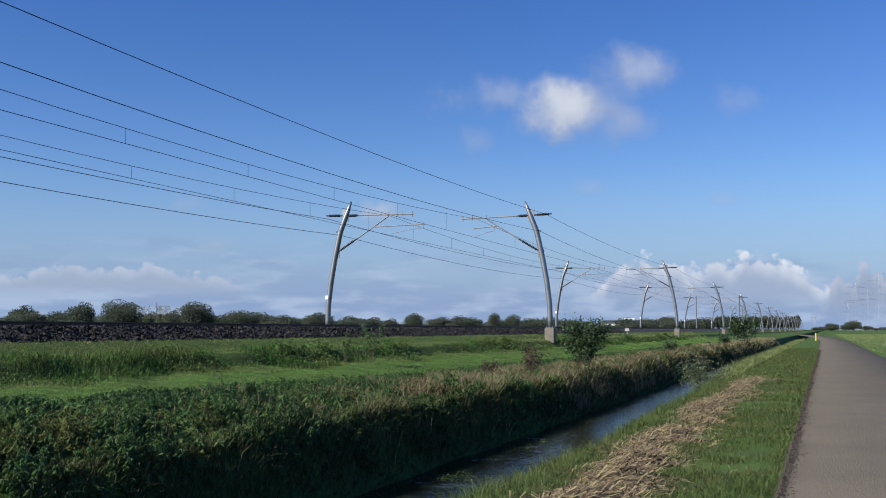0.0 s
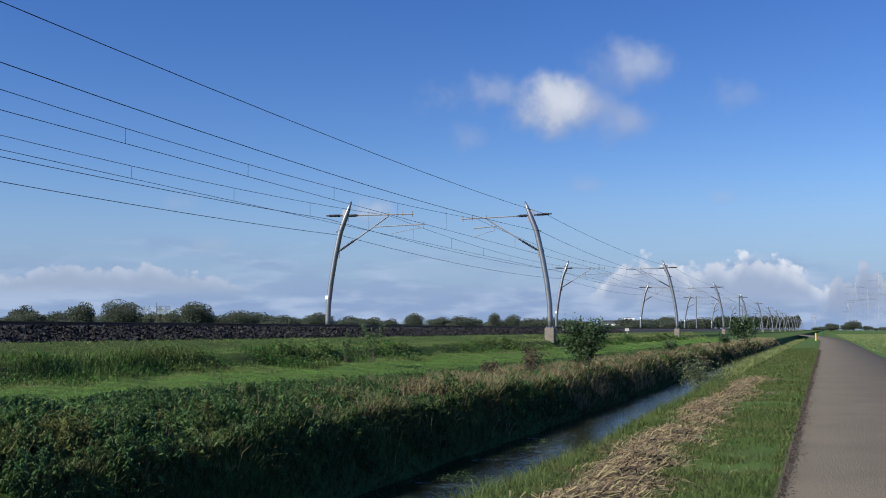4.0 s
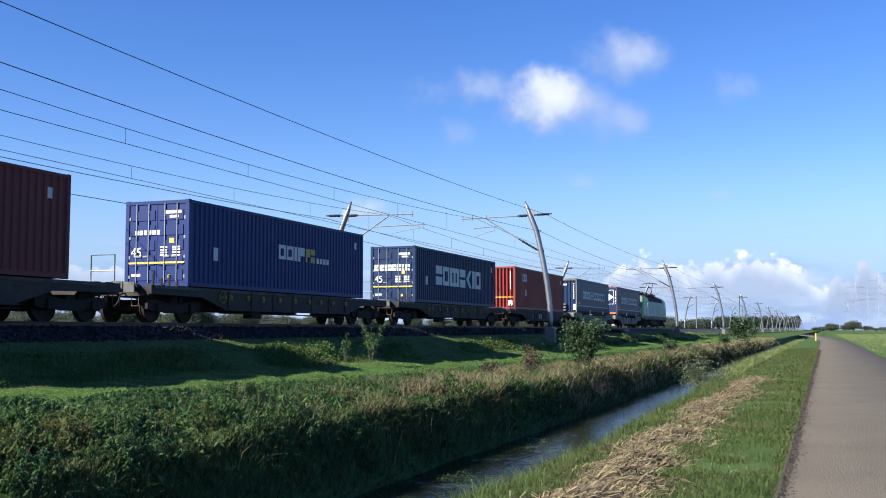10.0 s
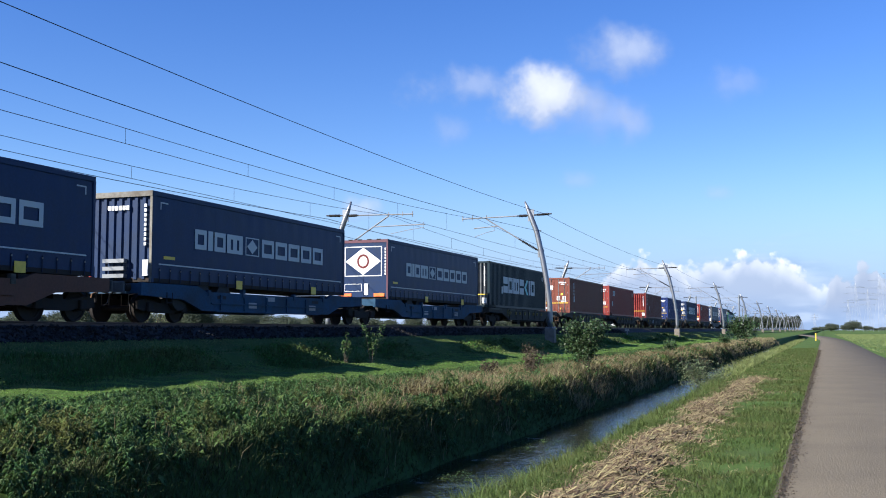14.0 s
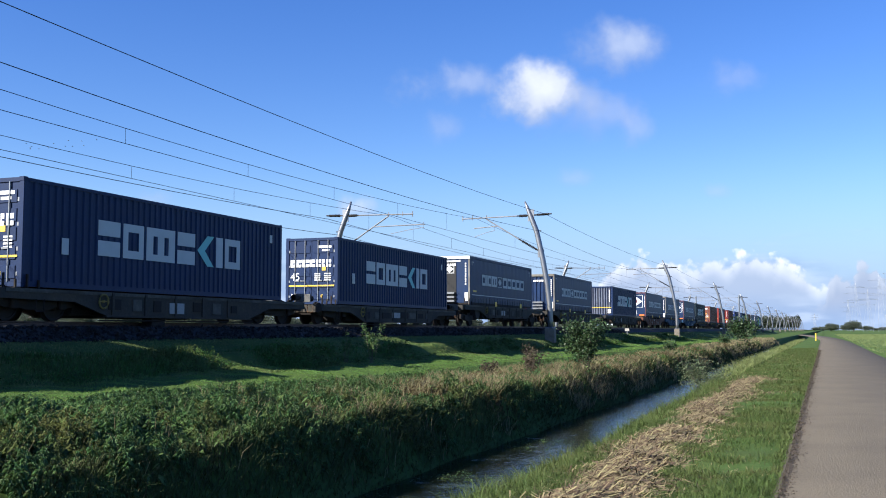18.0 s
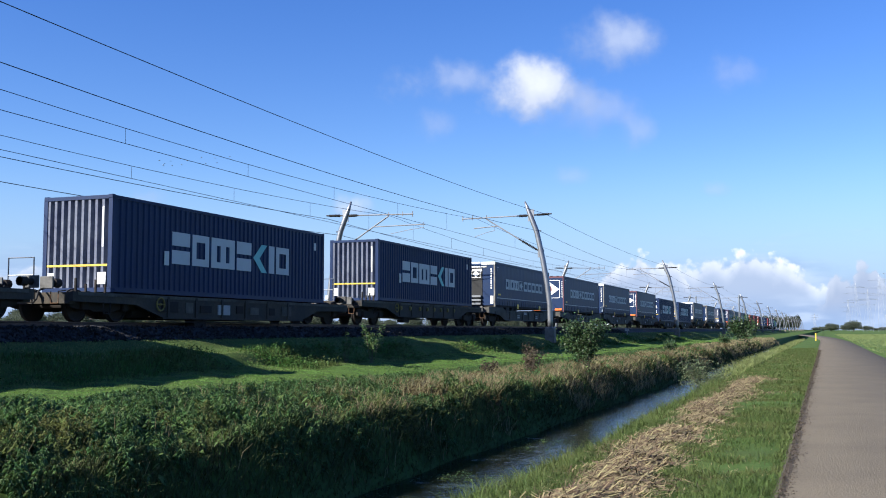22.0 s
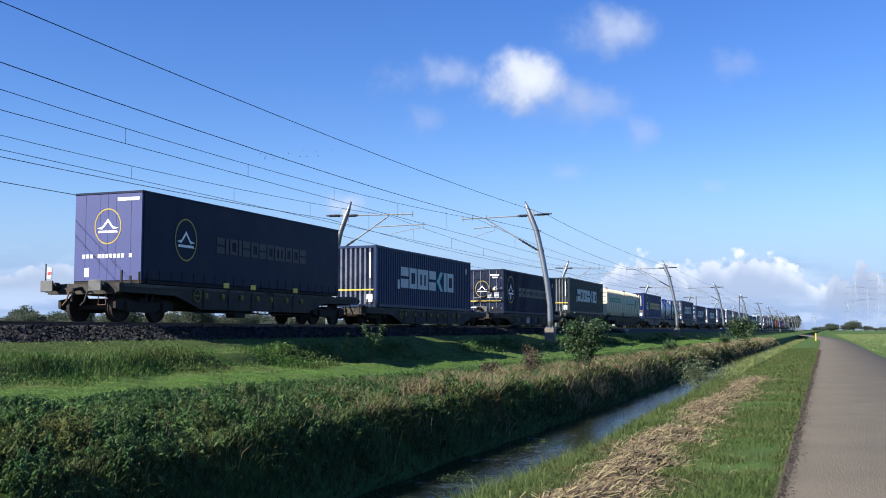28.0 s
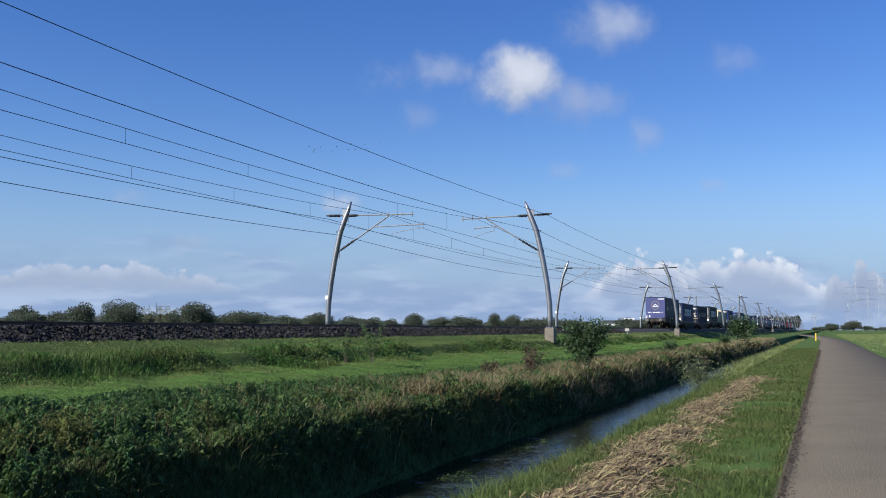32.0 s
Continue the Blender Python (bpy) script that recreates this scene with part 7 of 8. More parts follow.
    blades("water_edge_grass", x, y, RNG.uniform(0.1, 0.48, len(x)) * (0.3 + 1.1 * soft_noise(x, y, 1.3, 21)), 0.004 + 0.0004 * y, 0.9, M["verge"], "lush green grass at the water edge")
    # a stand of reeds by the water and a pasture across the road
    for cx, cy in ((-4.35, 16.2), (-4.4, 16.9)):
        x, y = cx + RNG.normal(0, 0.1, 26), cy + RNG.normal(0, 0.16, 26)
        blades("reeds", x, y, RNG.uniform(0.3, 0.62, 26), 0.02, 0.5, M["weed_light"], "narrow green reed leaves at the water edge")
    x, y = spread(90000, 3.2, 70, 25, 400)
    blades("pasture_grass", x, y, RNG.uniform(0.04, 0.12, len(x)), 0.012 + 0.0011 * y, 1.4, M["pasture"], "pale pasture grass across the road")
    # mats of floating weed
    n = 16000
    x, y = spread(n, -6.1, -4.1, 9, 45)
    keep = RNG.random(n) < np.clip(soft_noise(x, y, 0.9, 13) * 3.4 - 1.9, 0, 1) * np.clip((-4.7 - x) / 0.9, 0.03, 0.8) * np.clip((24 - y) / 8, 0.1, 1)
    C = np.stack([x, y, np.full(n, -0.797)], -1)[keep]
    V, F = leaf_quads(C, 0.012 + 0.0008 * C[:, 1], 0.02)
    tagged(np_mesh("floating_weed", V, F, M["weed_dark"], 3), "dark floating weed on the ditch water", "weeds", kind="stuff")


def make_soil_edge():
    """Dark soil crept over the road's edge in a ragged band, with crumbs and dead leaves."""
    ys = np.arange(3, 170, 0.1)
    out = 0.015 + 0.09 * soft_noise(ys * 0, ys, 0.9, 3) + 0.07 * (soft_noise(ys * 0, ys, 4.5, 5) - 0.5)
    V, F = [], []
    for k, y in enumerate(ys):
        V += [(-0.5, y, -0.01), (-0.42, y, 0.022), (-0.42 + 0.5 * out[k], y, 0.024), (-0.42 + out[k], y, 0.0165)]
        if k:
            b = 4 * k
            F += [(b - 4 + q, b - 3 + q, b + 1 + q, b + q) for q in range(3)]
    tagged(link_mesh("road_edge", V, F, M["earth"]), "dark bare soil along the road edge", "soil", kind="structure")
    n = 11000
    y = 5 * (80 / 5) ** RNG.random(n)
    x = -0.43 + RNG.exponential(0.05, n) * (0.5 + soft_noise(y * 0, y, 0.9, 3))
    C = np.stack([x, y, 0.024 + 0.008 * RNG.random(n)], -1)
    V, F = leaf_quads(C, 0.006 + 0.0004 * y, 0.15)
    tagged(np_mesh("road_litter", V, F, M["earth"], 3), "crumbs of soil and dead leaves along the road edge", "litter", kind="stuff")
    # grass leaning over the edge
    x, y = spread(9000, -0.56, -0.36, 6, 80)
    x = x + 0.06 * (soft_noise(x, y, 2.2, 5) - 0.5)
    blades("edge_grass", x, y, RNG.uniform(0.03, 0.1, len(x)), 0.0035 + 0.0005 * y, 1.6, M["verge"], "ragged grass hanging over the road edge", -0.01)


def make_shrub(label, h, w, m, leaves, size, thin=False):
    t = group_of("shrub", label, "shrub", m, "shrubs by the ditch")
    rnd = random.Random(int(h * 1000 + w * 77))
    tips = []
    for k in range(7 if thin else 12):
        a = rnd.uniform(0, 2 * math.pi)
        r = rnd.uniform(0.15, 0.5) * w
        tip = Vector((r * math.cos(a), r * math.sin(a), h * rnd.uniform(0.55, 1.0)))
        bm = bmesh.new()
        mid = tip * 0.5 + Vector((rnd.uniform(-0.05, 0.05), rnd.uniform(-0.05, 0.05), 0.05 * h))
        tube(bm, [(0.03 * math.cos(a), 0.03 * math.sin(a), -0.1), mid, tip], [0.006, 0.005, 0.003] if thin else [0.012, 0.009, 0.003], 5)
        part("stem", bm, M["bark"], t)
        tips += [mid, tip, mid.lerp(tip, 0.5), mid.lerp(tip, 0.8)]
    C = np.array([tips[k] for k in RNG.integers(0, len(tips), leaves)]) + RNG.normal(0, 0.1 * w, (leaves, 3))
    C[:, 2] = np.maximum(C[:, 2], 0.02)
    V, F = leaf_quads(C, np.full(leaves, size), 0.8)
    ob = np_mesh("foliage", V, F, M["weed_dark"] if thin else M["stalk"] if "brown" in label or "reddish" in label else M["shrub_grey"] if "grey" in label else M["shrub"], 3)
    ob.parent = t
    return t


def make_shrubs():
    for label, x, y, h, w, leaves, size in (
        ("dense dark green shrub on the ditch bank", -7.0, 31.9, 1.55, 1.3, 5200, 0.038),
        ("dark shrub hanging over the ditch bank", -7.4, 103.0, 2.4, 2.6, 2600, 0.09),
        ("grey green shrub at the water edge", -3.85, 35.5, 1.0, 1.8, 3000, 0.033),
        ("young leafy sapling in the meadow", -14.45, 32.3, 1.25, 0.7, 520, 0.04),
        ("thin leafy sapling in the meadow", -15.0, 31.4, 1.0, 0.35, 200, 0.036),
        ("withered brown dock stalks on the ditch bank", -8.25, 26.0, 0.8, 0.5, 420, 0.03),
        ("withered brown dock stalks on the ditch bank", -8.0, 29.3, 0.85, 0.45, 420, 0.03),
        ("reddish dry shrub on the ditch bank", -8.4, 31.0, 0.9, 0.8, 500, 0.035),
        ("low shrub on the ditch bank", -8.3, 60.0, 0.8, 0.8, 500, 0.05),
        ("low green shrub on the ditch bank", -7.6, 88.0, 1.1, 1.2, 700, 0.07),
    ):
        make_shrub(label, h, w, pose(x, y, float(height(x, y))), leaves, size, "sapling" in label)


def make_tree(label, h, w, trunk, seed, leaves, size, slim=False):
    t = group_of("tree", label, "tree", pose(0, 0, 0), "trees on the horizon")
    rnd = random.Random(seed)
    bm = bmesh.new()
    tube(bm, [(0, 0, -0.2), (0.1, 0.05, h * 0.3), (0.0, 0.1, h * 0.6), (0.05, 0, h * 0.82)], [trunk, trunk * 0.8, trunk * 0.45, 0.05], 7)
    part("trunk", bm, M["bark"], t)
    for k in range(7):
        a = rnd.uniform(0, 2 * math.pi)
        z0 = h * rnd.uniform(0.18, 0.5)
        tip = Vector((math.cos(a) * w * rnd.uniform(0.15, 0.35), math.sin(a) * w * rnd.uniform(0.15, 0.35), min(h * 0.8, z0 + h * rnd.uniform(0.1, 0.3))))
        bm = bmesh.new()
        tube(bm, [(0, 0, z0), (tip.x * 0.5, tip.y * 0.5, z0 + (tip.z - z0) * 0.6), tip], [trunk * 0.45, trunk * 0.25, 0.03], 5)
        part("limb", bm, M["bark"], t)
    # rounded clumps of leaves, set close together inside the crown's outline
    c = []
    while len(c) < 60:
        q = [rnd.uniform(-1, 1) for _ in range(3)]
        if sum(v * v for v in q) < 1:
            r = rnd.uniform(0.26, 0.4)
            k = 1 - r
            c.append((q[0] * k * w * 0.58, q[1] * k * w * 0.58, h * 0.53 + q[2] * k * h * 0.47, r))
    c = np.array(c)
    pick = RNG.integers(0, len(c), leaves)
    v = RNG.normal(size=(leaves, 3))
    v /= np.linalg.norm(v, axis=1, keepdims=True)
    v *= (RNG.uniform(0.3, 1, leaves) ** 0.3)[:, None]
    C = c[pick, :3] + v * c[pick, 3:4] * np.array([w * 0.58, w * 0.58, h * 0.44])
    C = C[C[:, 2] > 0.03 * h]
    V, F = leaf_quads(C, np.full(len(C), size), 0.9)
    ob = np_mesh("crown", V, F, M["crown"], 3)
    ob.parent = t
    return t


YAW = radians(20.183)
FOC = 784 / math.tan(radians(23.2))


def plan(px, d):
    """Plan position of the bearing px at the depth d."""
    u = (px - 784) / FOC
    return d * (u * math.cos(YAW) - math.sin(YAW)), d * (math.cos(YAW) + u * math.sin(YAW))


def make_trees():
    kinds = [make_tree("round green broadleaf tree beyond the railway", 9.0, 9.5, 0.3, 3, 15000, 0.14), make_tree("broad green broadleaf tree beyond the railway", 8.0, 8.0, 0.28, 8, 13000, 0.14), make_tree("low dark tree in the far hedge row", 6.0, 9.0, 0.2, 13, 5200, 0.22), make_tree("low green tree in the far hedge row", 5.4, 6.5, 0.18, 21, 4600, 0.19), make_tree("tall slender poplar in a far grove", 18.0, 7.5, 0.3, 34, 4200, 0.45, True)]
    used = set()

    def put(k, px, d, s, turn):
        x, y = plan(px, d)
        m = pose(x, y, 0.25, 0, 0, turn) @ Matrix.Diagonal((s[0], s[0], s[1], 1))
        if k in used:
            copy_thing(kinds[k], m)
        else:
            used.add(k)
            kinds[k].matrix_basis = m

    rnd = random.Random(4)
    for px, d, k, sw, sh in ((213, 265, 0, 1.35, 1.1), (345, 265, 1, 1.35, 1.12), (372, 275, 1, 0.75, 0.62), (425, 265, 1, 1.1, 0.74), (392, 300, 3, 0.9, 0.9), (565, 285, 1, 0.85, 0.72), (55, 320, 2, 1.1, 1.3), (20, 330, 3, 1.2, 1.3), (145, 320, 2, 0.9, 1.35), (110, 335, 3, 1.0, 1.1), (733, 350, 1, 0.75, 0.82), (875, 360, 1, 0.45, 0.85), (908, 360, 1, 0.55, 0.78), (480, 320, 3, 1.4, 0.95), (510, 330, 2, 0.9, 0.8), (1176, 520, 2, 1.0, 1.05), (1180, 520, 0, 1.0, 0.9), (1508, 800, 2, 1.3, 1.15), (1493, 780, 3, 1.2, 1.15), (1470, 850, 2, 1.2, 0.9)):
        put(k, px, d, (sw, sh), rnd.uniform(0, 360))
    px = -8
    while px < 1250:
        put(rnd.choice((2, 3)), px, rnd.uniform(370, 430), (rnd.uniform(0.8, 1.3), rnd.uniform(0.8, 1.1) * float(np.interp(px, [0, 450, 650, 900, 1250], [1.3, 1.02, 0.85, 0.78, 0.75]))), rnd.uniform(0, 360))
        px += rnd.uniform(9, 19)
    px = 1268
    while px < 1412:
        put(4, px, rnd.uniform(980, 1080), (rnd.uniform(0.9, 1.3), rnd.uniform(0.85, 1.05)), rnd.uniform(0, 360))
        px += rnd.uniform(3.2, 6)
    for px in (1440, 1455, 1468, 1500, 1530, 1548, 1562, 1580):
        put(rnd.choice((2, 3)), px, rnd.uniform(880, 1000), (rnd.uniform(1.2, 1.8), rnd.uniform(0.5, 0.8)), rnd.uniform(0, 360))
    # leafless saplings
    for px in (262, 282, 297, 288):
        x, y = plan(px, 262)
        t = group_of("sapling", "thin pale sapling with few leaves", "tree", pose(x, y, 0.2), "saplings beyond the railway")
        r2 = random.Random(px)
        for k in range(7):
            bm = bmesh.new()
            a = r2.uniform(0, 6.28)
            tube(bm, [(0, 0, 0.5 * k), (0.4 * math.cos(a), 0.4 * math.sin(a), 3 + 0.5 * k), (0.8 * math.cos(a), 0.8 * math.sin(a), 5 + r2.uniform(0, 3.5))], [0.05, 0.04, 0.02], 4)
            part("twig", bm, M["bark"], t)
        C = np.stack([RNG.normal(0, 0.7, 260), RNG.normal(0, 0.7, 260), RNG.uniform(2, 7.5, 260)], -1)
        V, F = leaf_quads(C, np.full(260, 0.14), 0.9)
        ob = np_mesh("crown", V, F, M["sapling"], 3)
        ob.parent = t


# ---- far things ----
def make_far_things():
    x, y = plan(1107, 820)
    t = group_of("warehouse", "long low grey warehouse with a white roof light", "warehouse", pose(x, y, 0, 0, 0, 20))
    boxed("wall", -20, 20, -8, 8, 0, 8.6, PAINT["darkgrey"], t, "grey cladding wall")
    boxed("roof", -20.3, 20.3, -8.3, 8.3, 8.6, 9.1, M["galv"], t)
    boxed("roof_light", -2, 6, -6, 6, 9.1, 10.6, M["white"], t, "white roof light")
    for k in range(3):
        boxed("window", -18 + 5 * k, -14.5 + 5 * k, -8.06, -8.0, 4.8, 6.2, M["white"], t)

    def pylon(px, d, h):
        x, y = plan(px, d)
        t = group_of("pylon", "grey steel lattice electricity pylon", "pylon", pose(x, y, -0.2, 0, 0, 25), "electricity pylons")
        r = 0.00009 * d
        for sx in (-1, 1):
            for sy in (-1, 1):
                bm = bmesh.new()
                tube(bm, [(sx * 0.09 * h, sy * 0.09 * h, 0), (sx * 0.03 * h, sy * 0.03 * h, h * 0.62), (0, 0, h)], r, 4)
                part("leg", bm, M["pylon"], t)
        for z in (0.62, 0.75, 0.88):
            bm = bmesh.new()
            a = h * (0.2 if z != 0.75 else 0.25)
            tube(bm, [(-a, 0, z * h), (0, 0, (z + 0.035) * h), (a, 0, z * h)], r, 4)
            tube(bm, [(-a, 0, z * h), (a, 0, z * h)], r, 4)
            part("cross_arm", bm, M["pylon"], t)
        for k in range(7):
            za, zb = k / 7 * 0.9, (k + 1) / 7 * 0.9
            wa, wb = np.interp(za, [0, 0.62, 1], [0.09, 0.03, 0]) * h, np.interp(zb, [0, 0.62, 1], [0.09, 0.03, 0]) * h
            bm = bmesh.new()
            tube(bm, [(-wa, -wa, za * h), (wb, -wb, zb * h)], r * 0.7, 4)
            tube(bm, [(wa, -wa, za * h), (-wb, -wb, zb * h)], r * 0.7, 4)
            part("brace", bm, M["pylon"], t)
        return t

    for px, d, h in ((1514, 950, 46), (1556, 800, 45), (1535, 1150, 47), (1500, 1500, 46), (1440, 2400, 40), (1585, 700, 45)):
        pylon(px, d, h)
    # kilometre board by the track and a marker post by the road
    t = group_of("distance_board", "small white board on a grey post beside the track", "sign", pose(-17.4, 97.5, 0.9))
    boxed("post", -0.04, 0.04, -0.04, 0.04, 0, 0.75, M["galv"], t)
    boxed("board", -0.2, 0.2, -0.06, -0.03, 0.5, 0.75, M["concrete"], t)
    t = group_of("marker_post", "slim yellow marker post beside the road", "post", pose(-1.1, 150, 0))
    boxed("post", -0.07, 0.07, -0.07, 0.07, 0, 1.05, M["yellow"], t)
    boxed("cap", -0.075, 0.075, -0.075, 0.075, 1.05, 1.15, M["iron"], t)


# ---- clouds ----
def cloud_material(name, dense, lo, hi, bright, shade, grain=110, rough=1.7):
    m = bpy.data.materials.new(name)
    m.use_nodes = True
    n, l = m.node_tree.nodes, m.node_tree.links
    n.remove(n["Principled BSDF"])
    co = n.new("ShaderNodeTexCoord")
    sub = n.new("ShaderNodeVectorMath")
    sub.operation = "SUBTRACT"
    sub.inputs[1].default_value = (0.5, 0.5, 0.5)
    l.new(co.outputs["Generated"], sub.inputs[0])
    flat = n.new("ShaderNodeVectorMath")
    flat.operation = "MULTIPLY"
    flat.inputs[1].default_value = (2, 2, 0)
    l.new(sub.outputs[0], flat.inputs[0])
    ln = n.new("ShaderNodeVectorMath")
    ln.operation = "LENGTH"
    l.new(flat.outputs[0], ln.inputs[0])
    info = n.new("ShaderNodeObjectInfo")
    off = n.new("ShaderNodeMath")
    off.operation = "MULTIPLY"
    off.inputs[1].default_value = 37
    l.new(info.outputs["Random"], off.inputs[0])
    nz = n.new("ShaderNodeTexNoise")
    nz.noise_dimensions = "4D"
    nz.inputs["Scale"].default_value = 1 / grain
    nz.inputs["Detail"].default_value = 9
    nz.inputs["Roughness"].default_value = 0.55
    l.new(co.outputs["Object"], nz.inputs["Vector"])
    l.new(off.outputs[0], nz.inputs["W"])
    add = n.new("ShaderNodeMath")
    add.operation = "MULTIPLY_ADD"
    add.inputs[1].default_value = rough
    l.new(nz.outputs[0], add.inputs[0])
    inv = n.new("ShaderNodeMath")
    inv.operation = "SUBTRACT"
    inv.inputs[0].default_value = 0.15 + (1.7 - rough) * 0.5
    l.new(ln.outputs["Value"], inv.inputs[1])
    l.new(inv.outputs[0], add.inputs[2])
    al = n.new("ShaderNodeMapRange")
    al.interpolation_type = "SMOOTHSTEP"
    al.inputs[1].default_value, al.inputs[2].default_value = lo, hi
    al.inputs[4].default_value = dense
    l.new(add.outputs[0], al.inputs[0])
    sep = n.new("ShaderNodeSeparateXYZ")
    l.new(flat.outputs[0], sep.inputs[0])
    foot = n.new("ShaderNodeMapRange")
    foot.interpolation_type = "SMOOTHSTEP"
    foot.inputs[1].default_value, foot.inputs[2].default_value = (-1.0, -0.2) if grain < 100 else (-3, -2)
    l.new(sep.outputs["Y"], foot.inputs[0])
    thin = n.new("ShaderNodeMath")
    thin.operation = "MULTIPLY"
    l.new(al.outputs[0], thin.inputs[0])
    l.new(foot.outputs[0], thin.inputs[1])
    # Sunlit upper sides and shaded bases are painted into the emission.
    tilt = n.new("ShaderNodeMath")
    tilt.operation = "MULTIPLY_ADD"
    tilt.inputs[1].default_value = 0.35 if grain > 100 else 1.0
    l.new(sep.outputs["Y"], tilt.inputs[0])
    l.new(add.outputs[0], tilt.inputs[2])
    fac = n.new("ShaderNodeMapRange")
    fac.inputs[1].default_value, fac.inputs[2].default_value = (lo, hi + 0.25) if grain > 100 else (lo + 0.15, hi + 0.75)
    l.new(tilt.outputs[0], fac.inputs[0])
    mix = n.new("ShaderNodeMix")
    mix.data_type = "RGBA"
    mix.inputs["A"].default_value = (*shade, 1)
    mix.inputs["B"].default_value = (*bright, 1)
    l.new(fac.outputs[0], mix.inputs["Factor"])
    em = n.new("ShaderNodeEmission")
    em.inputs["Strength"].default_value = 0.61
    l.new(mix.outputs["Result"], em.inputs["Color"])
    tr = n.new("ShaderNodeBsdfTransparent")
    ms = n.new("ShaderNodeMixShader")
    l.new(thin.outputs[0], ms.inputs[0])
    l.new(tr.outputs[0], ms.inputs[1])
    l.new(em.outputs[0], ms.inputs[2])
    l.new(ms.outputs[0], n["Material Output"].inputs["Surface"])
    return m


def bank_material(bright, shade, seed):
    """Heaped cloud tops over a base that fades into the haze; sunlit tops are painted in."""
    m = bpy.data.materials.new("cumulus bank")
    m.use_nodes = True
    n, l = m.node_tree.nodes, m.node_tree.links
    n.remove(n["Principled BSDF"])

    def calc(op, a, b, c=None):
        q = n.new("ShaderNodeMath")
        q.operation = op
        for k, v in enumerate((a, b, c)):
            if isinstance(v, (int, float)):
                q.inputs[k].default_value = v
            elif v is not None:
                l.new(v, q.inputs[k])
        return q.outputs[0]

    def ramp(v, lo, hi, to0=0.0, to1=1.0):
        q = n.new("ShaderNodeMapRange")
        q.interpolation_type = "SMOOTHSTEP"
        q.inputs[1].default_value, q.inputs[2].default_value, q.inputs[3].default_value, q.inputs[4].default_value = lo, hi, to0, to1
        l.new(v, q.inputs[0])
        return q.outputs[0]

    def billow(scale, shift, detail):
        q = n.new("ShaderNodeMapping")
        q.inputs["Location"].default_value = (seed + shift, seed * 0.7, 0)
        l.new(co.outputs["Object"], q.inputs["Vector"])
        wob = n.new("ShaderNodeTexNoise")
        wob.inputs["Scale"].default_value = scale * 2.2
        wob.inputs["Detail"].default_value = 5
        l.new(q.outputs[0], wob.inputs["Vector"])
        mul = n.new("ShaderNodeVectorMath")
        mul.operation = "MULTIPLY_ADD"
        mul.inputs[1].default_value = (0.5 / scale,) * 3
        l.new(wob.outputs["Color"], mul.inputs[0])
        l.new(q.outputs[0], mul.inputs[2])
        v = n.new("ShaderNodeTexVoronoi")
        v.feature = "SMOOTH_F1"
        v.voronoi_dimensions = "2D"
        v.inputs["Scale"].default_value = scale
        v.inputs["Detail"].default_value = detail
        v.inputs["Roughness"].default_value = 0.45
        v.inputs["Smoothness"].default_value = 0.35
        l.new(mul.outputs[0], v.inputs["Vector"])
        return calc("SUBTRACT", 1.0, v.outputs["Distance"])

    co = n.new("ShaderNodeTexCoord")
    sep = n.new("ShaderNodeSeparateXYZ")
    l.new(co.outputs["Generated"], sep.inputs[0])
    u = calc("MULTIPLY_ADD", sep.outputs["X"], 2.0, -1.0)
    roll = n.new("ShaderNodeTexNoise")
    roll.noise_dimensions = "1D"
    roll.inputs["Scale"].default_value = 4.5
    roll.inputs["Detail"].default_value = 2
    w = calc("ADD", sep.outputs["X"], seed)
    l.new(w, roll.inputs["W"])
    top = calc("MULTIPLY_ADD", roll.outputs[0], 0.62, 0.44)
    top = calc("MULTIPLY_ADD", calc("POWER", calc("ABSOLUTE", u, None), 3.0), -0.62, top)
    big = billow(1 / 95, 0.0, 2.0)
    small = billow(1 / 42, 5.0, 2.0)
    depth = calc("SUBTRACT", calc("ADD", top, calc("MULTIPLY_ADD", big, 0.22, -0.08)), sep.outputs["Y"])
    depth = calc("ADD", depth, calc("MULTIPLY_ADD", small, 0.13, -0.06))
    alpha = calc("MULTIPLY", ramp(depth, 0.0, 0.13), ramp(sep.outputs["Y"], 0.02, 0.42))
    alpha = calc("MULTIPLY", alpha, ramp(calc("ABSOLUTE", u, None), 0.72, 1.0, 0.93, 0.0))
    glow = calc("ADD", ramp(depth, 0.55, 0.02, 0.0, 0.8), calc("MULTIPLY_ADD", small, 0.35, -0.18))
    glow = calc("ADD", glow, calc("MULTIPLY_ADD", big, 0.55, -0.3))
    mix = n.new("ShaderNodeMix")
    mix.data_type = "RGBA"
    mix.inputs["A"].default_value = (*shade, 1)
    mix.inputs["B"].default_value = (*bright, 1)
    l.new(ramp(glow, 0.1, 1.0), mix.inputs["Factor"])
    em = n.new("ShaderNodeEmission")
    em.inputs["Strength"].default_value = 0.61
    l.new(mix.outputs["Result"], em.inputs["Color"])
    tr = n.new("ShaderNodeBsdfTransparent")
    ms = n.new("ShaderNodeMixShader")
    l.new(alpha, ms.inputs[0])
    l.new(tr.outputs[0], ms.inputs[1])
    l.new(em.outputs[0], ms.inputs[2])
    l.new(ms.outputs[0], n["Material Output"].inputs["Surface"])
    return m


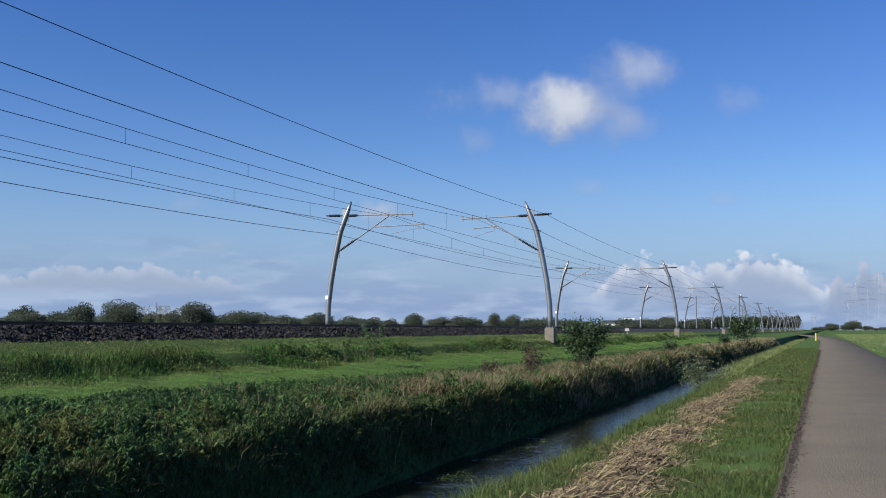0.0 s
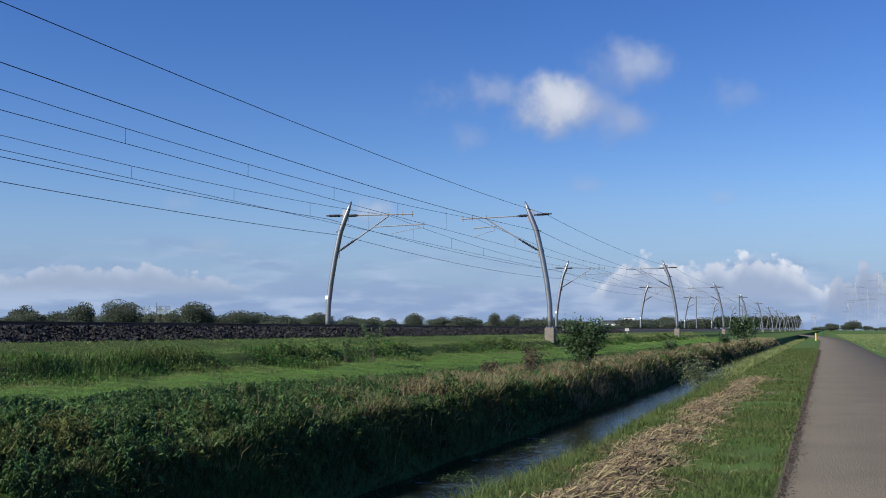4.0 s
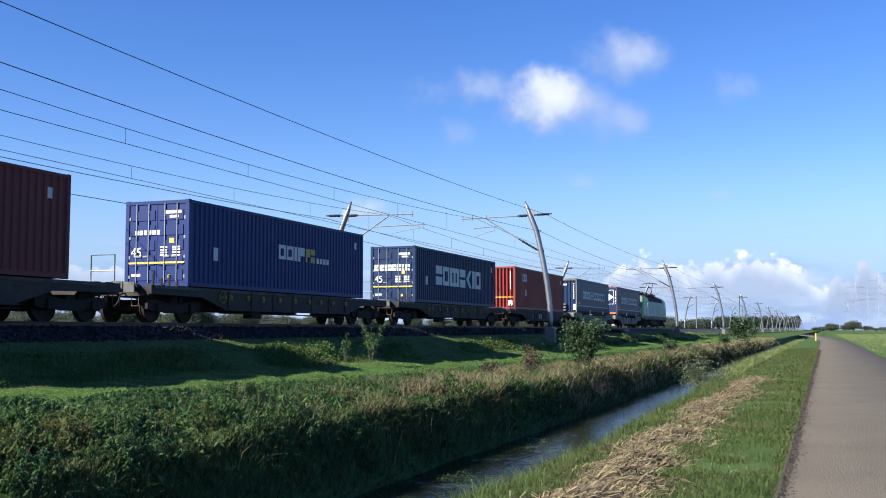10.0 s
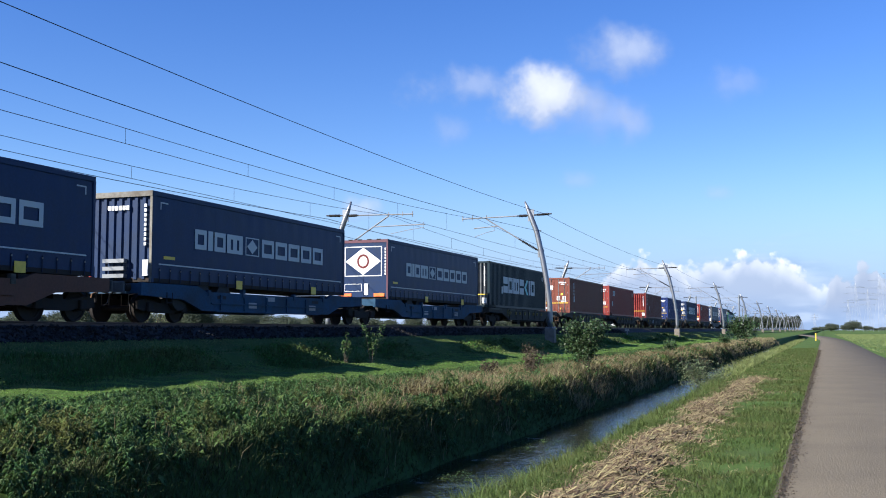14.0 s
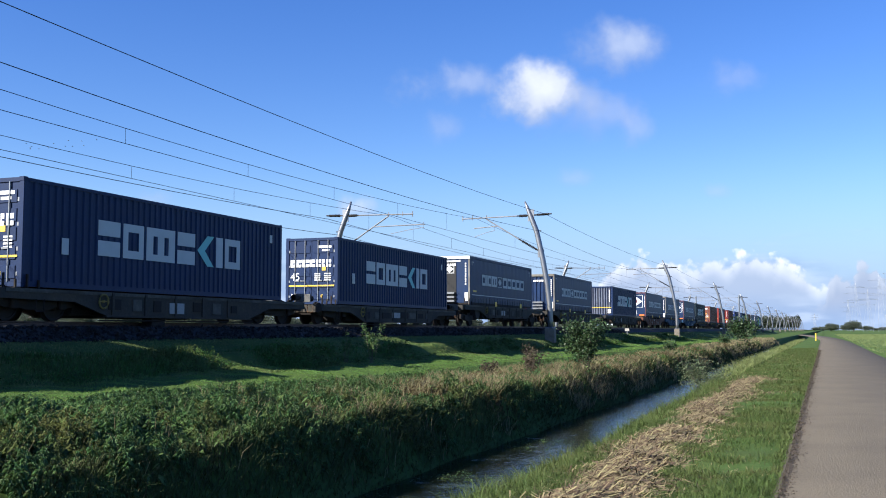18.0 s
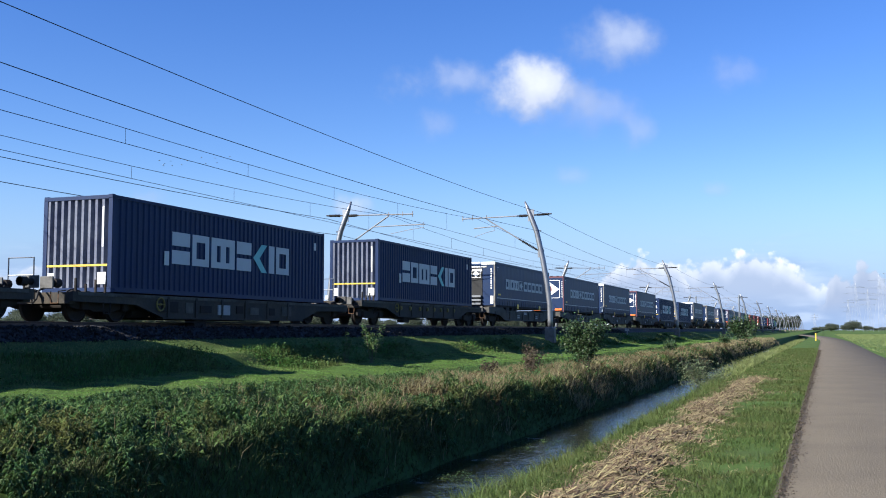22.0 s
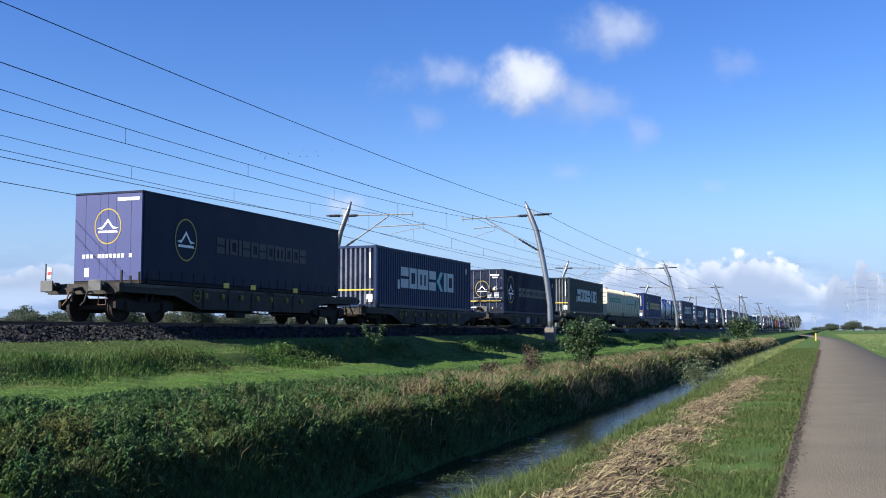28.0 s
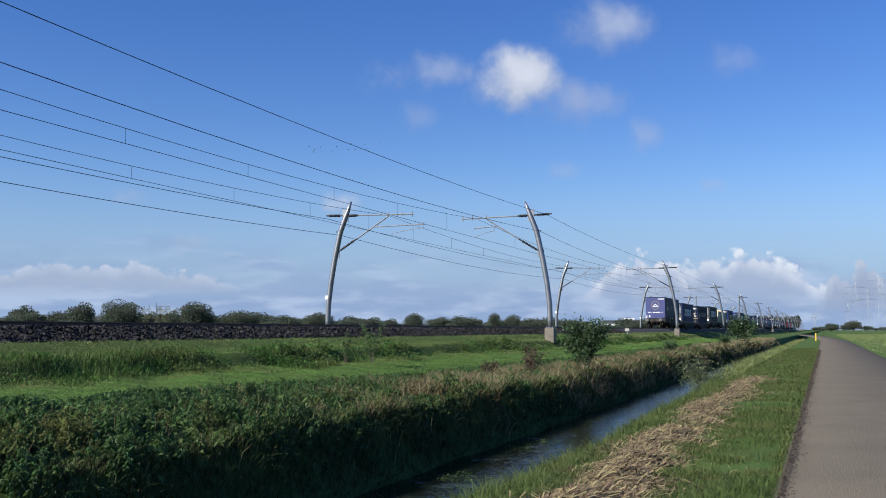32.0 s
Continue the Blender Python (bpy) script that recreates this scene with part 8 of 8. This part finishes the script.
def make_clouds():
    white, lilac = (0.66, 0.68, 0.74), (0.33, 0.38, 0.52)
    mats = {"d": cloud_material("dense cloud", 0.95, 0.22, 0.75, (0.67, 0.69, 0.75), (0.36, 0.41, 0.54), rough=1.05), "m": cloud_material("thin cloud", 0.5, 0.2, 0.95, white, lilac), "n": cloud_material("soft cloud", 0.62, 0.15, 0.95, (0.56, 0.6, 0.69), lilac, rough=1.2), "g": cloud_material("grey cloud wisp", 0.35, 0.2, 1.0, (0.46, 0.5, 0.62), lilac), "w": cloud_material("white cloud wisp", 0.4, 0.25, 1.05, (0.55, 0.58, 0.67), lilac), "f": cloud_material("cloud wisp", 0.22, 0.2, 1.0, (0.5, 0.52, 0.62), lilac)}
    spots = [("d", 994, 195, 918, 140, 98, 74), ("g", 1085, 225, 1030, 185, 110, 52), ("g", 1060, 190, 1000, 180, 60, 50), ("w", 866, 172, 757, 130, 135, 44), ("n", 1118, 128, 1076, 48, 100, 58), ("f", 1290, 182, 1283, 110, 75, 40), ("m", 655, 378, 588, 364, 55, 28), ("f", 832, 255, 732, 212, 50, 35), ("g", 1098, 215, 1135, 245, 45, 42), ("f", 362, 437, 322, 432, 60, 26), ("f", 320, 362, 215, 350, 45, 22), ("f", 1030, 335, 985, 305, 50, 22), ("f", 1270, 355, 1250, 330, 40, 18)]
    # the heaped bank low over the horizon
    for key, seed, bright, shade in (("b1", 1.7, (0.74, 0.76, 0.81), (0.36, 0.43, 0.57)), ("b2", 4.2, (0.8, 0.82, 0.86), (0.36, 0.43, 0.57)), ("b3", 8.9, (0.5, 0.55, 0.65), (0.33, 0.39, 0.52)), ("b4", 12.4, (0.52, 0.58, 0.69), (0.36, 0.43, 0.56))):
        mats[key] = bank_material(bright, shade, seed)
    spots += [("b1", 1150, 492, 1142, 489, 95, 52), ("b2", 1318, 492, 1308, 488, 168, 60), ("b3", 1530, 510, 1524, 507, 75, 52), ("b4", 190, 492, 165, 489, 230, 34)]
    names = {"d": "bright white fair weather cumulus cloud", "m": "thin pale cloud in a blue sky", "f": "faint grey wisp of cloud", "b": "heaped white cumulus bank low on the horizon", "n": "soft white cloud in a blue sky", "g": "grey trailing wisp of cloud", "w": "torn white wisp of cloud"}
    turn = CAM.to_3x3().to_4x4()
    for kind, xa, ya, xb, yb, w, h in spots:
        d = 3600.0 if kind[0] == "b" else 3000.0
        sx, sy = w / FOC * d * 1.25, h / FOC * d * 1.25
        n = 6
        V = [(sx * (2 * i / n - 1), sy * (2 * j / n - 1), -0.02 * sx * ((2 * i / n - 1) ** 2 + (2 * j / n - 1) ** 2)) for j in range(n + 1) for i in range(n + 1)]
        F = [(j * (n + 1) + i, j * (n + 1) + i + 1, (j + 1) * (n + 1) + i + 1, (j + 1) * (n + 1) + i) for j in range(n) for i in range(n)]
        ob = link_mesh("cloud", V, F, mats[kind], smooth=True)
        tagged(ob, names[kind[0]], "cloud", "clouds")
        def at(px, py):
            v = CAM.to_3x3() @ Vector(((px - 784) / FOC * d, (441 - py) / FOC * d, -d))
            return Matrix.Translation(CAM.translation + v) @ turn
        ob.matrix_basis = at(xa, ya)
        DRIFT.append((ob, at(xa, ya), at(xb, yb)))


def make_birds():
    """A loose flock far behind the railway, drifting to the right."""
    rnd = random.Random(12)
    first = None
    for k in range(14):
        if first is None:
            b = group_of("bird", "small dark bird in a distant flock", "bird", pose(0, 0, 0), "flock of birds")
            bm = bmesh.new()
            tube(bm, [(0, -0.3, 0), (0, -0.1, 0.02), (0, 0.15, 0.02), (0, 0.32, 0.0)], [0.02, 0.08, 0.08, 0.02], 8)
            part("body", bm, M["strut"], b)
            for s in (-1, 1):
                bm = bmesh.new()
                v = [bm.verts.new(p) for p in ((s * 0.05, 0.12, 0.03), (s * 0.35, 0.14, 0.14), (s * 0.62, -0.06, 0.06), (s * 0.32, -0.06, 0.12), (s * 0.05, -0.1, 0.03))]
                w = [bm.verts.new((q.co.x, q.co.y, q.co.z - 0.015)) for q in v]
                bm.faces.new(v)
                bm.faces.new(w[::-1])
                for j in range(5):
                    bm.faces.new((v[j], v[(j + 1) % 5], w[(j + 1) % 5], w[j]))
                part("wing", bm, M["strut"], b)
            first = b
        else:
            b = copy_thing(first, pose(0, 0, 0))
        d = 360.0
        ox, oy = rnd.uniform(-75, 75), rnd.uniform(-9, 9)
        rows = []
        for t, px, py in ((0.0, -1500, 60), (17.0, 30, 245), (18.5, 160, 262), (21.5, 330, 285), (23.5, 425, 288), (25.5, 480, 283), (32.0, 620, 262)):
            v = CAM.to_3x3() @ Vector(((px + ox - 784) / FOC * d, (441 - py - oy) / FOC * d, -d))
            rows.append((t, Matrix.Translation(CAM.translation + v) @ pose(0, 0, 0, 0, 0, -60)))
        b.matrix_basis = rows[0][1]
        FLOCK.append((b, rows))


FLOCK = []
M["verge"] = material("verge grass", (0.082, 0.122, 0.031), 0.65, vary=0.3, scale=0.8, island=0.28, color2=(0.1394, 0.1312, 0.0492), trans=0.35, spec=0.25)
# Haze over the distance is worked into this pale bluish steel.
M["pylon"] = material("haze-pale pylon steel", (0.28, 0.31, 0.36), 0.7, vary=0.08)
M["arch"] = material("pale long grass", (0.225, 0.24, 0.09), 0.65, vary=0.3, scale=1.0, island=0.4, color2=(0.255, 0.2025, 0.09), trans=0.45, spec=0.2)
M["olive"] = material("olive grass", (0.2, 0.228, 0.084), 0.65, vary=0.3, scale=0.5, island=0.25, color2=(0.0936, 0.1326, 0.0351), trans=0.35, spec=0.2)
# Darker than the meadow: the step's shaded side is put into the green.
M["tussock"] = material("shade-darkened tussock grass", (0.06, 0.12, 0.0256), 0.65, vary=0.35, scale=0.6, island=0.5, color2=(0.104, 0.112, 0.036), trans=0.35, spec=0.2)
M["weed_dark"] = material("dark herb leaves", (0.0775, 0.1438, 0.045), 0.55, vary=0.35, scale=0.9, island=0.3, color2=(0.08, 0.085, 0.035), trans=0.4, spec=0.25)
M["weed_light"] = material("pale herb leaves", (0.1552, 0.2415, 0.0805), 0.6, vary=0.35, scale=1.2, island=0.3, color2=(0.17, 0.18, 0.07), trans=0.4, spec=0.12)
M["shrub_grey"] = material("grey green shrub leaves", (0.14, 0.17, 0.085), 0.6, vary=0.3, scale=2, island=0.45, trans=0.35, spec=0.25)
M["stalk"] = material("brown dock seed heads", (0.085, 0.066, 0.045), 0.8, vary=0.3, scale=2, island=0.4, color2=(0.06, 0.05, 0.03), trans=0.2, spec=0.15)
M["sapling"] = material("pale sapling leaves", (0.2, 0.22, 0.1), 0.7, vary=0.2, scale=1.0, island=0.4, trans=0.3)
# The bank foot's shade is mixed into this grass as a darker green.
M["bank_dark"] = material("shade-dark bank grass", (0.072, 0.098, 0.036), 0.8, vary=0.3, scale=0.9, island=0.3, color2=(0.05, 0.045, 0.022), trans=0.2, spec=0.1)
M["pasture"] = material("pale pasture grass", (0.2, 0.25, 0.09), 0.7, vary=0.3, scale=0.2, island=0.1, color2=(0.2, 0.22, 0.09), trans=0.35, spec=0.2)
M["nettle"] = material("dark nettle leaves", (0.09, 0.168, 0.054), 0.55, vary=0.3, scale=0.8, island=0.35, color2=(0.075, 0.12, 0.036), trans=0.3, spec=0.3)
M["olive_herb"] = material("olive herb leaves", (0.15, 0.165, 0.055), 0.6, vary=0.35, scale=1.1, island=0.4, color2=(0.1, 0.15, 0.045), trans=0.35, spec=0.2)
M["dead_herb"] = material("withered herb leaves", (0.17, 0.138, 0.068), 0.75, vary=0.35, scale=1.0, island=0.5, color2=(0.12, 0.085, 0.04), trans=0.35, spec=0.15)
M["earth"] = material("bare soil", (0.075, 0.058, 0.04), 0.95, vary=0.4, scale=3, bump=0.8, fine=30)
make_plants()
make_soil_edge()
make_shrubs()
make_trees()
make_far_things()
make_clouds()
make_birds()

motions()
